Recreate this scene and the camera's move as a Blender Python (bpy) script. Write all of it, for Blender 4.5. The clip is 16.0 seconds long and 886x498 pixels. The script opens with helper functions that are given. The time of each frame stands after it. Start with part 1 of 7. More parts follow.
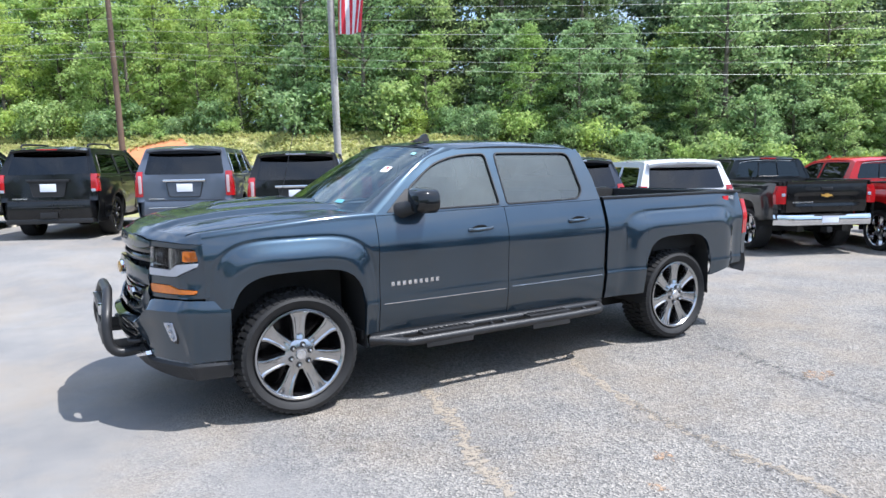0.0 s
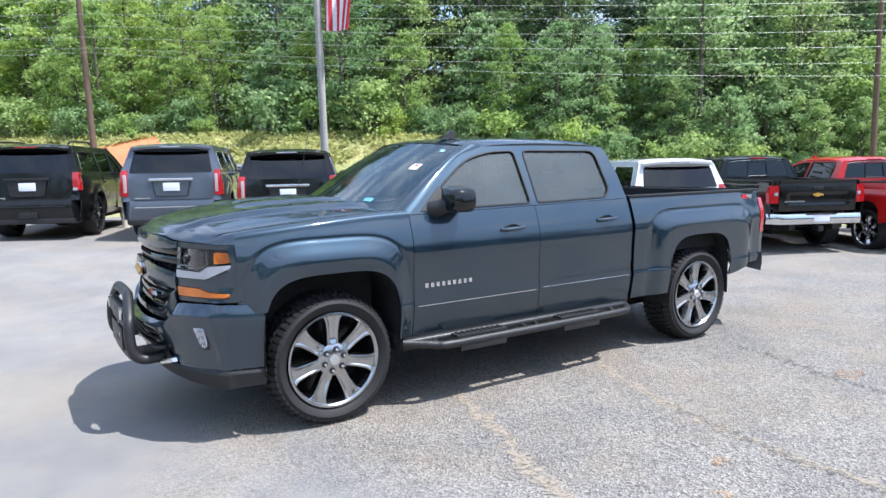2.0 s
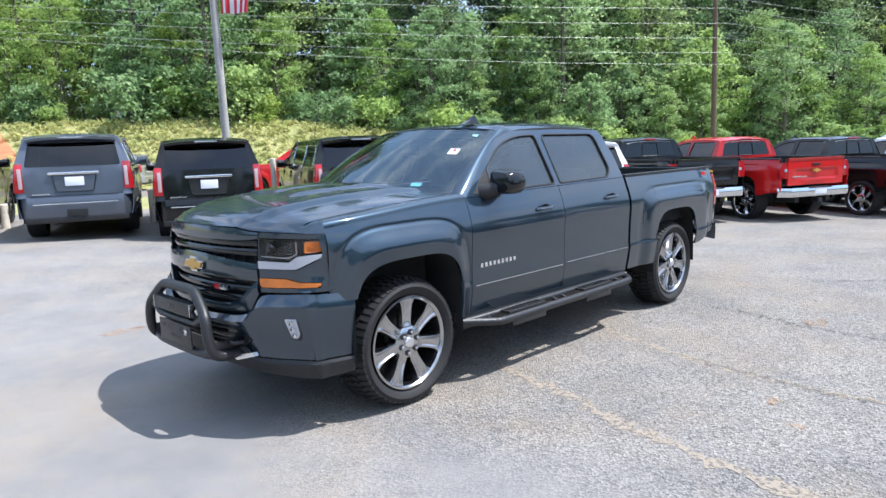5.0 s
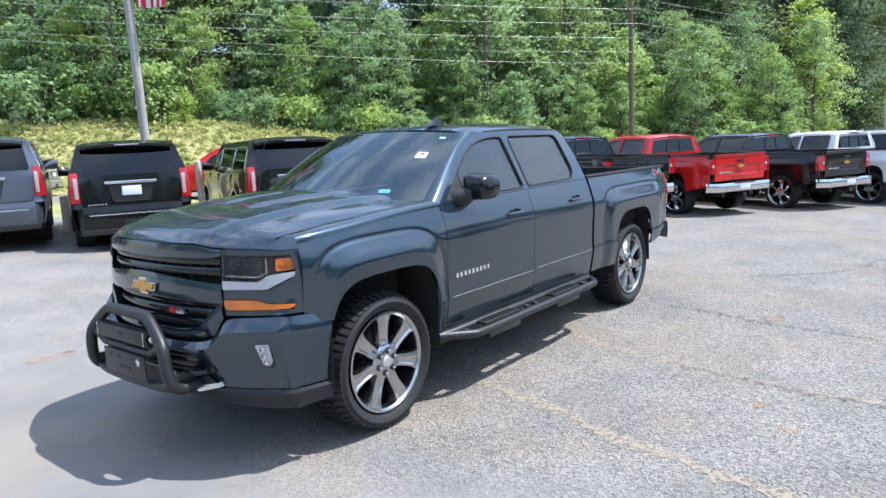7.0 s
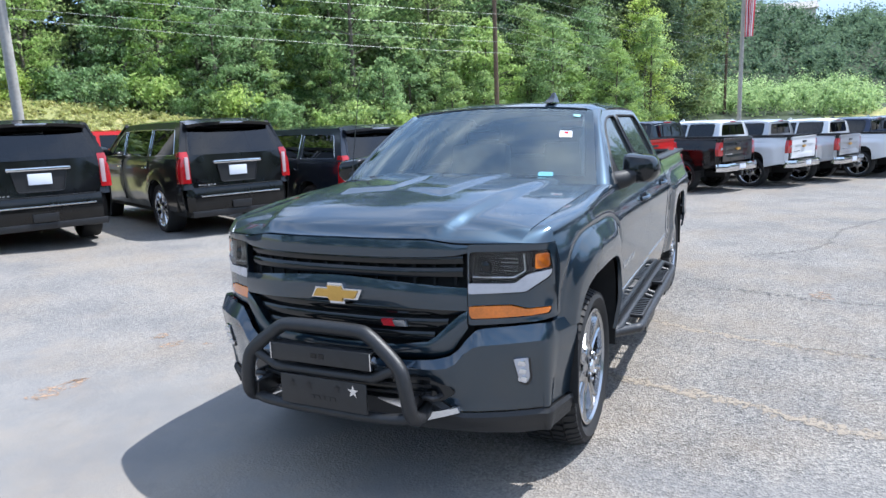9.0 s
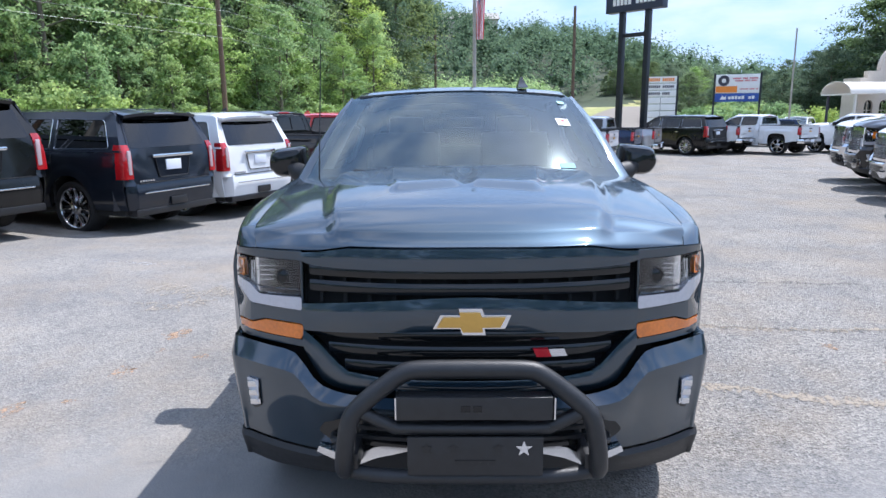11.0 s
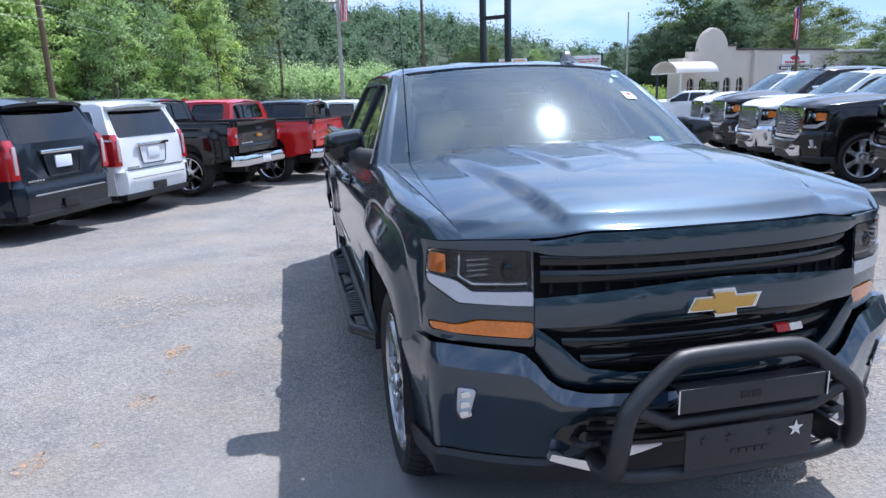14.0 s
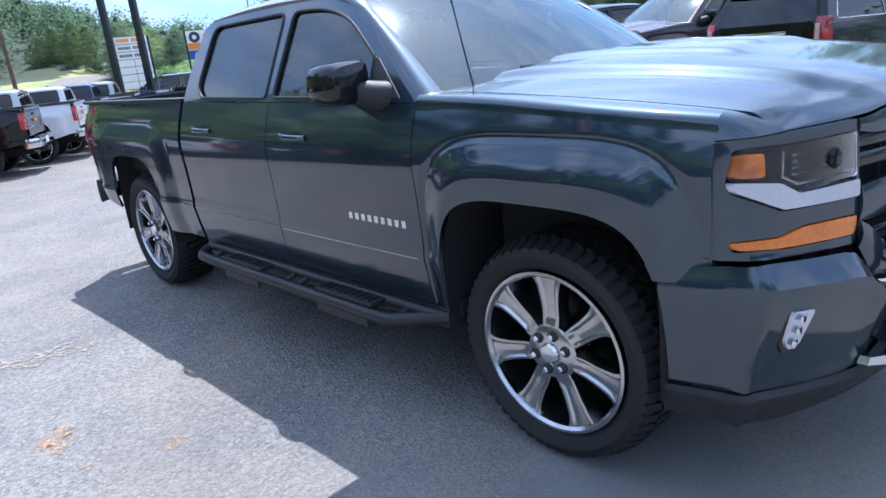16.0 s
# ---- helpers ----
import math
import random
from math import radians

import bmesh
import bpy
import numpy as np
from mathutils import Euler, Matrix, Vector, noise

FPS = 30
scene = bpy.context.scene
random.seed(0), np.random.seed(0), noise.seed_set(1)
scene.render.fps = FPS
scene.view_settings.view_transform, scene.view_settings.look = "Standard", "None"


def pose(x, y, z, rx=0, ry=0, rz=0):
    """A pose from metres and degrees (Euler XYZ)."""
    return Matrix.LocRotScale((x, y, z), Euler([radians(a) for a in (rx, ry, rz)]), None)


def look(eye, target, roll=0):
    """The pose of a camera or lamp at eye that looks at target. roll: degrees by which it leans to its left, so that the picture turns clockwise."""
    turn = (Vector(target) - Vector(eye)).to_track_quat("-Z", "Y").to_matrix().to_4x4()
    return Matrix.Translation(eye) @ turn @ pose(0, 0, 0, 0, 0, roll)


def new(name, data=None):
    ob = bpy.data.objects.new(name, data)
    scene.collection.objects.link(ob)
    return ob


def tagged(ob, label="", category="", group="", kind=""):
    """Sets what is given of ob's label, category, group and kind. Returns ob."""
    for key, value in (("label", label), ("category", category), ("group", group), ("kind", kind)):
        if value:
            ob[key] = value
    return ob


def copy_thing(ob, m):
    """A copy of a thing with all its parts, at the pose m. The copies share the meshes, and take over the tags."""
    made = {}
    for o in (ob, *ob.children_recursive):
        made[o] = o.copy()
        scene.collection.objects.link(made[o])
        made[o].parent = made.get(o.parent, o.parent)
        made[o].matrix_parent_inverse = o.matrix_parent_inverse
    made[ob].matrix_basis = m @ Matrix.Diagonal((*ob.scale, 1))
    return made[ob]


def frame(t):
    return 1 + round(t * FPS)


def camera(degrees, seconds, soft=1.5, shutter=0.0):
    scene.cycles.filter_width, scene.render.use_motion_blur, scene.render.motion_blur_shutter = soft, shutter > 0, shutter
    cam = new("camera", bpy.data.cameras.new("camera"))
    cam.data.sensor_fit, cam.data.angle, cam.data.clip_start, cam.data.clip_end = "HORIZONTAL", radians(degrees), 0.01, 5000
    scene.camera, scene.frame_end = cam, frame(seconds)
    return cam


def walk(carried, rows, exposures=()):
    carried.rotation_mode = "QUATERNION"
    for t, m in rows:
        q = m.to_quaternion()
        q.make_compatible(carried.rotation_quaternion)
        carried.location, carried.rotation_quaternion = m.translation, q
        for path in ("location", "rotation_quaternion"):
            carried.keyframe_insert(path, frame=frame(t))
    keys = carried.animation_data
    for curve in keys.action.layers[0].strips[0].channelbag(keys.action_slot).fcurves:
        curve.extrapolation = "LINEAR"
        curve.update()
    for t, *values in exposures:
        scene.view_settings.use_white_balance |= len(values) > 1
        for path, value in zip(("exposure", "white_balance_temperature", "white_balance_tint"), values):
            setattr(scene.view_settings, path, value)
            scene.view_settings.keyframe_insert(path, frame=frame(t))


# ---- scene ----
cam = camera(66.7, 16.0)
PATH = [
    (0, (-1.385, -5.244, 1.658), (-0.385, -3.529, 1.416), -1.1),
    (0.5, (-1.393, -5.23, 1.653), (-0.375, -3.527, 1.405), -0.7),
    (1, (-1.406, -5.215, 1.657), (-0.437, -3.483, 1.41), -1.1),
    (1.5, (-1.508, -5.077, 1.655), (-0.493, -3.368, 1.434), -1.5),
    (2, (-1.675, -4.88, 1.649), (-0.604, -3.208, 1.405), -1.0),
    (2.5, (-1.72, -4.605, 1.616), (-0.599, -2.966, 1.373), -2.6),
    (3, (-1.823, -4.347, 1.627), (-0.688, -2.722, 1.367), -2.2),
    (3.5, (-2.131, -4.15, 1.664), (-0.914, -2.577, 1.453), -4.3),
    (4, (-2.362, -4.151, 1.667), (-1.005, -2.708, 1.393), -2.1),
    (4.2, (-2.488, -4.18, 1.638), (-1.116, -2.753, 1.356), -2.0),
    (6.3, (-2.953, -4.041, 1.745), (-1.486, -2.725, 1.404), -1.4),
    (6.5, (-2.94, -3.985, 1.738), (-1.439, -2.708, 1.395), -1.6),
    (7, (-2.85, -3.725, 1.723), (-1.311, -2.485, 1.414), -2.7),
    (7.5, (-2.848, -3.334, 1.705), (-1.252, -2.178, 1.366), -0.3),
    (8, (-3.101, -2.848, 1.719), (-1.436, -1.796, 1.371), -0.0),
    (8.5, (-3.232, -2.249, 1.711), (-1.558, -1.215, 1.351), -1.5),
    (9, (-3.464, -1.728, 1.738), (-1.686, -0.887, 1.375), -2.2),
    (9.5, (-3.462, -1.215, 1.733), (-1.582, -0.656, 1.339), -4.9),
    (9.7, (-3.423, -0.985, 1.757), (-1.506, -0.571, 1.366), -3.3),
    (11.8, (-3.19, 0.242, 1.701), (-1.241, 0.198, 1.256), -0.8),
    (12, (-3.199, 0.219, 1.708), (-1.255, 0.165, 1.241), -1.0),
    (12.5, (-3.214, 0.179, 1.716), (-1.268, 0.156, 1.254), -1.4),
    (13, (-3.143, 0.316, 1.685), (-1.214, 0.117, 1.193), 1.8),
    (13.5, (-3.078, 0.825, 1.694), (-1.184, 0.427, 1.188), 0.9),
    (14, (-2.837, 1.33, 1.695), (-0.932, 0.919, 1.243), -1.7),
    (14.5, (-2.619, 1.811, 1.701), (-0.703, 1.359, 1.346), -2.0),
    (15, (-2.303, 2.2, 1.689), (-0.484, 1.476, 1.282), -5.1),
    (15.5, (-1.837, 2.499, 1.652), (-0.157, 1.499, 1.232), -5.2),
    (16, (-1.4, 2.703, 1.537), (0.009, 1.409, 0.954), -6.1),
]
walk(cam, [(t, look(eye, target, roll)) for t, eye, target, roll in PATH], [(0.0, 0.91, 5850, 12), (7.0, 0.89, 5800, 12), (9.0, 0.83, 5720, 11), (12.0, 0.7, 5700, 15), (14.5, 0.66, 5500, 15), (15.5, 0.66, 5430, 17), (16.0, 0.92, 5380, 15)])

# ---- light ----
SUN_AZ, SUN_EL = math.radians(-49), math.radians(61)
sun_way = Vector((math.cos(SUN_EL) * math.cos(SUN_AZ), math.cos(SUN_EL) * math.sin(SUN_AZ), math.sin(SUN_EL)))
world = bpy.data.worlds.new("sky")
scene.world = world
world.use_nodes = True
wn, wl = world.node_tree.nodes, world.node_tree.links
sky = wn.new("ShaderNodeTexSky")
sky.sky_type, sky.sun_disc = "NISHITA", False
sky.sun_elevation, sky.sun_rotation = SUN_EL, math.radians(90) - SUN_AZ
sky.air_density, sky.dust_density, sky.ozone_density = 0.9, 0.8, 1.6
wtc = wn.new("ShaderNodeTexCoord")
wmap = wn.new("ShaderNodeMapping")
wmap.inputs["Scale"].default_value = (1.0, 1.0, 3.2)
wl.new(wtc.outputs["Generated"], wmap.inputs["Vector"])
cloud = wn.new("ShaderNodeTexNoise")
cloud.inputs["Scale"].default_value, cloud.inputs["Detail"].default_value = 4.2, 7.0
cloud.inputs["Roughness"].default_value = 0.55
wl.new(wmap.outputs["Vector"], cloud.inputs["Vector"])
cramp = wn.new("ShaderNodeValToRGB")
cramp.color_ramp.elements[0].position, cramp.color_ramp.elements[1].position = 0.44, 0.74
wl.new(cloud.outputs["Fac"], cramp.inputs["Fac"])
cmix = wn.new("ShaderNodeMix")
cmix.data_type = "RGBA"
# sunlit clouds overhead, veiled by haze towards the horizon
wsep = wn.new("ShaderNodeSeparateXYZ")
wl.new(wtc.outputs["Generated"], wsep.inputs[0])
wlift = wn.new("ShaderNodeMapRange")
wlift.inputs["From Min"].default_value, wlift.inputs["From Max"].default_value = 0.15, 0.45
wl.new(wsep.outputs["Z"], wlift.inputs["Value"])
cloud_col = wn.new("ShaderNodeMix")
cloud_col.data_type = "RGBA"
cloud_col.inputs["A"].default_value = (3.3, 3.45, 3.6, 1)
cloud_col.inputs["B"].default_value = (4.9, 5.0, 5.15, 1)
wl.new(wlift.outputs["Result"], cloud_col.inputs["Factor"])
wl.new(cloud_col.outputs["Result"], cmix.inputs["B"])
wl.new(cramp.outputs["Color"], cmix.inputs["Factor"])
cap = wn.new("ShaderNodeMix")
cap.data_type, cap.blend_type = "RGBA", "DARKEN"
veil = wn.new("ShaderNodeMath")
veil.operation, veil.inputs[0].default_value = "SUBTRACT", 1.0
wl.new(wlift.outputs["Result"], veil.inputs[1])
wl.new(veil.outputs[0], cap.inputs["Factor"])
cap.inputs["B"].default_value = (1.6, 2.65, 4.0, 1)
wl.new(sky.outputs["Color"], cap.inputs["A"])
haze = wn.new("ShaderNodeMix")
haze.data_type = "RGBA"
haze.inputs["Factor"].default_value = 0.45
haze.inputs["B"].default_value = (2.1, 2.65, 3.25, 1)
wl.new(cap.outputs["Result"], haze.inputs["A"])
wl.new(haze.outputs["Result"], cmix.inputs["A"])
wl.new(cmix.outputs["Result"], wn["Background"].inputs["Color"])
wn["Background"].inputs["Strength"].default_value = 0.2
sun = new("sun", bpy.data.lights.new("sun", "SUN"))
sun.data.energy, sun.data.angle, sun.data.color = 4.1, radians(0.53), (1.0, 0.94, 0.845)
sun.matrix_world = Matrix.Translation((0, 0, 40)) @ sun_way.to_track_quat("Z", "Y").to_matrix().to_4x4()


# ---- materials ----
def nodes_of(name):
    m = bpy.data.materials.new(name)
    m.use_nodes = True
    return m, m.node_tree.nodes, m.node_tree.links, m.node_tree.nodes["Principled BSDF"]


def tex(n, l, kind, scale, detail=4.0, rough=0.55, source="Object"):
    tc = n.new("ShaderNodeTexCoord")
    t = n.new(kind)
    t.inputs["Scale"].default_value = scale
    if "Detail" in t.inputs:
        t.inputs["Detail"].default_value = detail
    if kind == "ShaderNodeTexNoise":
        t.inputs["Roughness"].default_value = rough
    l.new(tc.outputs[source], t.inputs["Vector"])
    return t


def ramp(n, l, out, stops):
    r = n.new("ShaderNodeValToRGB")
    e = r.color_ramp.elements
    e[0].position, e[0].color = stops[0][0], (*stops[0][1], 1)
    e[1].position, e[1].color = stops[-1][0], (*stops[-1][1], 1)
    for p, c in stops[1:-1]:
        k = e.new(p)
        k.color = (*c, 1)
    l.new(out, r.inputs["Fac"])
    return r.outputs["Color"]


def mixc(n, l, a, b, fac, mode="MIX"):
    m = n.new("ShaderNodeMix")
    m.data_type, m.blend_type = "RGBA", mode
    for key, v in (("Factor", fac), ("A", a), ("B", b)):
        if hasattr(v, "links"):
            l.new(v, m.inputs[key])
        else:
            m.inputs[key].default_value = v if key == "Factor" else (*v, 1)
    return m.outputs["Result"]


def bump(n, l, height, strength, dist, bsdf):
    b = n.new("ShaderNodeBump")
    b.inputs["Strength"].default_value, b.inputs["Distance"].default_value = strength, dist
    l.new(height, b.inputs["Height"])
    l.new(b.outputs["Normal"], bsdf.inputs["Normal"])


def plain(name, col, rough=0.5, metal=0.0, vary=0.12, grain=40.0, relief=0.0, coat=0.0, spec=0.5):
    m, n, l, b = nodes_of(name)
    t = tex(n, l, "ShaderNodeTexNoise", grain)
    big = tex(n, l, "ShaderNodeTexNoise", grain / 14, 3.0)
    lo, hi = [max(c * (1 - vary), 0) for c in col], [min(c * (1 + vary), 1) for c in col]
    c = mixc(n, l, ramp(n, l, t.outputs["Fac"], [(0.3, lo), (0.7, hi)]), ramp(n, l, big.outputs["Fac"], [(0.35, lo), (0.65, hi)]), 0.5)
    l.new(c, b.inputs["Base Color"])
    rr = n.new("ShaderNodeMapRange")
    rr.inputs["To Min"].default_value, rr.inputs["To Max"].default_value = max(rough * 0.8, 0.02), min(rough * 1.2, 1)
    l.new(big.outputs["Fac"], rr.inputs["Value"])
    l.new(rr.outputs["Result"], b.inputs["Roughness"])
    b.inputs["Metallic"].default_value, b.inputs["Coat Weight"].default_value = metal, coat
    b.inputs["Specular IOR Level"].default_value = spec
    b.inputs["Coat Roughness"].default_value = 0.03
    if relief:
        bump(n, l, t.outputs["Fac"], 0.6, relief, b)
    return m


def car_paint(name, col, metal=0.55, rough=0.32, flake=0.25, coat=1.45):
    m, n, l, b = nodes_of(name)
    t = tex(n, l, "ShaderNodeTexVoronoi", 900)
    dust = tex(n, l, "ShaderNodeTexNoise", 3.0, 6.0)
    lo, hi = [c * (1 - flake) for c in col], [min(c * (1 + flake), 1) for c in col]
    base = ramp(n, l, t.outputs["Distance"], [(0.1, hi), (0.6, lo)])
    dusty = mixc(n, l, base, (0.32, 0.3, 0.27), ramp(n, l, dust.outputs["Fac"], [(0.4, (0.0, 0.0, 0.0)), (0.8, (0.02, 0.02, 0.02))]))
    l.new(dusty, b.inputs["Base Color"])
    l.new(ramp(n, l, dust.outputs["Fac"], [(0.3, (rough * 0.9,) * 3), (0.8, (rough * 1.15,) * 3)]), b.inputs["Roughness"])
    b.inputs["Metallic"].default_value = metal
    b.inputs["Coat Weight"].default_value, b.inputs["Coat Roughness"].default_value = 1.0, 0.065
    b.inputs["Coat IOR"].default_value = coat
    b.inputs["Specular IOR Level"].default_value = 0.1
    return m


def thin_glass(name, tint, gloss_rough=0.01, ior=1.5, film=0.0, sheen=(1, 1, 1), film_rough=0.5):
    m, n, l, b = nodes_of(name)
    n.remove(b)
    tr, gl, fr, mx = n.new("ShaderNodeBsdfTransparent"), n.new("ShaderNodeBsdfGlossy"), n.new("ShaderNodeFresnel"), n.new("ShaderNodeMixShader")
    tr.inputs["Color"].default_value, gl.inputs["Roughness"].default_value = (*tint, 1), gloss_rough
    fr.inputs["IOR"].default_value = ior
    gl.inputs["Color"].default_value = (*sheen, 1)
    l.new(fr.outputs[0], mx.inputs[0])
    l.new(tr.outputs[0], mx.inputs[1])
    l.new(gl.outputs[0], mx.inputs[2])
    last = mx.outputs[0]
    if film:
        # a thin film of road dust
        dust, add = n.new("ShaderNodeBsdfGlossy"), n.new("ShaderNodeMixShader")
        dust.inputs["Roughness"].default_value = film_rough
        t = tex(n, l, "ShaderNodeTexNoise", 2.5, 6.0)
        l.new(ramp(n, l, t.outputs["Fac"], [(0.3, (film * 0.7,) * 3), (0.75, (film * 1.4,) * 3)]), add.inputs[0])
        dust.inputs["Color"].default_value = (0.6, 0.72, 0.73, 1)
        l.new(last, add.inputs[1])
        l.new(dust.outputs[0], add.inputs[2])
        last = add.outputs[0]
    l.new(last, n["Material Output"].inputs["Surface"])
    return m


PAINT = {
    "blue": car_paint("graphite_blue_paint", (0.026, 0.054, 0.085), 0.9, 0.48, 0.3, 1.75),
    "black": car_paint("black_paint", (0.003, 0.0033, 0.004), 0.0, 0.3, 0.1),
    "red": car_paint("red_paint", (0.55, 0.012, 0.012), 0.0, 0.35, 0.1),
    "white": car_paint("white_paint", (0.74, 0.75, 0.76), 0.0, 0.35, 0.03),
    "silver": car_paint("silver_paint", (0.5, 0.51, 0.53), 0.6, 0.35, 0.1),
    "grey": car_paint("grey_paint", (0.13, 0.15, 0.19), 0.6, 0.35, 0.15),
    "navy": car_paint("navy_paint", (0.012, 0.03, 0.08), 0.4, 0.35, 0.2),
    "iron": car_paint("dark_iron_paint", (0.022, 0.025, 0.03), 0.5, 0.35, 0.2),
    "slate": car_paint("slate_blue_paint", (0.02, 0.027, 0.042), 0.7, 0.35, 0.2),
    "brown": car_paint("brown_metallic_paint", (0.045, 0.03, 0.03), 0.5, 0.4, 0.15),
}
M = {
    "chrome": plain("chrome", (0.72, 0.73, 0.75), 0.06, 1.0, 0.03, 8),
    "grey_rim": plain("brushed_grey_wheel_alloy", (0.46, 0.465, 0.475), 0.2, 1.0, 0.16, 11),
    "rim": plain("polished_wheel_alloy", (0.56, 0.56, 0.57), 0.13, 1.0, 0.12, 9),
    "dark_rim": plain("black_wheel_pocket", (0.012, 0.012, 0.013), 0.25, 0.3, 0.1, 9),
    "tyre": plain("tyre_rubber", (0.012, 0.012, 0.0125), 0.7, 0.0, 0.3, 30, 0.0015),
    "trim": plain("black_trim_plastic", (0.014, 0.014, 0.015), 0.4, 0.0, 0.15, 60, 0.0004),
    "rough": plain("grained_dark_plastic", (0.016, 0.0165, 0.018), 0.55, 0.0, 0.2, 500, 0.0008),
    "powder": plain("textured_black_powder_coat", (0.018, 0.0185, 0.02), 0.42, 0.0, 0.25, 420, 0.0012),
    "gloss": plain("gloss_black", (0.007, 0.008, 0.009), 0.08, 0.0, 0.1, 20),
    "under": plain("dark_underbody", (0.012, 0.012, 0.012), 0.9, 0.0, 0.3, 12),
    "seat": plain("grey_seat_cloth", (0.3, 0.33, 0.345), 0.85, 0.0, 0.2, 120, 0.001),
    "dash": plain("dark_dash_vinyl", (0.2, 0.235, 0.25), 0.7, 0.0, 0.2, 120, 0.0006),
    "liner": plain("headliner_grey", (0.5, 0.52, 0.52), 0.9, 0.0, 0.1, 90),
    "gold": plain("gold_emblem", (0.62, 0.36, 0.08), 0.3, 0.35, 0.06, 60, 0.0002),
    "red_badge": plain("red_badge", (0.55, 0.02, 0.03), 0.25),
    "silver_badge": plain("satin_silver_badge", (0.7, 0.71, 0.73), 0.2, 0.9),
    "amber": plain("amber_lens", (0.66, 0.17, 0.012), 0.15, 0.0, 0.25, 90, 0.0008, 0.8),
    "tail": plain("red_lamp_lens", (0.36, 0.008, 0.011), 0.1, 0.0, 0.35, 45, 0.003, 0.9),
    "pink_lens": plain("pale_red_lens", (0.5, 0.38, 0.39), 0.12, 0.0, 0.15, 60, 0.0005, 0.8),
    "lamp_white": plain("clear_lamp_reflector", (0.5, 0.53, 0.6), 0.18, 0.6, 0.1, 60, 0.0008, 0.8),
    "plate": plain("white_dealer_plate", (0.72, 0.75, 0.82), 0.45, 0.0, 0.06, 60),
    "clear": thin_glass("clear_lamp_lens", (0.94, 0.95, 0.96), 0.01, 1.3),
    "screen": thin_glass("windscreen_glass", (0.8, 0.93, 0.93), 0.01, 2.25, 0.006, (0.86, 0.98, 1.0), 0.16),
    "tint": thin_glass("tinted_window_glass", (0.14, 0.155, 0.16), 0.01, 1.65, 0.05),
    "privacy": thin_glass("black_privacy_glass", (0.02, 0.022, 0.024), 0.01, 1.6),
    "sticker": plain("window_sticker", (0.75, 0.75, 0.75), 0.6),
    "blue_sticker": plain("blue_sticker", (0.12, 0.36, 0.46), 0.6),
    "green_sticker": plain("green_sticker", (0.25, 0.5, 0.5), 0.6),
    "pole": plain("weathered_grey_pole", (0.34, 0.32, 0.29), 0.8, 0.0, 0.25, 14, 0.002),
    "wood": plain("brown_utility_pole_wood", (0.12, 0.08, 0.058), 0.9, 0.0, 0.35, 18, 0.004),
    "steel": plain("dark_sign_steel", (0.03, 0.034, 0.04), 0.45, 0.5, 0.2, 12),
    "wire": plain("pale_cable", (0.36, 0.38, 0.36), 0.5, 0.3),
    "stucco": plain("cream_stucco", (0.6, 0.53, 0.45), 0.95, 0.0, 0.08, 8, 0.004),
    "awning": plain("cream_canvas_awning", (0.72, 0.68, 0.62), 0.85, 0.0, 0.05, 8),
    "roofing": plain("dark_roof_edge", (0.09, 0.07, 0.07), 0.8),
    "white_paint": plain("white_sign_paint", (0.78, 0.78, 0.76), 0.6, 0.0, 0.05, 6),
    "sign_blue": plain("blue_sign_face", (0.03, 0.08, 0.33), 0.5),
    "sign_orange": plain("orange_sign_face", (0.8, 0.25, 0.03), 0.5),
    "sign_dark": plain("dark_sign_letters", (0.04, 0.04, 0.06), 0.5),
    "sign_navy": plain("dark_sign_panel", (0.03, 0.04, 0.07), 0.4),
    "flag_red": plain("red_flag_cloth", (0.55, 0.03, 0.05), 0.85),
    "flag_white": plain("white_flag_cloth", (0.78, 0.76, 0.76), 0.85),
    "flag_blue": plain("blue_flag_cloth", (0.03, 0.05, 0.2), 0.85),
    "post": plain("pale_painted_post", (0.66, 0.6, 0.5), 0.8, 0.0, 0.2, 16, 0.003),
    "bark": plain("tree_bark", (0.12, 0.105, 0.08), 0.95, 0.0, 0.4, 9, 0.02),
    "road": plain("pale_concrete_road", (0.2, 0.175, 0.145), 0.95, 0.0, 0.1, 1.2),
}


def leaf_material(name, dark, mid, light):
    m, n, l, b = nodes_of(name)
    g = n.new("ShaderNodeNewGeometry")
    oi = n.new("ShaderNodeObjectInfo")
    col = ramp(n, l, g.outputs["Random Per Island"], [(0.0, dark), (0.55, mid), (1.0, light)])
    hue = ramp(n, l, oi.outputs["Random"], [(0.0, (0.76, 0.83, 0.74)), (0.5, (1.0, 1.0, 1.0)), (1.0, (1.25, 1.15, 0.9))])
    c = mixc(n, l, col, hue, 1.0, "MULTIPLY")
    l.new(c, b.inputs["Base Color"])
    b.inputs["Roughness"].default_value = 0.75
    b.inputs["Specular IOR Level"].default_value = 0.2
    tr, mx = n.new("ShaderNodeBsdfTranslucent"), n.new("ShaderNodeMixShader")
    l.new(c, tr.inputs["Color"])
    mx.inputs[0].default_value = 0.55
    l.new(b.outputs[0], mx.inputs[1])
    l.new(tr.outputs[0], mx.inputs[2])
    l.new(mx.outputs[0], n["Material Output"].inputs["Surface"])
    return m


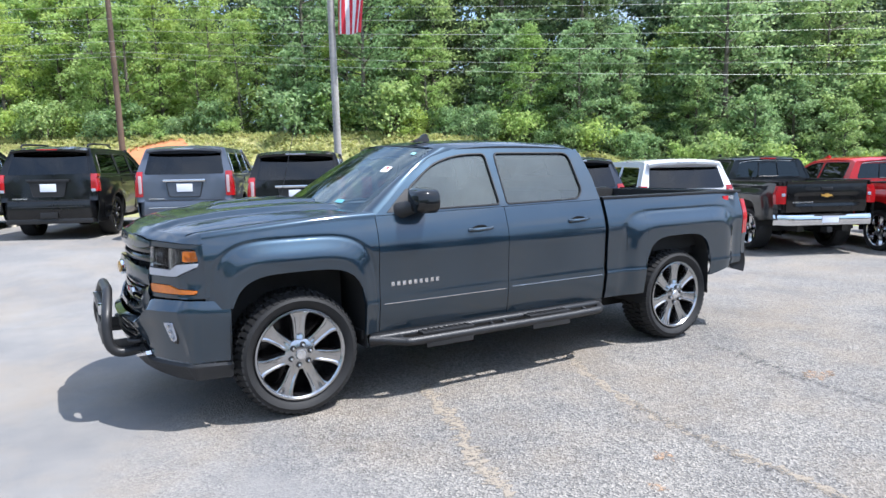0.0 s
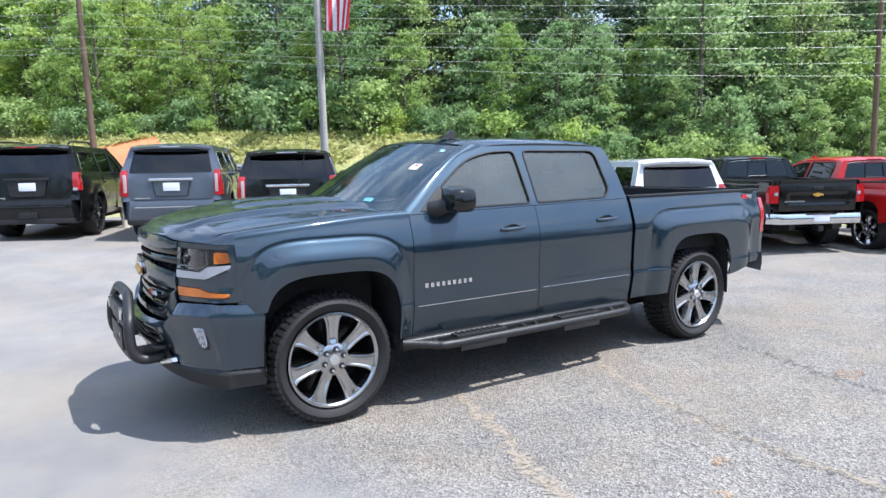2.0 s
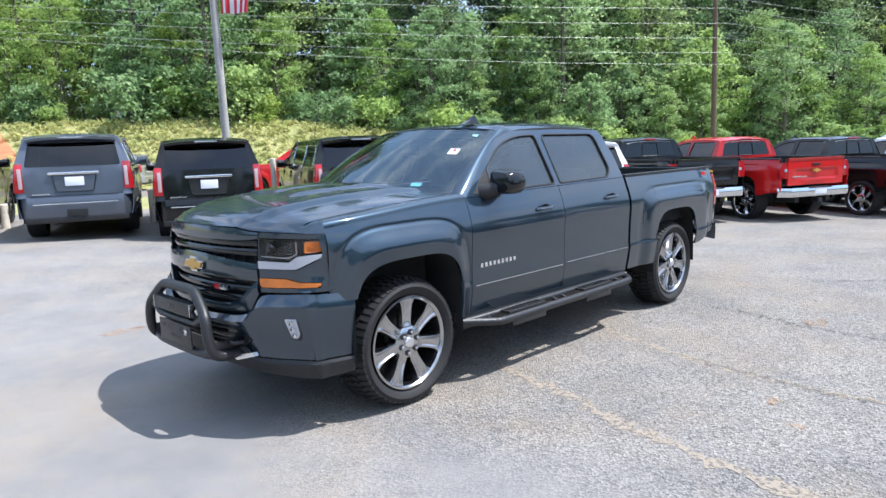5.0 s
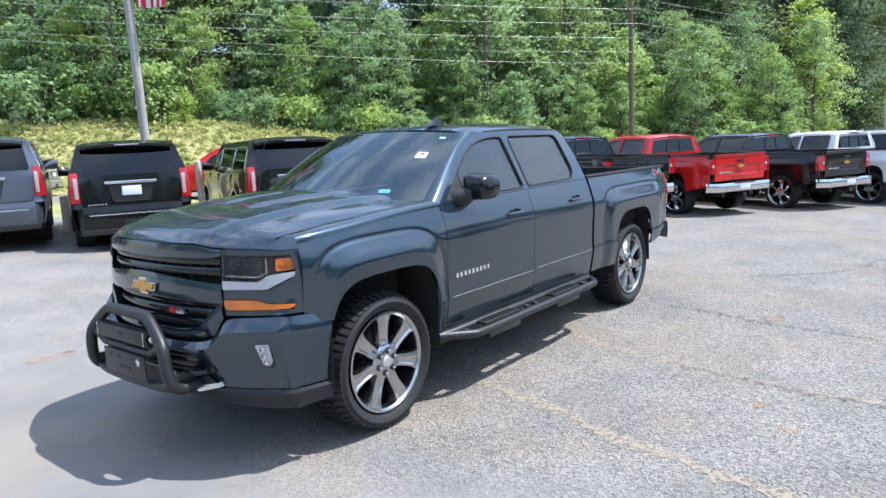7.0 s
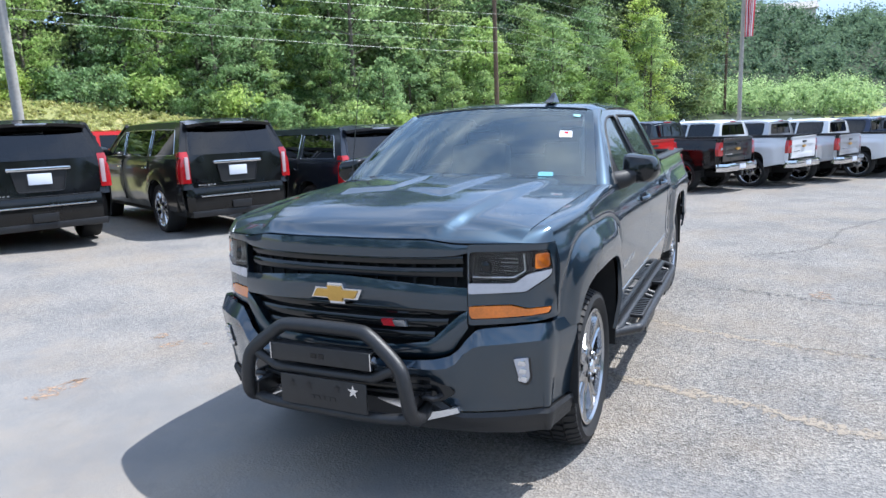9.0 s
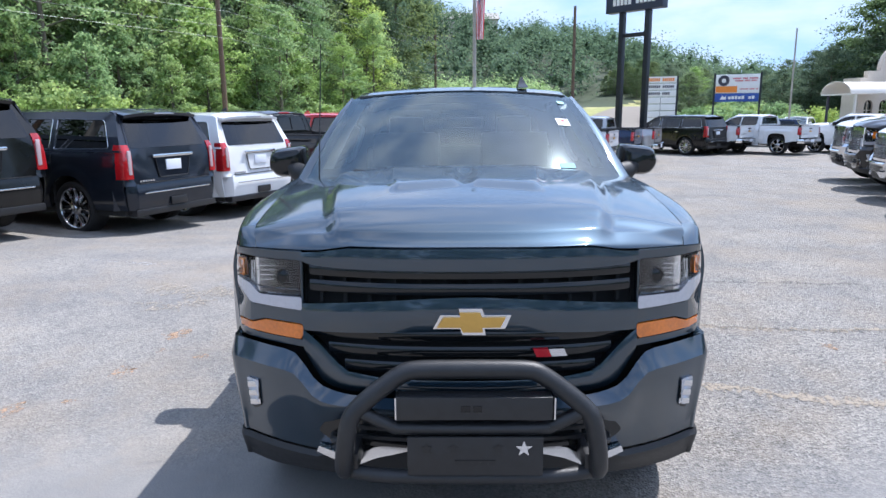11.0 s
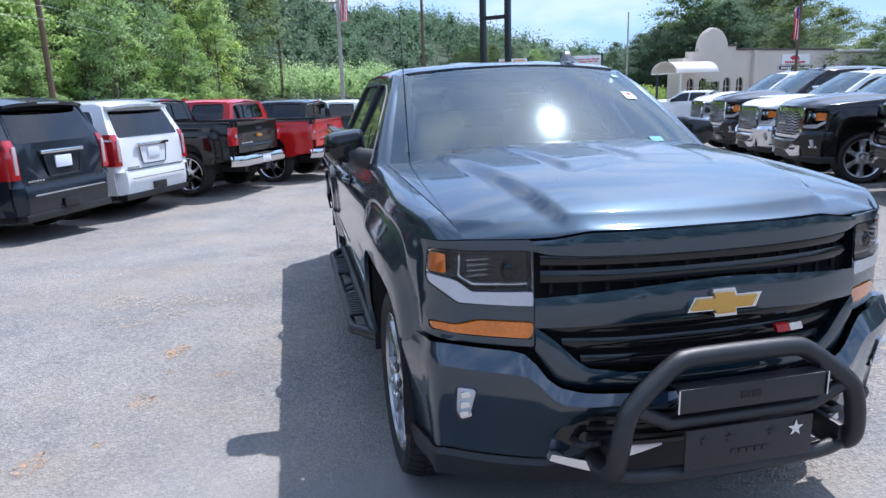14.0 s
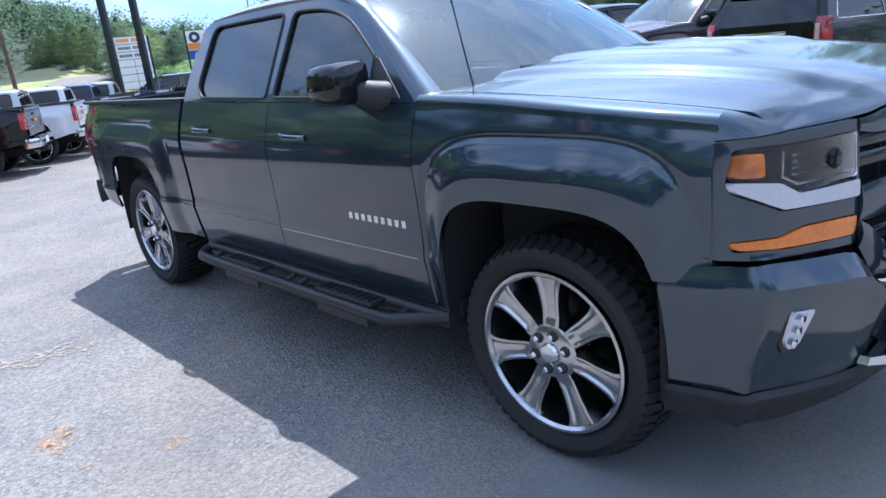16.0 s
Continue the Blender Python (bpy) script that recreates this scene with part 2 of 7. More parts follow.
# Extra light is put into the leaf colours, paler than real foliage, against self-shadowing.
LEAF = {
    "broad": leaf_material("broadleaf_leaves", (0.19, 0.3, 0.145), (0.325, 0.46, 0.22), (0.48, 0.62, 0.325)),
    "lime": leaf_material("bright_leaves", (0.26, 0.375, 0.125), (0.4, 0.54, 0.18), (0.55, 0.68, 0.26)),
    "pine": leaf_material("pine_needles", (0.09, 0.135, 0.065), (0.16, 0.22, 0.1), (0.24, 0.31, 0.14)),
    # Distant haze is put into these leaves as a duller, bluer green.
    "far": leaf_material("hazed_wood_leaves", (0.1, 0.15, 0.105), (0.16, 0.225, 0.145), (0.23, 0.3, 0.19)),
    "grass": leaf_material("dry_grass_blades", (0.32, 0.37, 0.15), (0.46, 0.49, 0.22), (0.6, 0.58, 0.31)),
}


def asphalt():
    m, n, l, b = nodes_of("worn_asphalt")
    tc = n.new("ShaderNodeTexCoord")

    def noise(scale, detail=5.0, r=0.6):
        t = n.new("ShaderNodeTexNoise")
        t.inputs["Scale"].default_value, t.inputs["Detail"].default_value, t.inputs["Roughness"].default_value = scale, detail, r
        l.new(tc.outputs["Object"], t.inputs["Vector"])
        return t.outputs["Fac"]

    stones = n.new("ShaderNodeTexVoronoi")
    stones.inputs["Scale"].default_value = 78
    l.new(tc.outputs["Object"], stones.inputs["Vector"])
    speck = ramp(n, l, stones.outputs["Color"], [(0.08, (0.095, 0.092, 0.09)), (0.45, (0.205, 0.197, 0.187)), (0.92, (0.37, 0.348, 0.318))])
    fine = ramp(n, l, noise(190, 3), [(0.3, (0.135, 0.133, 0.134)), (0.7, (0.29, 0.281, 0.27))])
    # an older, coarser surface with an uneven border beside a smoother, sealed one
    sep, wavy, edge = n.new("ShaderNodeSeparateXYZ"), n.new("ShaderNodeMath"), n.new("ShaderNodeMapRange")
    l.new(tc.outputs["Object"], sep.inputs[0])
    wavy.operation = "MULTIPLY_ADD"
    l.new(noise(0.3, 6, 0.65), wavy.inputs[0])
    wavy.inputs[1].default_value = 9.0
    l.new(sep.outputs["X"], wavy.inputs[2])
    edge.inputs["From Min"].default_value, edge.inputs["From Max"].default_value = 3.4, 5.4
    l.new(wavy.outputs[0], edge.inputs["Value"])
    # sealed again on the far side of the middle
    sealed, both = n.new("ShaderNodeMapRange"), n.new("ShaderNodeMath")
    sealed.inputs["From Min"].default_value, sealed.inputs["From Max"].default_value = -0.5, 2.0
    sealed.inputs["To Min"].default_value, sealed.inputs["To Max"].default_value = 1.0, 0.58
    l.new(sep.outputs["Y"], sealed.inputs["Value"])
    both.operation = "MULTIPLY"
    l.new(edge.outputs["Result"], both.inputs[0])
    l.new(sealed.outputs["Result"], both.inputs[1])
    coarse = both.outputs[0]
    c = mixc(n, l, fine, speck, coarse)
    patch = ramp(n, l, noise(0.9, 6, 0.65), [(0.3, (0.74, 0.75, 0.77)), (0.7, (1.17, 1.14, 1.08))])
    c = mixc(n, l, c, patch, 1.0, "MULTIPLY")
    tan = ramp(n, l, noise(0.55, 7, 0.7), [(0.46, (0, 0, 0)), (0.74, (0.55, 0.55, 0.55))])
    c = mixc(n, l, c, (0.3, 0.235, 0.16), tan)
    oil = ramp(n, l, noise(1.7, 4, 0.6), [(0.66, (0, 0, 0)), (0.8, (0.45, 0.45, 0.45))])
    c = mixc(n, l, c, (0.07, 0.07, 0.075), oil)
    l.new(c, b.inputs["Base Color"])
    b.inputs["Roughness"].default_value = 0.9
    h = n.new("ShaderNodeMath")
    h.operation = "MULTIPLY"
    l.new(stones.outputs["Distance"], h.inputs[0])
    l.new(coarse, h.inputs[1])
    bump(n, l, h.outputs[0], 1.0, 0.012, b)
    return m


def ground_cover():
    m, n, l, b = nodes_of("grass_and_clay")
    t = tex(n, l, "ShaderNodeTexNoise", 0.35, 8, 0.65)
    f = tex(n, l, "ShaderNodeTexNoise", 6, 6, 0.7)
    c = ramp(n, l, t.outputs["Fac"], [(0.3, (0.22, 0.26, 0.09)), (0.5, (0.34, 0.34, 0.14)), (0.68, (0.45, 0.4, 0.2))])
    g = ramp(n, l, f.outputs["Fac"], [(0.3, (0.6, 0.62, 0.6)), (0.7, (1.3, 1.25, 1.2))])
    l.new(mixc(n, l, c, g, 1.0, "MULTIPLY"), b.inputs["Base Color"])
    b.inputs["Roughness"].default_value = 1.0
    bump(n, l, f.outputs["Fac"], 1.0, 0.08, b)
    return m


M["asphalt"], M["grassland"] = asphalt(), ground_cover()
M["clay"] = plain("red_clay", (0.5, 0.2, 0.09), 1.0, 0.0, 0.25, 3, 0.02)


def worn_mark(name, col, keep):
    """Colour that has worn through to the asphalt in places."""
    m, n, l, b = nodes_of(name)
    t = tex(n, l, "ShaderNodeTexNoise", 26, 7, 0.7)
    f = tex(n, l, "ShaderNodeTexNoise", 150, 3, 0.6)
    grey = ramp(n, l, f.outputs["Fac"], [(0.3, (0.13, 0.13, 0.135)), (0.7, (0.26, 0.255, 0.25))])
    w = ramp(n, l, t.outputs["Fac"], [(0.5 - keep / 2, (0, 0, 0)), (0.62 - keep / 2, (0.9, 0.9, 0.9))])
    l.new(mixc(n, l, grey, col, 0.8), b.inputs["Base Color"])
    b.inputs["Roughness"].default_value = 0.95
    bump(n, l, f.outputs["Fac"], 0.6, 0.003, b)
    clear, mx = n.new("ShaderNodeBsdfTransparent"), n.new("ShaderNodeMixShader")
    l.new(w, mx.inputs[0])
    l.new(clear.outputs[0], mx.inputs[1])
    l.new(b.outputs[0], mx.inputs[2])
    l.new(mx.outputs[0], n["Material Output"].inputs["Surface"])
    return m


M["crack"] = worn_mark("sandy_crack_fill", (0.33, 0.275, 0.205), 0.21)
M["sand"] = worn_mark("loose_sand_on_asphalt", (0.38, 0.33, 0.26), 0.05)
M["dark_crack"] = worn_mark("dark_crack", (0.1, 0.095, 0.09), 0.04)
M["orange_mark"] = worn_mark("faded_orange_marking", (0.46, 0.295, 0.175), 0.05)
# The wood floor has the trees' shade put into its dark base colour.
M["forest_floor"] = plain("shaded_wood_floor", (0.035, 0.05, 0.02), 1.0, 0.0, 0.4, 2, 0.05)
M["line"] = worn_mark("worn_white_line_paint", (0.5, 0.5, 0.49), 0.0)


# ---- mesh tools ----
def part(name, bm, material, parent=None, label="", smooth=True, angle=32):
    me = bpy.data.meshes.new(name)
    bm.to_mesh(me)
    bm.free()
    if smooth:
        for p in me.polygons:
            p.use_smooth = True
        me.set_sharp_from_angle(angle=radians(angle))
    for mat in material if isinstance(material, (list, tuple)) else (material,):
        me.materials.append(mat)
    ob = new(name, me)
    if parent is not None:
        ob.parent = parent
    if label:
        ob["label"] = label
    return ob


def grid(fn, nu, nv, bm=None, flip=False):
    """A sheet of nu x nv cells through fn(u, v), u and v from 0 to 1."""
    bm = bm or bmesh.new()
    vs = [[bm.verts.new(fn(i / nu, j / nv)) for j in range(nv + 1)] for i in range(nu + 1)]
    for i in range(nu):
        for j in range(nv):
            q = (vs[i][j], vs[i + 1][j], vs[i + 1][j + 1], vs[i][j + 1])
            bm.faces.new(q[::-1] if flip else q)
    return bm


def fold(bm, d):
    """Turns the rim of a sheet inwards by d along its normals, so that the panel has an edge."""
    bm.normal_update()
    rim = [e for e in bm.edges if e.is_boundary]
    normals = {v: v.normal.copy() for e in rim for v in e.verts}
    made = bmesh.ops.extrude_edge_only(bm, edges=rim)["geom"]
    fresh = [v for v in made if isinstance(v, bmesh.types.BMVert)]
    olds = {tuple(round(c, 6) for c in v.co): nrm for v, nrm in normals.items()}
    for v in fresh:
        v.co -= olds.get(tuple(round(c, 6) for c in v.co), Vector((0, 0, 0))) * d
    return bm


def box(x0, x1, y0, y1, z0, z1, bevel=0.0, bm=None):
    bm = bm or bmesh.new()
    m = Matrix.LocRotScale(((x0 + x1) / 2, (y0 + y1) / 2, (z0 + z1) / 2), None, (abs(x1 - x0), abs(y1 - y0), abs(z1 - z0)))
    made = bmesh.ops.create_cube(bm, size=1, matrix=m)
    if bevel:
        edges = {e for v in made["verts"] for e in v.link_edges}
        bmesh.ops.bevel(bm, geom=list(edges), offset=bevel, segments=2, affect="EDGES", profile=0.6)
    return bm


def tube(points, radius, sides=12, bm=None, caps=True):
    """A round bar through the points; radius may be one number or one for each point."""
    bm = bm or bmesh.new()
    pts = [Vector(p) for p in points]
    rad = radius if isinstance(radius, (list, tuple)) else [radius] * len(pts)
    rings, side = [], None
    for i, p in enumerate(pts):
        d = (pts[min(i + 1, len(pts) - 1)] - pts[max(i - 1, 0)]).normalized()
        side = d.orthogonal().normalized() if side is None else (side - d * side.dot(d)).normalized()
        up = d.cross(side)
        rings.append([bm.verts.new(p + (side * math.cos(a) + up * math.sin(a)) * rad[i]) for a in (2 * math.pi * k / sides for k in range(sides))])
    for a, b in zip(rings, rings[1:]):
        for k in range(sides):
            bm.faces.new((a[k], a[(k + 1) % sides], b[(k + 1) % sides], b[k]))
    if caps:
        bm.faces.new(rings[0][::-1])
        bm.faces.new(rings[-1])
    return bm


def rounded(pts, r, n=4):
    """A closed outline with its corners rounded by r (one number, or one per corner)."""
    out = []
    k = len(pts)
    rs = r if isinstance(r, (list, tuple)) else [r] * k
    for i in range(k):
        p, a, b = Vector(pts[i]), Vector(pts[i - 1]), Vector(pts[(i + 1) % k])
        ra = min(rs[i], (a - p).length * 0.45, (b - p).length * 0.45)
        s, e = p + (a - p).normalized() * ra, p + (b - p).normalized() * ra
        for j in range(n + 1):
            t = j / n
            out.append(tuple(s * (1 - t) ** 2 + p * 2 * t * (1 - t) + e * t * t))
    return out


def smooth_line(pts, n=5):
    """A soft curve through the points (Catmull-Rom)."""
    p = [Vector(q) for q in pts]
    p = [p[0] * 2 - p[1]] + p + [p[-1] * 2 - p[-2]]
    out = []
    for i in range(1, len(p) - 2):
        for j in range(n):
            t = j / n
            out.append(0.5 * ((2 * p[i]) + (p[i + 1] - p[i - 1]) * t + (2 * p[i - 1] - 5 * p[i] + 4 * p[i + 1] - p[i + 2]) * t * t + (3 * p[i] - p[i - 1] - 3 * p[i + 1] + p[i + 2]) * t ** 3))
    return out + [p[-2]]


def sheet(outline, holes, put, bm=None, thick=None):
    """A flat outline with holes, filled and laid into space by put(a, b); thick(a, b) gives the far side."""
    bm = bm or bmesh.new()
    loops = []
    for loop in [outline, *holes]:
        vs = [bm.verts.new((*q, 0)) for q in loop]
        loops.append(vs)
        for a, b in zip(vs, vs[1:] + vs[:1]):
            bm.edges.new((a, b))
    edges = [e for e in bm.edges if not e.link_faces and all(v.co.z == 0 for v in e.verts)]
    bmesh.ops.triangle_fill(bm, edges=edges, use_beauty=True, normal=(0, 0, 1))
    flat = [v for vs in loops for v in vs]
    where = {v: (v.co.x, v.co.y) for v in flat}
    if thick:
        faces = list({f for v in flat for f in v.link_faces})
        back = {v: bm.verts.new((0, 0, 0)) for v in flat}
        for f in faces:
            bm.faces.new([back[v] for v in reversed(f.verts)])
        for vs in loops:
            for a, b in zip(vs, vs[1:] + vs[:1]):
                bm.faces.new((a, b, back[b], back[a]))
        for v, w in back.items():
            w.co = thick(*where[v])
    for v in flat:
        v.co = put(*where[v])
    bmesh.ops.recalc_face_normals(bm, faces=bm.faces)
    return bm


def facing(bm, way):
    """Turns every face of an open sheet towards a direction."""
    bm.normal_update()
    bmesh.ops.reverse_faces(bm, faces=[f for f in bm.faces if f.normal.dot(Vector(way)) < 0])
    return bm


def lathe(profile, steps, bm=None, close=False):
    """Turns a profile of (radius, along) about the y axis."""
    bm = bm or bmesh.new()
    rings = []
    for i in range(steps):
        a = 2 * math.pi * i / steps
        rings.append([bm.verts.new((r * math.cos(a), s, r * math.sin(a))) for r, s in profile])
    n = len(profile)
    for i in range(steps):
        p, q = rings[i], rings[(i + 1) % steps]
        for j in range(n if close else n - 1):
            bm.faces.new((p[j], p[(j + 1) % n], q[(j + 1) % n], q[j]))
    return bm


def lerp(a, b, t):
    return a + (b - a) * t


def steps(x, table):
    """Straight lines through a table of (x, value)."""
    if x <= table[0][0]:
        return table[0][1]
    for (a, p), (b, q) in zip(table, table[1:]):
        if x <= b:
            return lerp(p, q, (x - a) / (b - a))
    return table[-1][1]


def bend(x, table):
    """A soft curve through a table of (x, value)."""
    n = len(table)
    if x <= table[0][0]:
        return table[0][1]
    if x >= table[-1][0]:
        return table[-1][1]

    def slope(i):
        a, b = table[max(i - 1, 0)], table[min(i + 1, n - 1)]
        return (b[1] - a[1]) / (b[0] - a[0])
    for i in range(n - 1):
        (a, p), (b, q) = table[i], table[i + 1]
        if x <= b:
            w = b - a
            t = (x - a) / w
            return p * (1 + 2 * t) * (1 - t) ** 2 + slope(i) * w * t * (1 - t) ** 2 + q * t * t * (3 - 2 * t) + slope(i + 1) * w * t * t * (t - 1)


def soft(x, a, b):
    t = min(max((x - a) / (b - a), 0), 1)
    return t * t * (3 - 2 * t)


def empty(name, m, label, category, group="", kind=""):
    ob = new(name)
    ob.empty_display_size = 0.2
    ob.matrix_world = m
    return tagged(ob, label, category, group, kind)


# ---- pickup trucks ----
# Own axes: the nose points to -x, the front axle stands at x = 0, the left flank at -y, the ground at z = 0.
WB, HUB, TYRE_R, RIM_R = 3.645, 0.425, 0.425, 0.303
# wheel openings: middle, springing height, half width; squarish, half a metre high
ARCH_F, ARCH_R, ARCH_HIGH, ARCH_POW = (0.005, 0.5, 0.455), (3.605, 0.5, 0.432), 0.5, 3.9
# the flares round them: middle, half length, height over the springing
FLARES = ((-0.012, 0.572, 0.718, 4.2), (3.68, 0.76, 0.735, 7.0))
FLANK = [(0.42, 0.94), (0.5, 0.965), (0.6, 0.985), (0.70, 1.0), (0.715, 1.004), (0.74, 0.997), (0.95, 1.003), (1.08, 1.012), (1.13, 1.01), (1.19, 0.997), (1.25, 0.978), (1.31, 0.957), (1.36, 0.938)]


def flank(x, z):
    """Half the width of the body at a length and height."""
    y = bend(z, FLANK) if z > 0.76 else steps(z, FLANK)
    y -= 0.085 * min(max((-0.08 - x) / 0.56, 0), 1.2) ** 2
    y -= 0.035 * soft(x, 4.2, 4.62)
    if z > 0.3:
        for cx, half, high, power in FLARES:
            d = ((abs(x - cx) / half) ** power + (max(z - 0.5, 0) / high) ** power) ** (1 / power)
            y += 0.03 * (1 - soft(d, 0.8, 0.985)) - 0.007 * math.exp(-((d - 0.995) / 0.018) ** 2)
    return y


def arch_top(dx, centre, more=0.0):
    """Height of a wheel opening at a distance from its middle."""
    k = min(abs(dx) / (centre[2] + more), 1)
    return centre[1] + (ARCH_HIGH + more) * (1 - k ** ARCH_POW) ** (1 / ARCH_POW)


def under_arch(x, low, centre):
    dx = x - centre[0]
    return max(low, arch_top(dx, centre)) if abs(dx) < centre[2] else low


def flank_panel(s, x0, x1, lo, hi, nx, nz, d=0.02, xs=None):
    xs = xs or [lerp(x0, x1, i / nx) for i in range(nx + 1)]

    def at(u, v):
        x = xs[round(u * (len(xs) - 1))]
        z = lerp(lo(x), hi(x), v)
        return (x, s * flank(x, z), z)
    return fold(grid(at, len(xs) - 1, nz, flip=s > 0), d)


def arch_xs(x0, x1, centre, n=34):
    inner = [centre[0] - centre[2] * math.copysign(abs(math.cos(math.pi * i / n)) ** 0.8, math.cos(math.pi * i / n)) for i in range(n + 1)]
    left = [lerp(x0, inner[0] - 0.002, i / 12) for i in range(13)]
    right = [lerp(inner[-1] + 0.002, x1, i / 12) for i in range(13)]
    return [x for x in left + inner + right if x0 <= x <= x1]


def hood_half(x):
    return bend(x, [(-0.9, 0.79), (-0.73, 0.812), (-0.6, 0.835), (0.0, 0.872), (0.5, 0.885)])


def fender(s, lo, rows):
    """The wing: up over the flare and the upright face above it, then over a tight edge to the hood."""
    xs = arch_xs(-0.588, 0.57, ARCH_F)

    def at(u, v):
        x = xs[round(u * (len(xs) - 1))]
        top = seam(x) - ROLL
        if v <= 0.8:
            z = lerp(lo(x), top, v / 0.8)
            return (x, s * flank(x, z), z)
        y, z = shoulder(x, (v - 0.8) / 0.2)
        return (x, s * y, z)
    return fold(grid(at, len(xs) - 1, rows, flip=s > 0), 0.02)


ROLL = 0.042


def shoulder(x, t):
    """Over the wing's upper edge, from the upright face in to the hood."""
    top = seam(x) - ROLL
    y0, y1 = flank(x, top), hood_half(x) + 0.004
    a = t * math.pi / 2
    return lerp(y1, y0, math.cos(a) ** 0.7), top + (ROLL + 0.003) * math.sin(a) ** 0.7


def fender_nose(u, v, s):
    """Closes the wing over the head lamp, from the lamp's upper edge back to the wing."""
    y = lerp(0.806, 0.926, v)
    a = Vector((nose(y, 1.2) + 0.006, y, 1.222 - 0.012 * v))
    b = Vector((-0.588, *shoulder(-0.588, 1 - v)))
    p = a.lerp(b, u)
    return (p.x, s * p.y, p.z + 0.01 * math.sin(math.pi * u) * (1 - v))


def seam(x):
    return bend(x, [(-0.95, 1.2), (-0.73, 1.224), (-0.67, 1.262), (-0.6, 1.277), (-0.4, 1.299), (-0.2, 1.317), (0.0, 1.332), (0.2, 1.345), (0.4, 1.353), (0.57, 1.357)])


def belt(x):
    return 1.325 + 0.014 * (x - 0.6)


def nose(y, z):
    """The front face: x at a place across and a height."""
    a = min(abs(y) / 0.92, 1.15)
    return -0.955 + 0.29 * a ** 2.6 + 0.06 * max((abs(y) - 0.86) / 0.065, 0) ** 2 + 0.09 * max(z - 1.0, 0) ** 1.2 + 0.03 * soft(z, 0.8, 0.6)


def upper_y(z):
    return steps(z, [(1.3, 0.957), (1.36, 0.94), (1.5, 0.875), (1.65, 0.8), (1.8, 0.715), (1.9, 0.66)])


def nose_panel(outline, d=0.02, out=0.0, holes=(), s=1):
    def front(y, z):
        return (nose(y, z) - out, s * y, z)

    def back(y, z):
        return (nose(y, z) - out + d, s * y, z)
    return sheet(outline, list(holes), front, thick=back)


def dense(pts, step=0.05):
    """More points along a closed outline, so that it can bend with the nose."""
    out = []
    for a, b in zip(pts, pts[1:] + pts[:1]):
        n = max(1, int((Vector(b) - Vector(a)).length / step))
        out += [tuple(Vector(a).lerp(Vector(b), i / n)) for i in range(n)]
    return out


def nose_strip(y0, y1, lo, hi, d=0.02, out=0.0, n=24, nz=4, s=1, puff=0.0):
    """A strip across the front between two heights that may vary with y."""
    def at(u, v):
        y = lerp(y0, y1, u)
        z = lerp(lo(y), hi(y), v)
        return (nose(y, z) - out - puff * math.sin(math.pi * v), s * y, z)
    return fold(grid(at, n, nz, flip=s > 0), d)


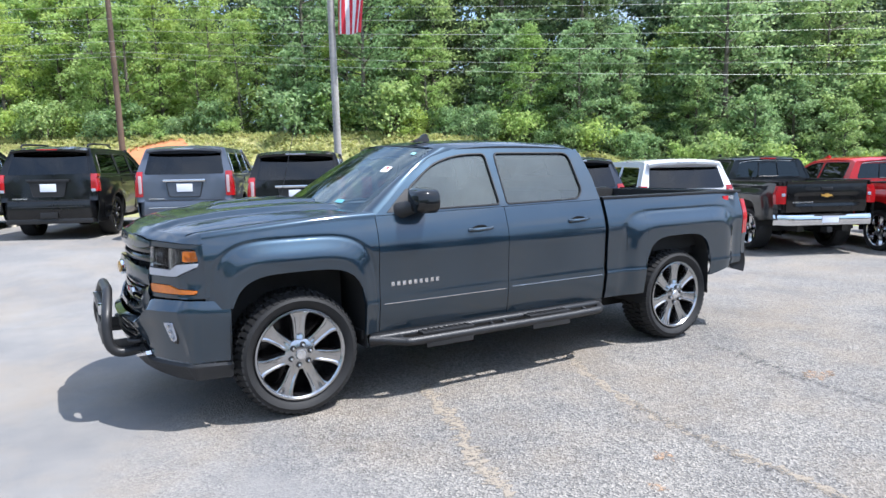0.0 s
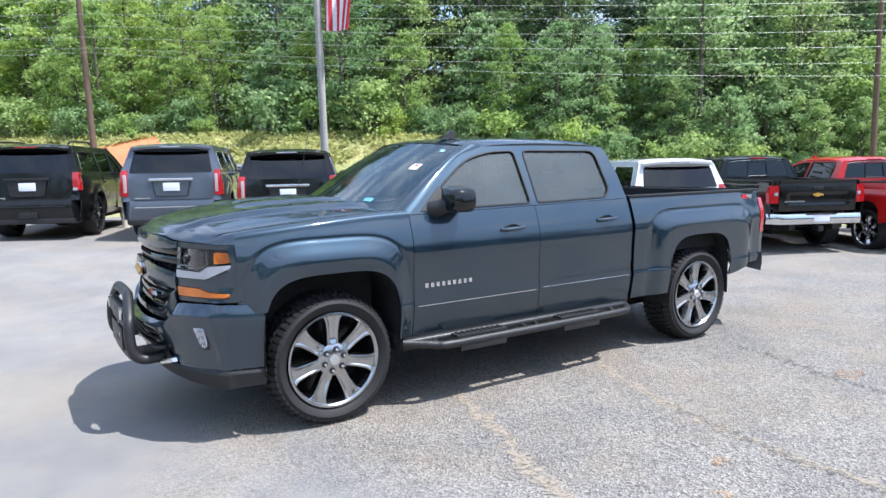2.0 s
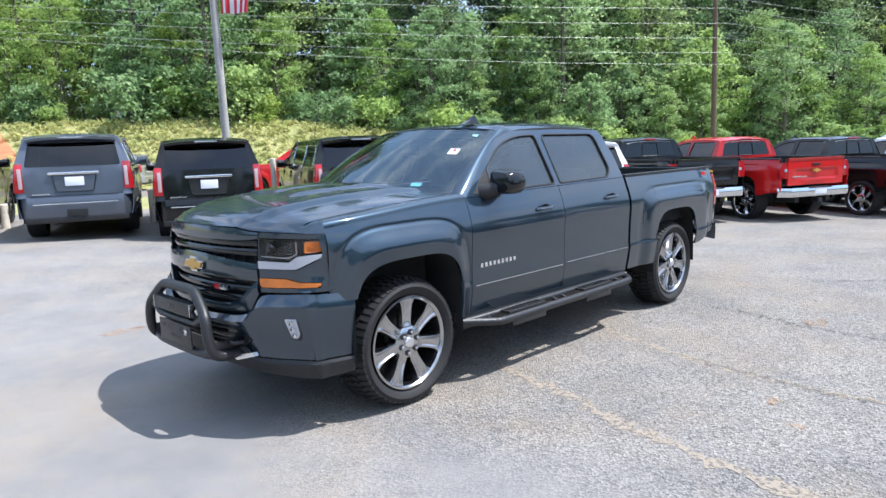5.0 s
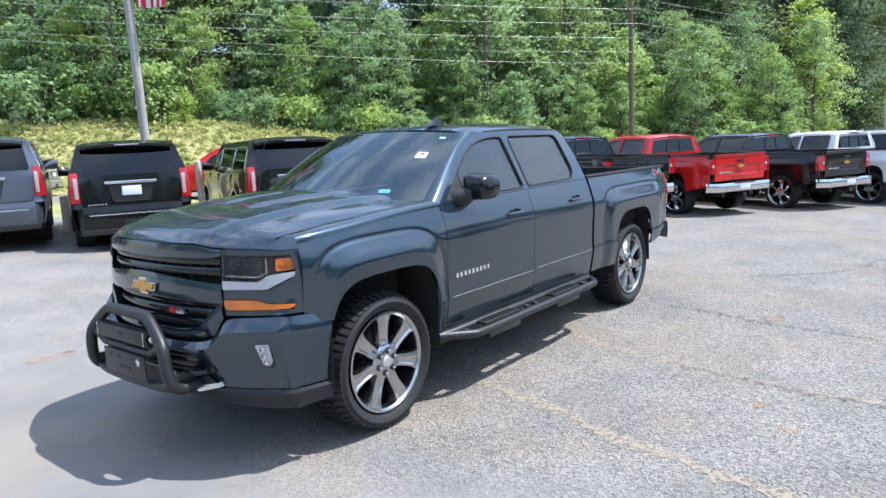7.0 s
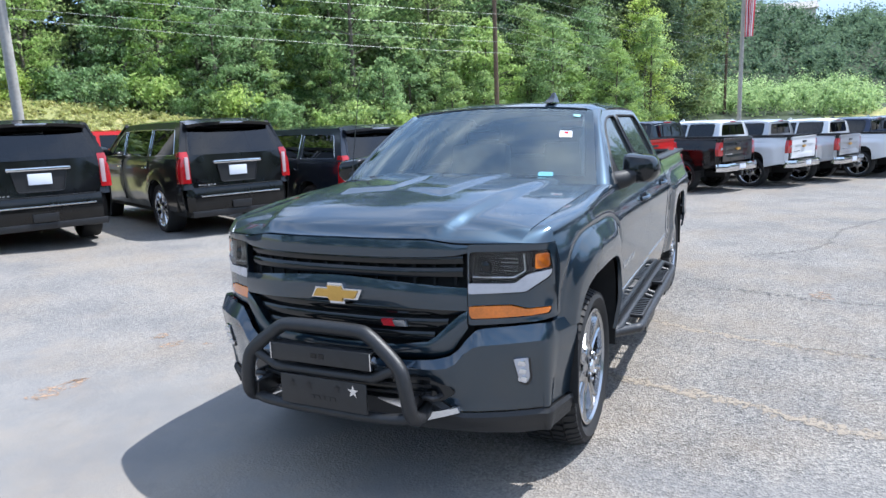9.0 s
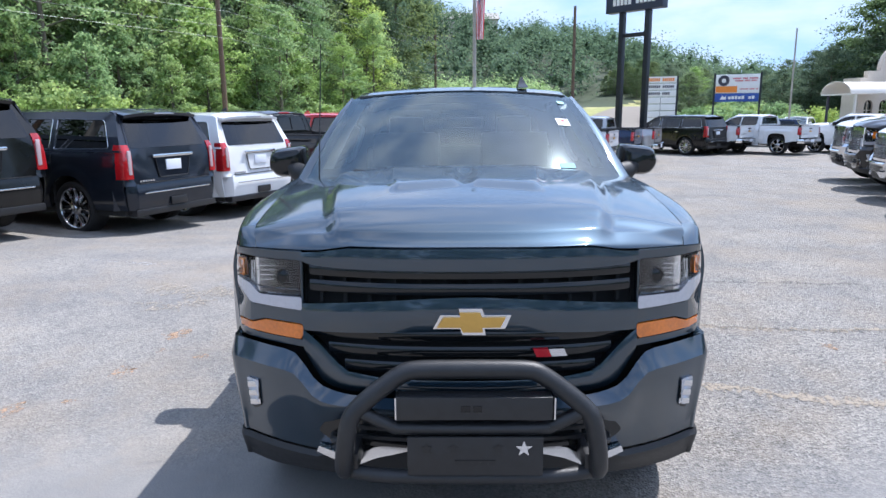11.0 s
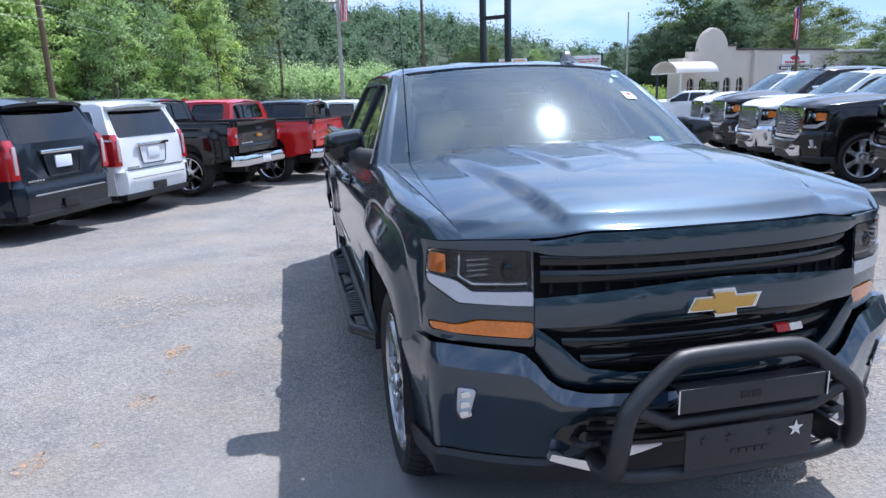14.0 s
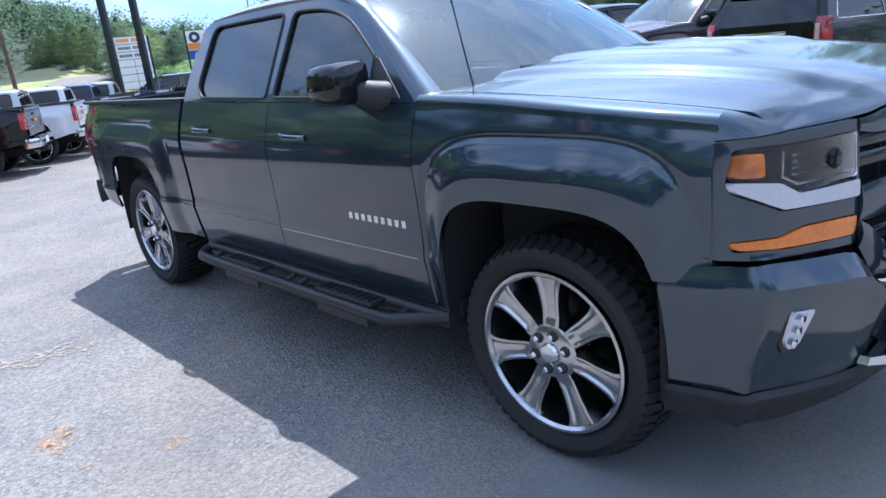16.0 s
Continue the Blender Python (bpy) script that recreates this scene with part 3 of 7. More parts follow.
def wheel(parent, x, s, big, rim_mat, spokes=7, detail=True):
    """A tyre with tread blocks on a spoked alloy rim, with hub cap and lug nuts."""
    holder = part("wheel", bmesh.new(), M["tyre"], parent)
    holder.location = (x, s * 0.8, HUB)
    if s > 0:
        holder.rotation_euler = (0, 0, math.pi)
    w, R, r = 0.15, TYRE_R, RIM_R
    prof = [(r, 0.105), (r + 0.006, 0.02), (r + 0.03, -0.008), (R - 0.055, -0.022), (R - 0.03, -0.008), (R - 0.016, 0.022), (R - 0.014, 0.14), (R - 0.016, 0.26), (R - 0.03, 0.285), (r + 0.03, 0.29), (r, 0.27)]
    prof = [(a, b - w) for a, b in prof]
    part("tyre", lathe(prof, 72 if detail else 40), M["tyre"], holder)
    if detail:
        bm = bmesh.new()
        for i in range(54):
            a = 2 * math.pi * i / 54
            for row, (y0, y1, twist) in enumerate(((-0.012, 0.05, 0.0), (0.06, 0.125, 0.35), (0.135, 0.2, 0.75), (0.21, 0.275, 0.4))):
                b = a + twist * 2 * math.pi / 54
                k = bmesh.new()
                box(R - 0.02, R + (0.003 if row in (1, 2) else 0.001), y0 - w, y1 - w, -0.0155, 0.0155, bm=k)
                if row == 0:
                    for v in k.verts:
                        if v.co.y < -w + 0.01:
                            v.co.x -= 0.026
                bmesh.ops.rotate(k, verts=k.verts, cent=(0, 0, 0), matrix=Matrix.Rotation(-b, 3, "Y"))
                tmp = bpy.data.meshes.new("block")
                k.to_mesh(tmp)
                k.free()
                bm.from_mesh(tmp)
                bpy.data.meshes.remove(tmp)
        part("tread", bm, M["tyre"], holder, smooth=False)
    rim = [(r + 0.004, 0.012), (r + 0.008, -0.006), (r - 0.004, -0.008), (r - 0.014, 0.004), (r - 0.016, 0.03)]
    rim_ob = part("rim", lathe([(a, b - w) for a, b in rim], 64 if detail else 36), rim_mat, holder)
    part("barrel", lathe([(r - 0.008, 0.026 - w), (r - 0.016, 0.03 - w), (r - 0.03, 0.2 - w), (0.05, 0.2 - w)], 40), M["dark_rim"], holder)
    bm = bmesh.new()
    for i in range(spokes):
        a0 = 2 * math.pi * i / spokes + math.pi / 2

        def spoke(u, v):
            rr = lerp(0.055, r - 0.008, u)
            half = steps(u, [(0, 0.034), (0.25, 0.044), (0.55, 0.047), (0.8, 0.057), (0.92, 0.072), (1.0, 0.1)])
            half *= min(1.0, 6.4 / spokes) if spokes > 7 else 1.0
            q = (v - 0.5) * 2
            dish = steps(u, [(0, 0.012), (0.35, 0.02), (0.8, 0.012), (1, 0.004)])
            edge = 0.05 * soft(abs(q), 0.78, 1.0) + 0.009 * (1 - soft(abs(q), 0.42, 0.6)) * soft(u, 0.18, 0.35)
            ang = a0 + math.atan2(half * q, rr)
            rr2 = min(math.hypot(rr, half * q), r - 0.006)
            return (rr2 * math.cos(ang), dish - 0.004 * (1 - abs(q)) + edge - w, rr2 * math.sin(ang))
        grid(spoke, 16 if detail else 7, 20 if detail else 4, bm, flip=True)
    part("spokes", bm, rim_mat, rim_ob, angle=28 if detail else 50)
    part("hub", lathe([(0.001, -0.002 - w), (0.034, -0.002 - w), (0.038, 0.004 - w), (0.092, 0.008 - w), (0.106, 0.018 - w), (0.11, 0.08 - w)], 32), rim_mat, holder)
    part("hub_cap", lathe([(0.001, -0.014 - w), (0.032, -0.011 - w), (0.039, -0.001 - w)], 24), M["silver_badge"], holder)
    for i in range(6 if big else 0):
        a = 2 * math.pi * i / 6 + 0.3
        c = (0.07 * math.cos(a), 0, 0.07 * math.sin(a))
        part("lug_pocket", tube([(c[0], 0.02 - w, c[2]), (c[0], 0.003 - w, c[2]), (c[0], 0.0 - w, c[2])], [0.021, 0.021, 0.019], 14), M["trim"], holder)
        part("lug_nut", tube([(c[0], 0.01 - w, c[2]), (c[0], -0.012 - w, c[2]), (c[0], -0.016 - w, c[2])], [0.0115, 0.0115, 0.008], 6), M["chrome"], holder)
    return holder


def lettering(parent, s, x0, x1, z, y, count, mat, h=0.032, slope=0.0):
    """A raised model name as a row of plain bars."""
    w = (x1 - x0) / count
    for i in range(count):
        xa = x0 + i * w
        za = z + slope * (xa - x0)
        part("letter_bar", box(xa, xa + w * 0.56, s * y, s * (y + 0.004), za - h * 0.42, za + h * 0.42), mat, parent, smooth=False)


def tall_grille(top, chrome):
    """The high upright grille of a heavy pickup: a thick frame round rows of wavy bars."""
    bright = M["chrome"] if chrome else M["gloss"]
    outer = dense(rounded([(-0.607, 0.8), (-0.5, 0.735), (0.5, 0.735), (0.607, 0.8), (0.607, 1.225), (-0.607, 1.225)], 0.03), 0.05)
    inner = dense(rounded([(-0.55, 0.83), (-0.47, 0.785), (0.47, 0.785), (0.55, 0.83), (0.55, 1.165), (-0.55, 1.165)], 0.03), 0.05)
    part("grille_frame", nose_panel(outer, 0.05, 0.02, [inner]), bright, top, "bright grille frame" if chrome else "black grille frame")
    rows = 8 if chrome else 4
    for k in range(rows):
        zc = lerp(0.815, 1.14, k / (rows - 1))
        half = 0.5 if zc < 0.84 else 0.545
        wave = 0.012 if chrome else 0.0
        low = 0.013 if chrome else 0.024
        part("grille_slat", nose_strip(-half, half, lambda y: zc - low + wave * math.sin(y * 34), lambda y: zc + low + wave * math.sin(y * 34), 0.03, 0.0, 60 if chrome else 20, 2), M["silver_badge"] if chrome else M["dark_rim"], top)
    bm = bmesh.new()
    for k in range(3):
        x = nose(-0.12 + 0.12 * k, 1.0)
        box(x - 0.04, x - 0.025, -0.15 + 0.1 * k, -0.075 + 0.1 * k, 0.96, 1.02, 0.006, bm)
    part("badge", bm, M["silver_badge"] if chrome else M["grey_rim"], top, "plain badge blocks")


def tall_lamp(top, s, chrome):
    """A deep lamp block with its turn lamp at the outer corner and a pale strip below."""
    hl = part("headlamp", nose_panel(dense(rounded([(0.615, 0.95), (0.615, 1.196), (0.914, 1.182), (0.914, 0.99)], 0.015)), 0.03, -0.035, s=s), M["dark_rim"], top)
    part("lens", nose_panel(dense(rounded([(0.612, 0.94), (0.612, 1.2), (0.916, 1.186), (0.916, 0.98)], 0.012)), 0.006, 0.006, s=s), M["clear"], hl)
    for cy in (0.68, 0.76):
        x = nose(cy, 1.1)
        part("projector", tube([(x + 0.03, s * cy, 1.1), (x - 0.002, s * cy, 1.1), (x + 0.006, s * cy, 1.1)], [0.04, 0.04, 0.03], 18), M["chrome"], hl)
    if chrome:
        part("turn_lamp", nose_panel(dense(rounded([(0.815, 1.03), (0.815, 1.15), (0.91, 1.14), (0.91, 1.03)], 0.01)), 0.02, 0.008, s=s), M["amber"], hl, "amber turn lamp")
    part("day_lamp", nose_panel(dense(rounded([(0.615, 0.905), (0.615, 0.95), (0.86, 0.97), (0.914, 1.02), (0.914, 0.985), (0.83, 0.905)], 0.01)), 0.03, 0.008, s=s), M["lamp_white"] if chrome else M["silver_badge"], hl, "pale lamp strip")


def pickup(name, paint, label, chrome_bumpers=True, hero=False, grille="black"):
    """A four-door pickup. hero: the truck with bull bar, side steps and plain dark bumpers."""
    body = PAINT[paint]
    top = empty(name, Matrix(), label, "pickup truck", "" if hero else "parked pickups")
    detail = hero
    tall, chrome = grille != "black", grille == "chrome"
    for s in (-1, 1):
        fl = lambda x: under_arch(x, 0.5, ARCH_F) if x > -0.43 else max(0.8, under_arch(x, 0.5, ARCH_F))
        part("front_fender", fender(s, fl, 60 if hero else 26), body, top)
        rl = lambda x: under_arch(x, 0.5 if x < 3.6 else lerp(0.58, 0.66, soft(x, 4.0, 4.5)), ARCH_R)
        part("bed_side", flank_panel(s, 0, 0, rl, lambda x: 1.362, 0, 60 if hero else 26, 0.02, arch_xs(2.728, 4.56, ARCH_R)), body, top)
        for k, (a, b) in enumerate(((0.575, 1.678), (1.683, 2.69))):
            door = part("front_door" if k == 0 else "rear_door", flank_panel(s, a, b, lambda x: 0.5, belt, 14, 16), body, top)
            hx = 1.33 if k == 0 else 2.31
            hz = 1.185 + 0.015 * k
            y = flank(hx, hz)
            part("handle_recess", lathe([(0.001, 0.0), (0.8, 0.0), (1.0, -0.004)], 20), M["trim"], door).matrix_local = Matrix.LocRotScale((hx + 0.09, s * (y + 0.001), hz), None, (0.075, 1, 0.033))
            part("handle", tube(smooth_line([(hx - 0.01, s * (y + 0.002), hz - 0.004), (hx + 0.03, s * (y + 0.03), hz), (hx + 0.12, s * (y + 0.036), hz + 0.004), (hx + 0.2, s * (y + 0.002), hz + 0.006)], 4), 0.0135, 8), body, door)
            part("crease_strip", flank_strip(s, a + 0.03, b - 0.03, 0.702 + 0.012 * k, 0.7065 + 0.012 * k, 0.003), M["silver_badge"] if detail else body, door, "thin bright strip" if detail else "")
        # inner arch
        for arch in (ARCH_F, ARCH_R):
            cx = arch[0]

            def liner(u, v):
                dx = -(arch[2] + 0.01) * math.copysign(abs(math.cos(math.pi * u)) ** 0.8, math.cos(math.pi * u))
                return (cx + dx, s * lerp(0.99, 0.5, v), arch_top(dx, arch, 0.01) if 0 < u < 1 else 0.4)
            part("wheel_arch", grid(liner, 26, 3), M["under"], top)
            part("arch_back", box(cx - 0.47, cx + 0.47, s * 0.5, s * 0.49, 0.3, 1.0), M["under"], top)
        for x in (0, WB):
            wheel(top, x, s, hero, M["grey_rim"] if hero else M["rim"] if chrome_bumpers else M["silver_badge"], 7 if hero else 6, detail)
        part("rocker", box(0.5, 2.7, s * 0.93, s * 0.965, 0.4, 0.497, 0.012), M["trim"] if hero else body, top)
        # upper side with its two windows
        out = [(0.578, belt(0.578) + 0.004), (1.68, belt(1.68) + 0.004), (2.69, belt(2.69) + 0.004), (2.672, 1.56), (2.63, 1.755), (2.54, 1.8), (1.9, 1.806), (1.36, 1.795), (1.12, 1.73), (0.86, 1.555)]
        win_f = rounded([(0.88, 1.353), (1.645, 1.362), (1.632, 1.757), (1.38, 1.75), (1.14, 1.687), (0.885, 1.51)], [0.02, 0.03, 0.04, 0.12, 0.15, 0.03], 5)
        win_r = rounded([(1.715, 1.362), (2.45, 1.374), (2.515, 1.44), (2.49, 1.757), (1.72, 1.76)], [0.03, 0.05, 0.04, 0.07, 0.05], 5)
        put = lambda a, b: (a, s * upper_y(b), b)
        inn = lambda a, b: (a, s * (upper_y(b) - 0.035), b)
        part("door_frames", sheet(out, [win_f, win_r], put, thick=inn), body, top)
        for win, nm in ((win_f, "front_window"), (win_r, "rear_window")):
            g = part(nm, facing(sheet(win, [], lambda a, b: (a, s * (upper_y(b) - 0.012), b)), (0, s, 0.3)), M["tint"] if hero else M["privacy"], top, "dark tinted side window" if hero else "")
            part("window_seal", tube([put(a, b) for a, b in win + win[:1]], 0.008, 6), M["rough"], g)
        # front pillar
        part("front_pillar", fold(grid(lambda u, v: tuple(Vector(screen_at(0.5 + 0.5 * s, u)).lerp(pillar_edge(u, s), v) + Vector((-0.3, 0.5 * s, 0.5)) * 0.022 * math.sin(math.pi * v)), 10, 8, flip=s < 0), 0.02), body, top)
        # mirror
        mir = part("mirror", mirror_shell(s), M["chrome"] if grille == "chrome" else M["gloss"], top, "chrome door mirror" if grille == "chrome" else "black door mirror")
        part("mirror_arm", tube([(0.77, s * 0.9, 1.35), (0.8, s * 0.97, 1.365), (0.84, s * 1.0, 1.38), (0.86, s * 1.05, 1.4)], [0.062, 0.056, 0.05, 0.045], 14), M["rough"], mir)
        part("mirror_glass", sheet(rounded([(0.995, 1.355), (1.14, 1.36), (1.165, 1.48), (1.0, 1.497)], 0.025), [], lambda a, b: (0.974, s * (a - 0.025), b)), M["chrome"], mir)
        part("sail_panel", sheet([(0.67, 1.347), (0.872, 1.352), (0.878, 1.51), (0.855, 1.505)], [], lambda a, b: (a, s * (upper_y(b) + 0.004), b), thick=lambda a, b: (a, s * (upper_y(b) - 0.01), b)), M["rough"], top)
        # bed rail cap and tail lamp
        part("bed_rail", box(2.71, 4.56, s * 0.87, s * 0.952, 1.356, 1.378, 0.008), M["trim"], top)
        part("bed_inner_side", box(2.72, 4.55, s * 0.8, s * 0.87, 0.85, 1.362), M["under"], top)
        lamp = part("tail_lamp", fold(grid(lambda u, v: tail_surface(u, v, s), 8, 10, flip=s > 0), 0.02), M["tail"], top, "red tail lamp")
        part("reverse_lens", box(4.65, 4.667, s * 0.8, s * 0.87, 1.09, 1.15, 0.008), M["lamp_white"], lamp)
        # head lamp, day-running strip, marker
        part("lamp_housing", nose_panel(dense(rounded([(0.6, 0.98), (0.6, 1.215), (0.925, 1.205), (0.93, 0.98)], 0.01), 0.04), 0.05, -0.066, s=s), M["under"], top)
        if tall:
            tall_lamp(top, s, chrome)
        else:
            hl = part("headlamp", nose_panel(dense(rounded([(0.615, 1.072), (0.615, 1.188), (0.89, 1.18), (0.908, 1.1), (0.8, 1.062)], 0.015)), 0.03, -0.035, s=s), M["dark_rim"], top)
            part("lens", nose_panel(dense(rounded([(0.61, 1.07), (0.61, 1.192), (0.906, 1.182), (0.916, 1.095), (0.8, 1.056)], 0.012)), 0.006, 0.006, s=s), M["clear"], hl)
            for k in range(4):
                part("reflector_fin", box(nose(0.77, 1.13) + 0.012, nose(0.77, 1.13) + 0.02, s * 0.72, s * 0.8, 1.1 + 0.018 * k, 1.103 + 0.018 * k), M["silver_badge"], hl)
            for cy in (0.675,):
                x = nose(cy, 1.13)
                part("projector", tube([(x + 0.03, s * cy, 1.128), (x - 0.002, s * cy, 1.128), (x + 0.006, s * cy, 1.128)], [0.032, 0.032, 0.024], 20), M["dark_rim"], hl)
                part("projector_lens", tube([(x + 0.02, s * cy, 1.128), (x - 0.004, s * cy, 1.128), (x - 0.01, s * cy, 1.128)], [0.024, 0.024, 0.012], 20), M["gloss"], hl)
            part("bezel", tube([(nose(yy, zz) + 0.002, s * yy, zz) for yy, zz in ((0.625, 1.085), (0.7, 1.08), (0.785, 1.074), (0.825, 1.1), (0.82, 1.17))], 0.004, 6), M["silver_badge"], hl)
            part("turn_lamp", nose_panel(dense(rounded([(0.862, 1.104), (0.862, 1.17), (0.902, 1.168), (0.908, 1.104)], 0.01)), 0.02, -0.004, s=s), M["amber"], hl, "amber turn lamp")
            part("day_lamp", nose_panel(dense(rounded([(0.61, 1.012), (0.61, 1.06), (0.79, 1.05), (0.835, 1.085), (0.916, 1.094), (0.912, 1.066), (0.83, 1.01)], 0.01)), 0.03, 0.008, s=s), M["lamp_white"], hl, "bright day-running lamp strip")
            part("marker_lamp", nose_panel(dense(rounded([(0.61, 0.918), (0.61, 0.955), (0.77, 0.952), (0.83, 0.93), (0.912, 0.922), (0.908, 0.9), (0.62, 0.9)], 0.008)), 0.03, 0.004, s=s), M["amber"], top, "amber marker lamp")
        part("fender_nose", fold(grid(lambda u, v: fender_nose(u, v, s), 8, 10, flip=s < 0), 0.02), body, top)
        # painted surround of the lamps
        surround = dense(rounded([(0.605, 0.87), (0.605, 1.226), (0.81, 1.218), (0.926, 1.208), (0.934, 1.12), (0.934, 0.87)], 0.012), 0.03)
        holes = [dense(rounded([(0.612, 1.008), (0.612, 1.194), (0.908, 1.184), (0.918, 1.09), (0.914, 1.06), (0.83, 1.004)], 0.012), 0.08), dense(rounded([(0.612, 0.896), (0.612, 0.958), (0.775, 0.956), (0.835, 0.934), (0.915, 0.926), (0.911, 0.894)], 0.008), 0.08)]
        if tall:
            holes = [dense(rounded([(0.612, 0.9), (0.612, 1.2), (0.916, 1.186), (0.916, 0.99), (0.8, 0.9)], 0.012), 0.08)]
        part("lamp_surround", nose_panel(surround, 0.04, 0.0, holes, s), body, top)
    # bumper that wraps round the nose
    part("front_bumper", bumper(lambda a: steps(abs(a), [(0, 0.71), (0.45, 0.72), (0.53, 0.736), (0.575, 0.77), (0.63, 0.85), (0.68, 0.862), (0.93, 0.868), (1.2, 0.855), (2, 0.84)]), lambda a: steps(abs(a), [(0, 0.6), (0.4, 0.58), (0.56, 0.47), (2, 0.455)]), 0.035, 0.05, hero), M["chrome"] if chrome_bumpers and not hero else body, top)
    part("valance", bumper(lambda a: steps(abs(a), [(0, 0.595), (0.4, 0.575), (0.56, 0.465), (2, 0.45)]), lambda a: steps(abs(a), [(0, 0.4), (0.5, 0.37), (0.8, 0.345), (2, 0.36)]), 0.012, 0.02, hero), M["rough"], top, "dark grained lower valance")
    for s in (-1, 1):
        fog = part("fog_lamp", fog_shape(s, 0.0), M["trim"], top)
        part("lens", fog_shape(s, 0.008, 0.8), M["lamp_white"], fog, "clear fog lamp lens")
        for k in range(3):
            zz = 0.625 + 0.04 * k
            part("reflector", box(nose(0.825, 0.75) - lerp(0.04, 0.068, soft(zz, 0.58, 0.74)) - 0.014, nose(0.825, 0.75) - lerp(0.04, 0.068, soft(zz, 0.58, 0.74)) - 0.006, s * 0.805, s * 0.845, zz - 0.012, zz + 0.012, 0.003), M["chrome"], fog)
        if chrome:
            part("fog_bezel", nose_panel(dense(rounded([(0.765, 0.595), (0.885, 0.595), (0.885, 0.74), (0.765, 0.74)], 0.012), 0.03), 0.02, 0.062, [dense(rounded([(0.785, 0.615), (0.865, 0.615), (0.865, 0.72), (0.785, 0.72)], 0.008), 0.03)], s), M["chrome"], fog, "square chrome fog lamp bezel")
            part("bumper_insert", nose_panel(dense(rounded([(0.3, 0.5), (0.42, 0.44), (0.62, 0.46), (0.62, 0.62), (0.36, 0.66)], 0.02), 0.04), 0.03, 0.075, s=s), M["chrome"], top, "chrome insert round the tow hook")
        part("skid_trim", nose_panel(dense([(0.2, 0.562), (0.35, 0.525), (0.43, 0.475), (0.56, 0.502), (0.57, 0.478), (0.43, 0.44), (0.34, 0.485), (0.2, 0.525)]), 0.03, 0.068, s=s), M["silver_badge"], top, "bright silver skid trim")
        part("tow_hook", tube(smooth_line([(-0.9, s * 0.42, 0.56), (-0.985, s * 0.43, 0.565), (-1.0, s * 0.46, 0.57), (-0.985, s * 0.49, 0.565), (-0.9, s * 0.5, 0.56)], 4), 0.013, 8), M["trim"], top)
    intake = part("air_intake", nose_panel(dense(rounded([(-0.5, 0.535), (0.5, 0.535), (0.56, 0.57), (0.47, 0.685), (-0.47, 0.685), (-0.56, 0.57)], 0.02), 0.04), 0.03, 0.072), M["gloss"], top, "black lower air intake")
    for k in range(3):
        part("intake_slat", nose_strip(-0.46, 0.46, lambda y: 0.565 + 0.036 * k, lambda y: 0.578 + 0.036 * k, 0.012, 0.084, 20, 2), M["trim"], intake)
    # grille
    gm = M["gloss"]
    part("grille_back", nose_panel(dense([(-0.6, 0.72), (0.6, 0.72), (0.6, 1.22), (-0.6, 1.22)], 0.08), 0.01, -0.07), M["under"], top)
    if tall:
        tall_grille(top, chrome)
    else:
        part("grille_header", nose_strip(-0.607, 0.607, lambda y: steps(abs(y), [(0, 1.174), (0.45, 1.176), (0.56, 1.18), (0.607, 1.192)]), lambda y: steps(abs(y), [(0, 1.252), (0.43, 1.249), (0.465, 1.244), (0.545, 1.229), (0.607, 1.224)]), 0.03, 0.004, 40, puff=0.003), body if hero else gm, top)
        part("grille_bar", nose_strip(-0.607, 0.607, lambda y: 0.968 - 0.03 * (abs(y) / 0.6), lambda y: 1.084 - 0.045 * (abs(y) / 0.6) ** 1.5, 0.05, 0.008, 30, puff=0.007), body if hero else gm, top)
        part("grille_sill", nose_strip(-0.607, 0.607, lambda y: steps(abs(y), [(0, 0.712), (0.45, 0.722), (0.53, 0.74), (0.607, 0.86)]), lambda y: steps(abs(y), [(0, 0.778), (0.3, 0.782), (0.45, 0.802), (0.56, 0.91), (0.607, 0.94)]), 0.05, 0.012, 36, puff=0.01), body if hero else gm, top)
        for z0, z1, nn in ((1.075, 1.19, 2), (0.785, 0.965, 3)):
            for k in range(nn):
                zc = lerp(z0, z1, (k + 0.5) / nn)
                half = 0.58 if zc > 0.93 else steps(zc, [(0.8, 0.44), (0.93, 0.57)])
                part("grille_slat", nose_strip(-half, half, lambda y: zc - (0.02 if hero else 0.011), lambda y: zc + (0.02 if hero else 0.011), 0.03, -0.022, puff=0.006), M["gloss"], top)
        for k in range(13 if hero else 7):
            y = lerp(-0.54, 0.54, k / (12 if hero else 6))
            x = nose(y, 1.1)
            part("grille_rib", box(x + 0.04, x + 0.055, y - 0.006, y + 0.006, 1.04, 1.178), M["under"], top)
            if abs(y) < 0.47 and not hero:
                part("grille_rib", box(x + 0.04, x + 0.055, y - 0.006, y + 0.006, 0.8, 0.955), M["trim"], top)
    cross = [(0.8 * a, 0.7 * b) for a, b in [(-0.14, -0.03), (-0.055, -0.03), (-0.06, -0.058), (0.035, -0.058), (0.045, -0.03), (0.155, -0.03), (0.125, 0.03), (0.045, 0.03), (0.05, 0.058), (-0.045, 0.058), (-0.055, 0.03), (-0.165, 0.03)]]
    if not tall:
        part("emblem_rim", nose_panel([(a * 1.06 - 0.003, 1.003 + b * 1.16) for a, b in cross], 0.02, 0.028), M["chrome"], top)
        part("emblem", nose_panel([(a * 0.93, 1.003 + b * 0.86) for a, b in cross], 0.02, 0.036), M["gold"], top, "plain gold emblem shape")
    # hood and cowl
    part("hood", fold(grid(hood_at, 84 if hero else 18, 120 if hero else 28), 0.02), body, top)
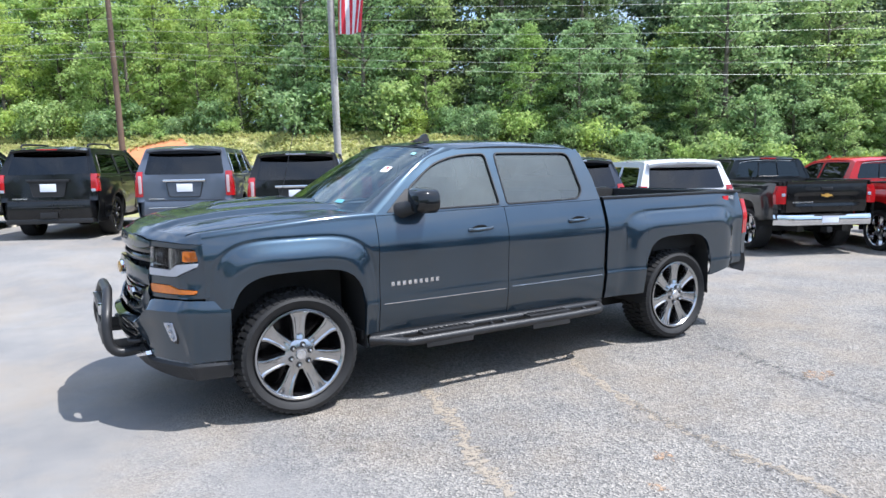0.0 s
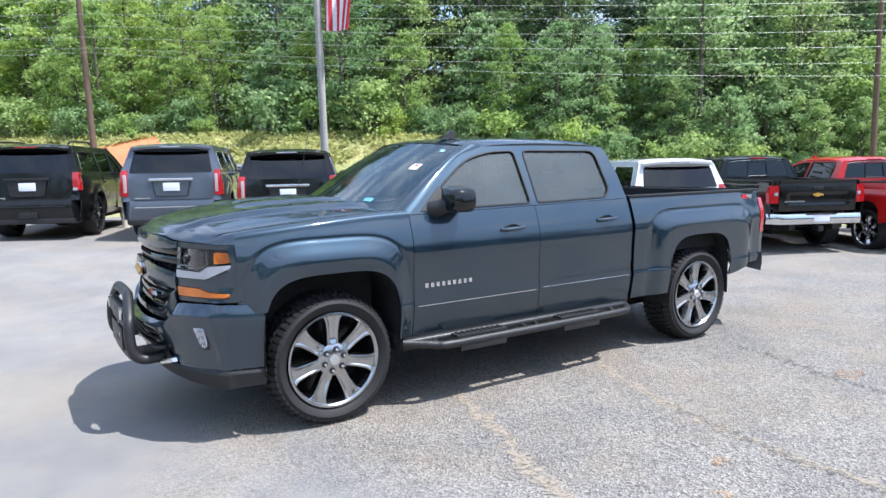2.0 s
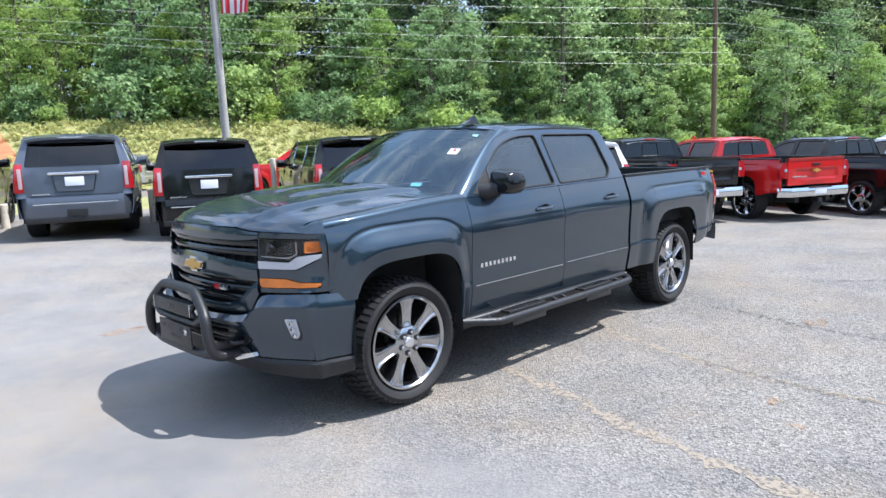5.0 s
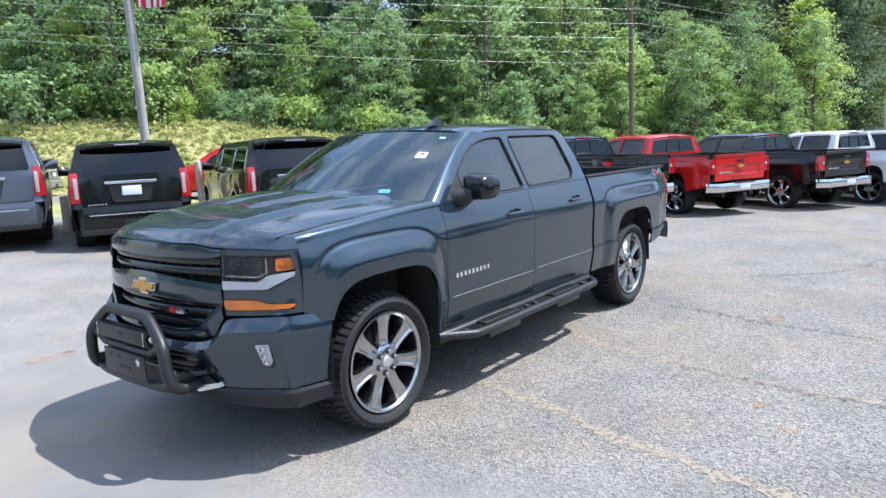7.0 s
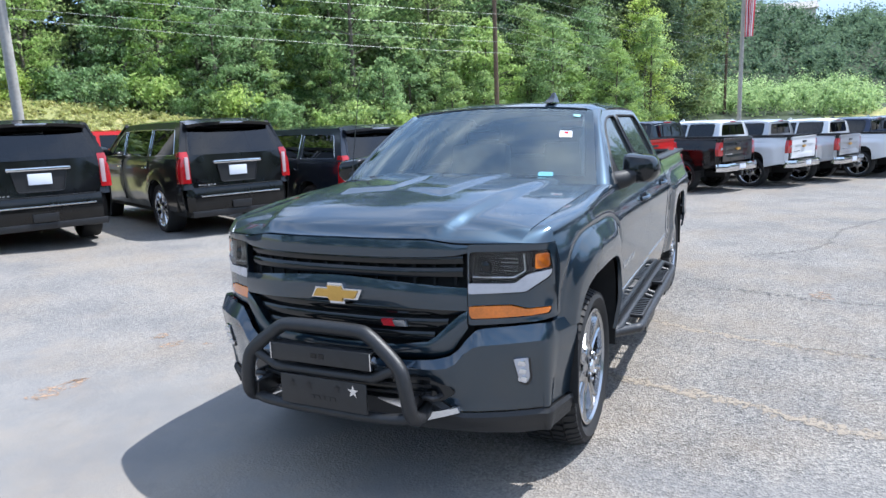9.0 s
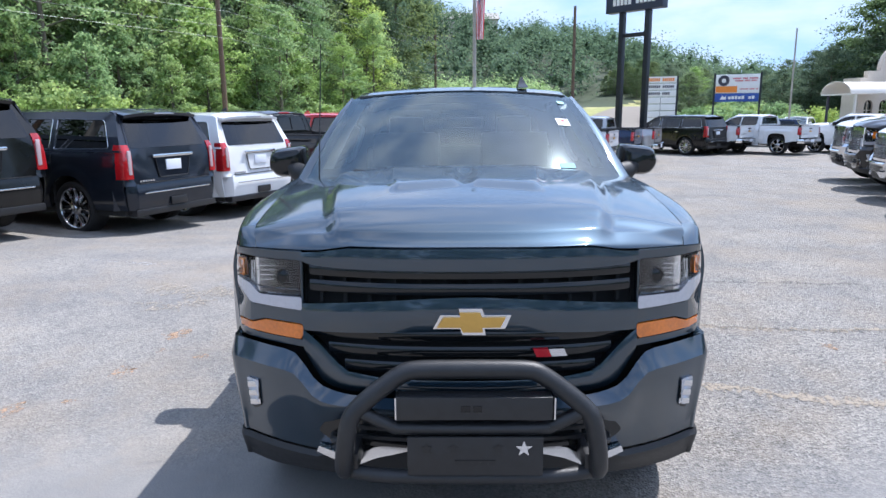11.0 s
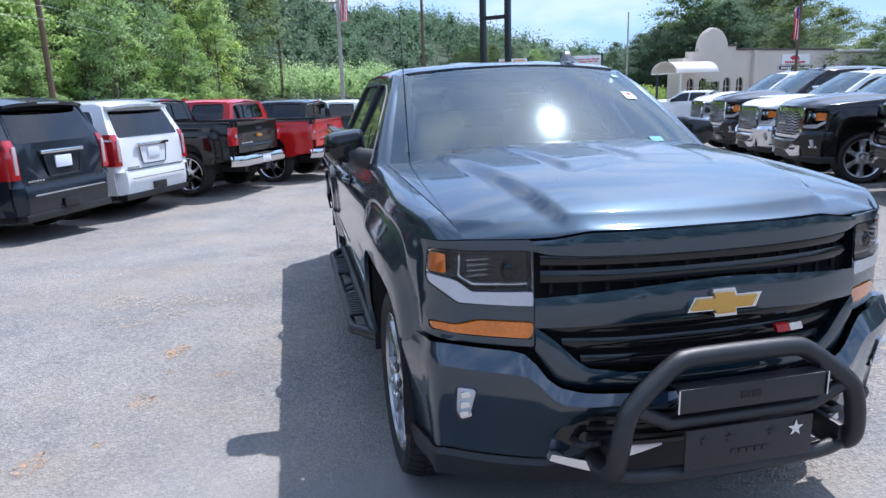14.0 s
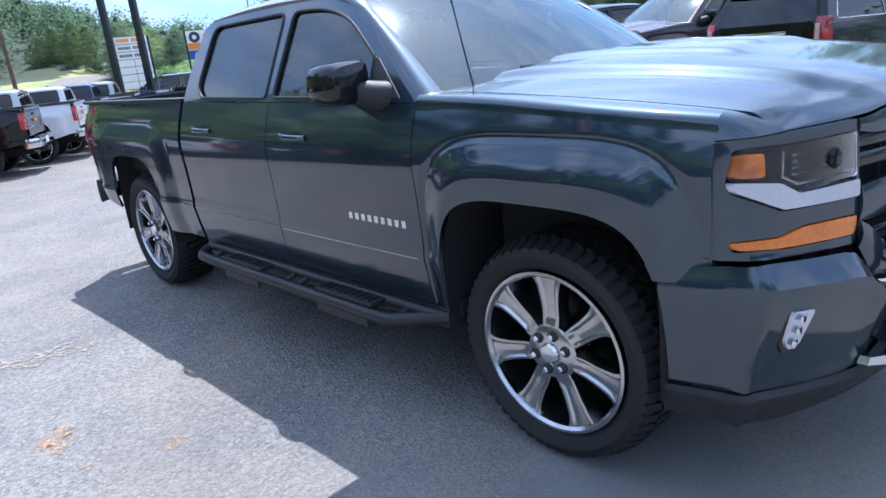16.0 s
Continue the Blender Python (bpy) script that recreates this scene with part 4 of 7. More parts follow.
    part("cowl", grid(lambda u, v: cowl_at(u, v), 20, 3, flip=True), M["trim"], top)
    part("engine_bay", box(-0.75, 0.4, -0.7, 0.7, 0.55, 1.15), M["under"], top)
    # windscreen
    ws = part("windscreen", grid(screen_at, 20, 8, flip=True), M["screen"], top, "clear windscreen with sky reflections" if hero else "")
    if hero:
        def inside(u, v):
            return tuple(Vector(screen_at(u, v)) + Vector((0.006, 0, -0.006)))
        part("screen_border", grid(lambda u, v: inside(u, 0.115 * v - 0.01), 24, 2), M["gloss"], ws, "black printed border of the windscreen")
        part("screen_border", grid(lambda u, v: inside(u, 0.945 + 0.055 * v), 24, 2), M["gloss"], ws)
        for side in (0, 1):
            part("screen_border", grid(lambda u, v: inside(abs(side - 0.038 * u), v), 2, 12), M["gloss"], ws)
        for u0, u1, v0, v1, mat, text in ((0.085, 0.135, 0.54, 0.63, "sticker", "white inspection sticker"), (0.1, 0.117, 0.585, 0.615, "red_badge", ""), (0.14, 0.19, 0.075, 0.12, "blue_sticker", "blue window sticker"), (0.055, 0.085, 0.86, 0.9, "green_sticker", "")):
            part("sticker", grid(lambda u, v: tuple(Vector(screen_at(lerp(u0, u1, u), lerp(v0, v1, v))) + Vector((-0.002, 0, 0.003 if mat != "red_badge" else 0.005))), 2, 2, flip=True), M[mat], ws, text)
        for s in (-1, 1):
            part("grab_handle", tube(smooth_line([(1.0, s * 0.71, 1.42), (1.0, s * 0.67, 1.46), (1.12, s * 0.63, 1.6), (1.14, s * 0.66, 1.64)], 4), 0.016, 8), M["liner"], top, "pale grab handle inside the pillar")
            part("pillar_lining", grid(lambda u, v: tuple(Vector(screen_at(0.5 + s * lerp(0.44, 0.49, v), u)) + Vector((0.09, 0, -0.03))), 8, 2), M["liner"], top)
    for y0, y1 in ((-0.62, -0.02), (0.0, 0.58)):
        part("wiper", tube([(0.27, y0 + 0.02, 1.382), (0.285, lerp(y0, y1, 0.5), 1.404), (0.315 + 0.06 * abs(y1), y1, 1.414)], 0.008, 6), M["trim"], ws)
    # roof
    part("roof", fold(grid(roof_at, 24 if hero else 10, 24 if hero else 16), 0.02), body, top)
    part("headliner", grid(lambda u, v: tuple(Vector(roof_at(u, v)) - Vector((0, 0, 0.04))), 8, 8), M["liner"], top)
    part("roof_fin", fin_shape(), M["gloss"] if hero else body, top)
    # rear cab wall with window
    rx = lambda z: steps(z, [(0.6, 2.695), (1.34, 2.69), (1.8, 2.63)])
    wall = [(-0.93, 0.6), (0.93, 0.6), (0.945, 1.34), (0.8, 1.64), (0.7, 1.79), (-0.7, 1.79), (-0.8, 1.64), (-0.945, 1.34)]
    glass = rounded([(-0.72, 1.42), (0.72, 1.42), (0.62, 1.73), (-0.62, 1.73)], 0.05)
    part("cab_back", sheet(wall, [glass], lambda a, b: (rx(b) - 0.004, a, b), thick=lambda a, b: (rx(b) - 0.04, a, b)), body, top)
    bw = part("back_window", facing(sheet(glass, [], lambda a, b: (rx(b) - 0.01, a, b)), (1, 0, 0.2)), M["privacy"], top)
    part("slider_frame", tube([(rx(1.43), -0.22, 1.43), (rx(1.72), -0.2, 1.72), (rx(1.72), 0.2, 1.72), (rx(1.43), 0.22, 1.43), (rx(1.43), -0.22, 1.43)], 0.008, 6), M["trim"], bw)
    part("stop_lamp", box(2.62, 2.66, -0.17, 0.17, 1.79, 1.825, 0.008), M["tail"], top, "red high stop lamp")
    # bed and tailgate
    part("bed_floor", box(2.72, 4.56, -0.82, 0.82, 0.78, 0.84), M["under"], top)
    part("bed_front", box(2.715, 2.76, -0.86, 0.86, 0.8, 1.36), M["trim"], top)
    tg = part("tailgate", fold(grid(tailgate_at, 30, 20, flip=False), 0.04), body, top)
    part("tailgate_inner", box(4.55, 4.6, -0.8, 0.8, 0.84, 1.36), M["under"], tg)
    part("gate_handle", box(4.66, 4.685, -0.11, 0.11, 1.2, 1.255, 0.012), M["trim"], tg)
    part("gate_emblem", sheet([(a * 0.85, 1.1 + b * 0.85) for a, b in cross], [], lambda a, b: (4.688, a, b), thick=lambda a, b: (4.66, a, b)), M["gold"], tg)
    bm = bmesh.new()
    for i in range(9):
        box(4.66, 4.672, -0.66 + i * 0.045, -0.626 + i * 0.045, 0.965, 0.992, 0, bm)
    part("gate_lettering", bm, M["silver_badge"], tg, smooth=False)
    for s in (-1, 1):
        part("bed_corner", fold(grid(lambda u, v: (lerp(4.565, 4.645, u), s * (flank(4.56, lerp(0.68, 0.945, v)) - 0.018 * u), lerp(0.68, 0.945, v)), 4, 6, flip=s > 0), 0.02), body, top)
    rb = part("rear_bumper", rear_bumper(), M["chrome"] if chrome_bumpers else M["trim"], top)
    part("bumper_step", box(4.6, 4.82, -0.3, 0.3, 0.735, 0.752, 0.004), M["trim"], rb)
    if not hero:
        part("number_plate", box(4.8, 4.812, -0.16, 0.16, 0.6, 0.74, 0.004), M["plate"], rb, "white dealer plate")
        part("hitch", box(4.6, 4.8, -0.05, 0.05, 0.42, 0.52, 0.008), M["trim"], rb)
    # frame, axles, exhaust
    for s in (-1, 1):
        part("frame_rail", box(-0.7, 4.6, s * 0.38, s * 0.5, 0.42, 0.56), M["under"], top)
    for x in (0, WB):
        part("axle", tube([(x, -0.72, HUB), (x, 0.72, HUB)], 0.05, 10), M["under"], top)
    part("floor_pan", box(0.45, 2.7, -0.93, 0.93, 0.46, 0.52), M["under"], top)
    # cabin
    part("dashboard", box(0.4, 0.86, -0.8, 0.8, 0.95, 1.33, 0.06), M["dash"], top)
    for y in (-0.4, 0.4):
        seat = part("front_seat", box(1.25, 1.75, y - 0.26, y + 0.26, 0.75, 0.98, 0.06), M["seat"], top)
        bm = box(-0.07, 0.07, -0.25, 0.25, -0.35, 0.35, 0.05)
        bmesh.ops.rotate(bm, verts=bm.verts, cent=(0, 0, 0), matrix=Matrix.Rotation(0.25, 3, "Y"))
        bmesh.ops.translate(bm, verts=bm.verts, vec=(1.8, y, 1.22))
        part("backrest", bm, M["seat"], seat)
        part("headrest", box(1.86, 1.96, y - 0.13, y + 0.13, 1.5, 1.68, 0.04), M["seat"], seat)
    part("rear_bench", box(2.2, 2.45, -0.75, 0.75, 0.75, 1.45, 0.06), M["seat"], top)
    part("steering_wheel", steering(), M["dash"], top)
    part("inside_mirror", box(0.92, 0.95, -0.12, 0.12, 1.62, 1.68, 0.02), M["trim"], top)
    return top


def flank_strip(s, x0, x1, z0, z1, out):
    def at(u, v):
        x, z = lerp(x0, x1, u), lerp(z0, z1, v)
        return (x, s * (flank(x, z) + out), z)
    return fold(grid(at, 10, 1, flip=s > 0), out + 0.004)


def pillar_edge(u, s):
    p = steps_point(u, [(0, (0.578, 1.33)), (0.35, (0.86, 1.555)), (0.68, (1.12, 1.73)), (1, (1.36, 1.795))])
    return Vector((p[0], s * upper_y(p[1]), p[1]))


def steps_point(u, table):
    return tuple(steps(u, [(t, p[k]) for t, p in table]) for k in (0, 1))


def mirror_shell(s):
    out = rounded([(0.962, 1.328), (1.15, 1.335), (1.198, 1.39), (1.182, 1.498), (0.975, 1.522)], [0.03, 0.04, 0.05, 0.05, 0.04], 4)
    c = (1.07, 1.425)
    bm = bmesh.new()
    rings = []
    for x, k in ((0.95, 0.96), (0.94, 1.0), (0.86, 0.99), (0.82, 0.93), (0.79, 0.8), (0.775, 0.5)):
        rings.append([bm.verts.new((x + 0.03 + 0.05 * max(0, 1.1 - a) * (x < 0.9), s * (lerp(c[0], a, k) - 0.025), lerp(c[1], b, k))) for a, b in out])
    n = len(out)
    for p, q in zip(rings, rings[1:]):
        for i in range(n):
            bm.faces.new((p[i], p[(i + 1) % n], q[(i + 1) % n], q[i]))
    bm.faces.new(rings[0])
    bm.faces.new(rings[-1][::-1])
    bmesh.ops.recalc_face_normals(bm, faces=bm.faces)
    return bm


def tail_surface(u, v, s):
    """Wraps from the flank round the rear corner."""
    z = lerp(0.95, 1.285, v)
    if u < 0.5:
        x = lerp(4.565, 4.64, u * 2)
        return (x, s * (flank(4.56, z) - 0.012 * u * 2 + 0.004), z)
    return (4.64 + 0.022 * math.sin((u - 0.5) * math.pi), s * lerp(flank(4.56, z) - 0.008, 0.785, (u - 0.5) * 2), z)


def bump_plan(a, out):
    """A point of the bumper's plan: a runs from -1 to 1 across the nose and on to +-1.5 along the flanks."""
    s = 1 if a > 0 else -1
    q = abs(a)
    if q <= 0.88:
        return nose(q, 0.8) - 0.015 - out, s * q
    t = (q - 0.88) / 0.62
    ang = min(t / 0.35, 1) * math.pi / 2
    cx, cy = nose(0.88, 0.8) + 0.05, 0.885
    if t < 0.35:
        return cx - (0.065 + out) * math.cos(ang), s * (cy + 0.05 * math.sin(ang))
    return lerp(cx, -0.45, (t - 0.35) / 0.65), s * lerp(0.935, 0.975, (t - 0.35) / 0.65)


def bumper(hi, lo, out, puff, fine=True):
    def at(u, v):
        a = lerp(-1.5, 1.5, u)
        x, y = bump_plan(a, out)
        z = lerp(lo(a), hi(a), v)
        p = puff * (soft(v, 0.0, 0.85) - soft(v, 0.82, 1.0)) - 0.02 - 0.03 * (1 - v)
        if abs(a) > 0.88:
            k = min((abs(a) - 0.88) / 0.25, 1)
            return (x - p * (1 - k), y + (1 if a > 0 else -1) * p * 0.5 * k, z)
        return (x - p, y, z)
    return fold(grid(at, 84 if fine else 48, 12 if fine else 6, flip=True), 0.04)


def fog_shape(s, out, k=1.0):
    c = (0.827, 0.665)
    pts = rounded([(0.79, 0.742), (0.858, 0.742), (0.858, 0.62), (0.84, 0.585), (0.81, 0.6)], 0.012)
    pts = [(lerp(c[0], a, k), lerp(c[1], b, k)) for a, b in pts]
    return sheet(pts, [], lambda a, b: (nose(min(a, 0.86), 0.75) - lerp(0.04, 0.068, soft(b, 0.58, 0.74)) - out, s * a, b), thick=lambda a, b: (nose(a, b), s * a, b))


def hood_at(u, v):
    """u from the nose to the windscreen, v across."""
    y = lerp(-1, 1, v)
    q = abs(y)
    x0 = nose(0.81 * q, 1.24) + 0.012
    x1 = 0.3 + 0.2 * q ** 2.2
    x = lerp(x0, x1, u ** 1.35)
    yy = y * hood_half(x)
    ridge = bend(x, [(-0.93, 1.258), (-0.86, 1.286), (-0.785, 1.312), (-0.63, 1.352), (-0.4, 1.386), (-0.2, 1.404), (0.12, 1.418), (0.3, 1.414), (0.5, 1.39)])
    z = lerp(ridge, seam(x) + 0.004, q ** 3.2)
    # the raised middle, then two shallow pads before the windscreen with a valley between them
    rim = lerp(0.6, 0.74, u)
    z += (0.027 * (1 - soft(q, rim - 0.035, rim + 0.05)) - 0.013 * (1 - q ** 3)) * soft(u, 0.0, 0.2)
    a = abs(yy)
    wide = steps(x, [(-0.5, 0.3), (0.3, 0.4)])
    groove = (1 - soft(a, 0.01, 0.06)) * soft(x, -0.4, -0.25) * (1 - soft(x, -0.05, 0.2))
    z += 0.017 * (1 - groove) * (1 - soft(a, wide - 0.03, wide + 0.025)) * soft(x, -0.38 - 0.3 * a, -0.25 - 0.3 * a)
    # rounded front edge, stepped down beside the raised middle
    edge = steps(0.81 * q, [(0, 1.257), (0.43, 1.254), (0.465, 1.249), (0.545, 1.234), (0.6, 1.23), (0.81, 1.221)])
    z = lerp(edge, z, min(1, (x - x0) / 0.07) ** 0.55)
    return (x, yy, z)


def cowl_at(u, v):
    y = lerp(-0.8, 0.8, u)
    q = abs(y) / 0.8
    a = Vector((0.28 + 0.2 * q ** 2.2, y * 1.06, 1.352 - 0.012 * q))
    b = Vector(screen_at(u, -0.03))
    return tuple(a.lerp(b, v))


def screen_at(u, v):
    y = lerp(-1, 1, u)
    q = abs(y)
    a = Vector((0.33 + 0.18 * q ** 2.4, y * 0.865, 1.385 - 0.03 * q ** 2))
    b = Vector((1.06 + 0.13 * q ** 2, y * 0.69, 1.838 - 0.04 * q ** 2))
    p = a.lerp(b, v)
    p.z += 0.02 * math.sin(math.pi * min(max(v, 0), 1))
    return tuple(p)


def roof_at(u, v):
    y = lerp(-1, 1, v)
    q = abs(y)
    x0 = 1.055 + 0.13 * min(q / 0.97, 1) ** 2 + 0.14 * soft(q, 0.95, 1.0)
    x = lerp(x0, 2.66 - 0.03 * q ** 3, u)
    z = 1.84 + 0.042 * math.sin(math.pi * min(0.15 + u * 0.75, 1)) - 0.05 * soft(u, 0.9, 1.02)
    z -= 0.034 * q ** 2 + 0.03 * soft(q, 0.9, 1.0) + 0.016 * (1 - soft(u, 0.0, 0.09))
    rib = 0.006 * (soft(q, 0.3, 0.34) - soft(q, 0.42, 0.46)) * soft(u, 0.12, 0.2) * (1 - soft(u, 0.88, 0.95))
    return (x, y * steps(q, [(0.0, 0.7), (0.9, 0.7), (1.0, 0.722)]), z + rib)


def fin_shape():
    side = [(1.16, 1.862), (1.32, 1.862), (1.322, 1.88), (1.312, 1.922), (1.296, 1.932), (1.276, 1.922), (1.25, 1.898), (1.205, 1.88)]
    bm = sheet(side, [], lambda a, b: (a, -0.39 - 0.03 * (1.95 - b) / 0.08, b), thick=lambda a, b: (a, -0.39 + 0.03 * (1.95 - b) / 0.08, b))
    return bm


def tailgate_at(u, v):
    y = lerp(-0.775, 0.775, u)
    z = lerp(0.8, 1.37, v)
    x = 4.655 + 0.012 * math.sin(math.pi * v) + 0.022 * soft(v, 0.9, 0.97)
    x -= 0.016 * (soft(v, 0.2, 0.25) - soft(v, 0.55, 0.6)) * soft(abs(y), 0.6, 0.56)
    return (x, y, z)


def rear_bumper():
    def at(u, v):
        y = lerp(-1.0, 1.0, u)
        q = abs(y)
        x = 4.79 - 0.2 * soft(q, 0.78, 1.0)
        z = lerp(0.56, 0.75, v) + 0.02 * soft(q, 0.3, 0.25) * 0
        return (x + 0.02 * math.sin(math.pi * v), y * 0.985, z)
    return fold(grid(at, 30, 6), 0.14)


def steering():
    pts = [(0.16 * math.cos(a), 0.16 * math.sin(a), 0) for a in (2 * math.pi * i / 24 for i in range(25))]
    bm = tube(pts, 0.016, 8, caps=False)
    box(-0.15, 0.15, -0.03, 0.03, -0.01, 0.02, 0.01, bm)
    bmesh.ops.rotate(bm, verts=bm.verts, cent=(0, 0, 0), matrix=Matrix.Rotation(math.radians(-65), 3, "Y"))
    bmesh.ops.translate(bm, verts=bm.verts, vec=(0.98, -0.4, 1.2))
    return bm


def bull_bar(top):
    bar = part("bull_bar", bull_loop(), M["powder"], top, "textured black tubular bull bar")
    part("cross_tube", tube(smooth_line([(-1.14, 0.39, 0.738), (-1.14, 0.28, 0.686), (-1.14, 0.21, 0.672), (-1.14, -0.21, 0.672), (-1.14, -0.28, 0.686), (-1.14, -0.39, 0.738)], 5), 0.023, 12), M["powder"], bar)
    lb = part("light_bar", box(-1.18, -1.125, -0.268, 0.25, 0.718, 0.798, 0.004), M["powder"], bar, "black light bar cover")
    for s in (-1, 1):
        part("bracket", box(-1.186, -1.12, s * 0.262 - 0.015, s * 0.262 - 0.009, 0.722, 0.8, 0.002), M["chrome"], lb)
    bm = bmesh.new()
    for a, b in ((-0.035, -0.004), (0.006, 0.035)):
        box(-1.182, -1.1795, -b, -a, 0.747, 0.769, 0, bm)
    part("maker_mark", bm, M["dark_rim"], lb, smooth=False)
    plate = part("skid_plate", box(-1.175, -1.165, -0.24, 0.215, 0.515, 0.655, 0.003), M["powder"], bar)
    for y in (-0.175, -0.09, 0.06, 0.15):
        bm = star_shape(0.022 if y != -0.175 else 0.03)
        bmesh.ops.translate(bm, verts=bm.verts, vec=(-1.1785, y, 0.615))
        part("star_cutout", bm, M["silver_badge"] if y == -0.175 else M["trim"], plate, smooth=False)
    bm = bmesh.new()
    for i in range(5):
        box(-1.178, -1.1755, -0.08 + i * 0.028, -0.058 + i * 0.028, 0.556, 0.572, 0, bm)
    part("maker_mark", bm, M["trim"], plate, smooth=False)
    for s in (-1, 1):
        part("mount", box(-1.13, -0.8, s * 0.4 - 0.012, s * 0.4 + 0.012, 0.5, 0.57, 0.004), M["trim"], bar)
    return bar


def bull_loop():
    half = [(-0.92, 0.41, 0.5), (-1.02, 0.43, 0.485), (-1.1, 0.436, 0.495), (-1.14, 0.434, 0.54), (-1.152, 0.424, 0.62), (-1.15, 0.408, 0.7), (-1.143, 0.383, 0.742), (-1.132, 0.315, 0.8), (-1.122, 0.235, 0.856), (-1.118, 0.185, 0.87), (-1.118, 0.06, 0.873)]
    pts = half + [(x, -y, z) for x, y, z in reversed(half)]
    bm = tube(smooth_line(pts, 4), 0.032, 16)
    low = [(-1.1, 0.45, 0.5), (-1.13, 0.3, 0.49), (-1.14, 0.0, 0.49), (-1.13, -0.3, 0.49), (-1.1, -0.45, 0.5)]
    return tube(smooth_line(low, 5), 0.026, 12, bm)


def star_shape(r):
    bm = bmesh.new()
    vs = [bm.verts.new((0, (r if i % 2 == 0 else r * 0.4) * math.sin(math.pi * i / 5), (r if i % 2 == 0 else r * 0.4) * math.cos(math.pi * i / 5))) for i in range(10)]
    bm.faces.new(vs)
    return bm


def side_step(top, s):
    """Two rails side by side, joined by two ribbed pads and struts."""
    y, yi = 1.085, 0.985
    outer = [(0.5, s * 0.95, 0.452), (0.58, s * 0.985, 0.445), (0.72, s * 1.06, 0.432), (0.8, s * y, 0.43), (1.2, s * y, 0.43), (2.1, s * y, 0.432), (2.48, s * y, 0.436), (2.58, s * (y - 0.02), 0.44), (2.63, s * (yi + 0.01), 0.455)]
    st = part("side_step", tube(smooth_line(outer, 5), 0.03, 14), M["powder"], top, "black tubular side step")
    part("inner_rail", tube([(0.52, s * 0.96, 0.458), (0.6, s * yi, 0.462), (2.6, s * yi, 0.468), (2.64, s * yi, 0.462)], [0.022, 0.027, 0.027, 0.02], 12), M["powder"], st)
    for x0, x1 in ((0.86, 1.3), (1.82, 2.24)):
        pad = part("tread_pad", box(x0, x1, s * (yi + 0.012), s * (y + 0.004), 0.462, 0.482, 0.006), M["rough"], st)
        for k in range(9):
            xr = lerp(x0 + 0.03, x1 - 0.05, k / 8)
            part("grip_rib", box(xr, xr + 0.02, s * (yi + 0.025), s * (y - 0.008), 0.482, 0.487), M["trim"], pad)
        part("drop_plate", box(x0 + 0.02, x1 - 0.02, s * (y + 0.012), s * (y + 0.022), 0.37, 0.43, 0.006), M["powder"], st)
    for x in (0.72, 1.5, 1.62, 2.44):
        part("strut", tube([(x, s * yi, 0.46), (x, s * y, 0.43)], 0.016, 8), M["powder"], st)
    for x in (0.9, 1.7, 2.45):
        part("bracket", tube([(x, s * 0.88, 0.49), (x, s * (yi + 0.02), 0.44)], 0.018, 8), M["trim"], st)
    return st


# ---- the pickup in the middle of the lot ----
hero = pickup("pickup_truck", "blue", "graphite blue four-door pickup with black bull bar and side steps", False, True)
bull_bar(hero).location.x = 0.03
for s in (-1, 1):
    side_step(hero, s)
    lettering(hero, s, 0.662, 1.07, 0.842, flank(0.85, 0.842) - 0.001, 9, M["silver_badge"], 0.036, 0.006)
    bm = box(4.28, 4.36, s * (flank(4.3, 1.3) - 0.004), s * (flank(4.3, 1.3) + 0.002), 1.285, 1.325)
    part("side_badge", bm, M["red_badge"], hero, "red side badge")
    bm = box(4.365, 4.45, s * (flank(4.4, 1.3) - 0.006), s * (flank(4.4, 1.3) + 0.001), 1.285, 1.325)
    part("side_badge", bm, M["silver_badge"], hero, "silver side badge")
part("badge", nose_panel([(-0.345, 0.866), (-0.29, 0.866), (-0.278, 0.894), (-0.333, 0.894)], 0.02, 0.014), M["silver_badge"], hero)
part("badge", nose_panel([(-0.288, 0.866), (-0.235, 0.866), (-0.223, 0.894), (-0.276, 0.894)], 0.02, 0.014), M["red_badge"], hero, "red model badge")
part("fuel_flap", flank_panel(-1, 2.95, 3.1, lambda x: 0.9, lambda x: 1.04, 8, 8, 0.004), PAINT["blue"], hero).location = (0, -0.003, 0)
part("antenna", tube([(0.42, 0.78, 1.345), (0.6, 0.775, 2.08)], [0.004, 0.002], 6), M["trim"], hero)


# ---- ground ----
# Everything lines up with the row of parked cars: ALONG runs beside it, OFF points away from the lot.
OFF, ALONG = Vector((0.57, 0.8216)), Vector((0.8216, -0.57))


def rail(o, a):
    p = OFF * o + ALONG * a
    return p.x, p.y


def ground_z(x, y):
    o, a = OFF.x * x + OFF.y * y, ALONG.x * x + ALONG.y * y
    row = steps(a, [(-12, 0.4), (-7, 0.34), (-4.2, 0.3), (-2, 0.15), (0.85, 0.1), (3.4, -0.09), (5.6, -0.16), (8, -0.1), (10.5, -0.17), (13.4, -0.24), (16, -0.3), (21, -0.4), (30, -0.45)])
    z = lerp(-0.02 * min(max(x - 4, 0), 22), row, soft(o, 2.2, 6.0))
    z += 3.3 * soft(o, 28, 36) * (1 - soft(a, -4, 26)) + 1.0 * soft(o, 30, 60)
    z += soft(x, 100, 185) * (11 * soft(y, -100, -45) + 17 * soft(y, -25, 40)) + 9 * soft(o, 60, 180)
    # the bank that the far road climbs
    z += 2.4 * soft(x, 56, 92) * soft(y, -44, -28) + 2.4 * soft(x, 95, 122) * soft(y, -50, -32) * (1 - soft(y, -26, -12))
    return z


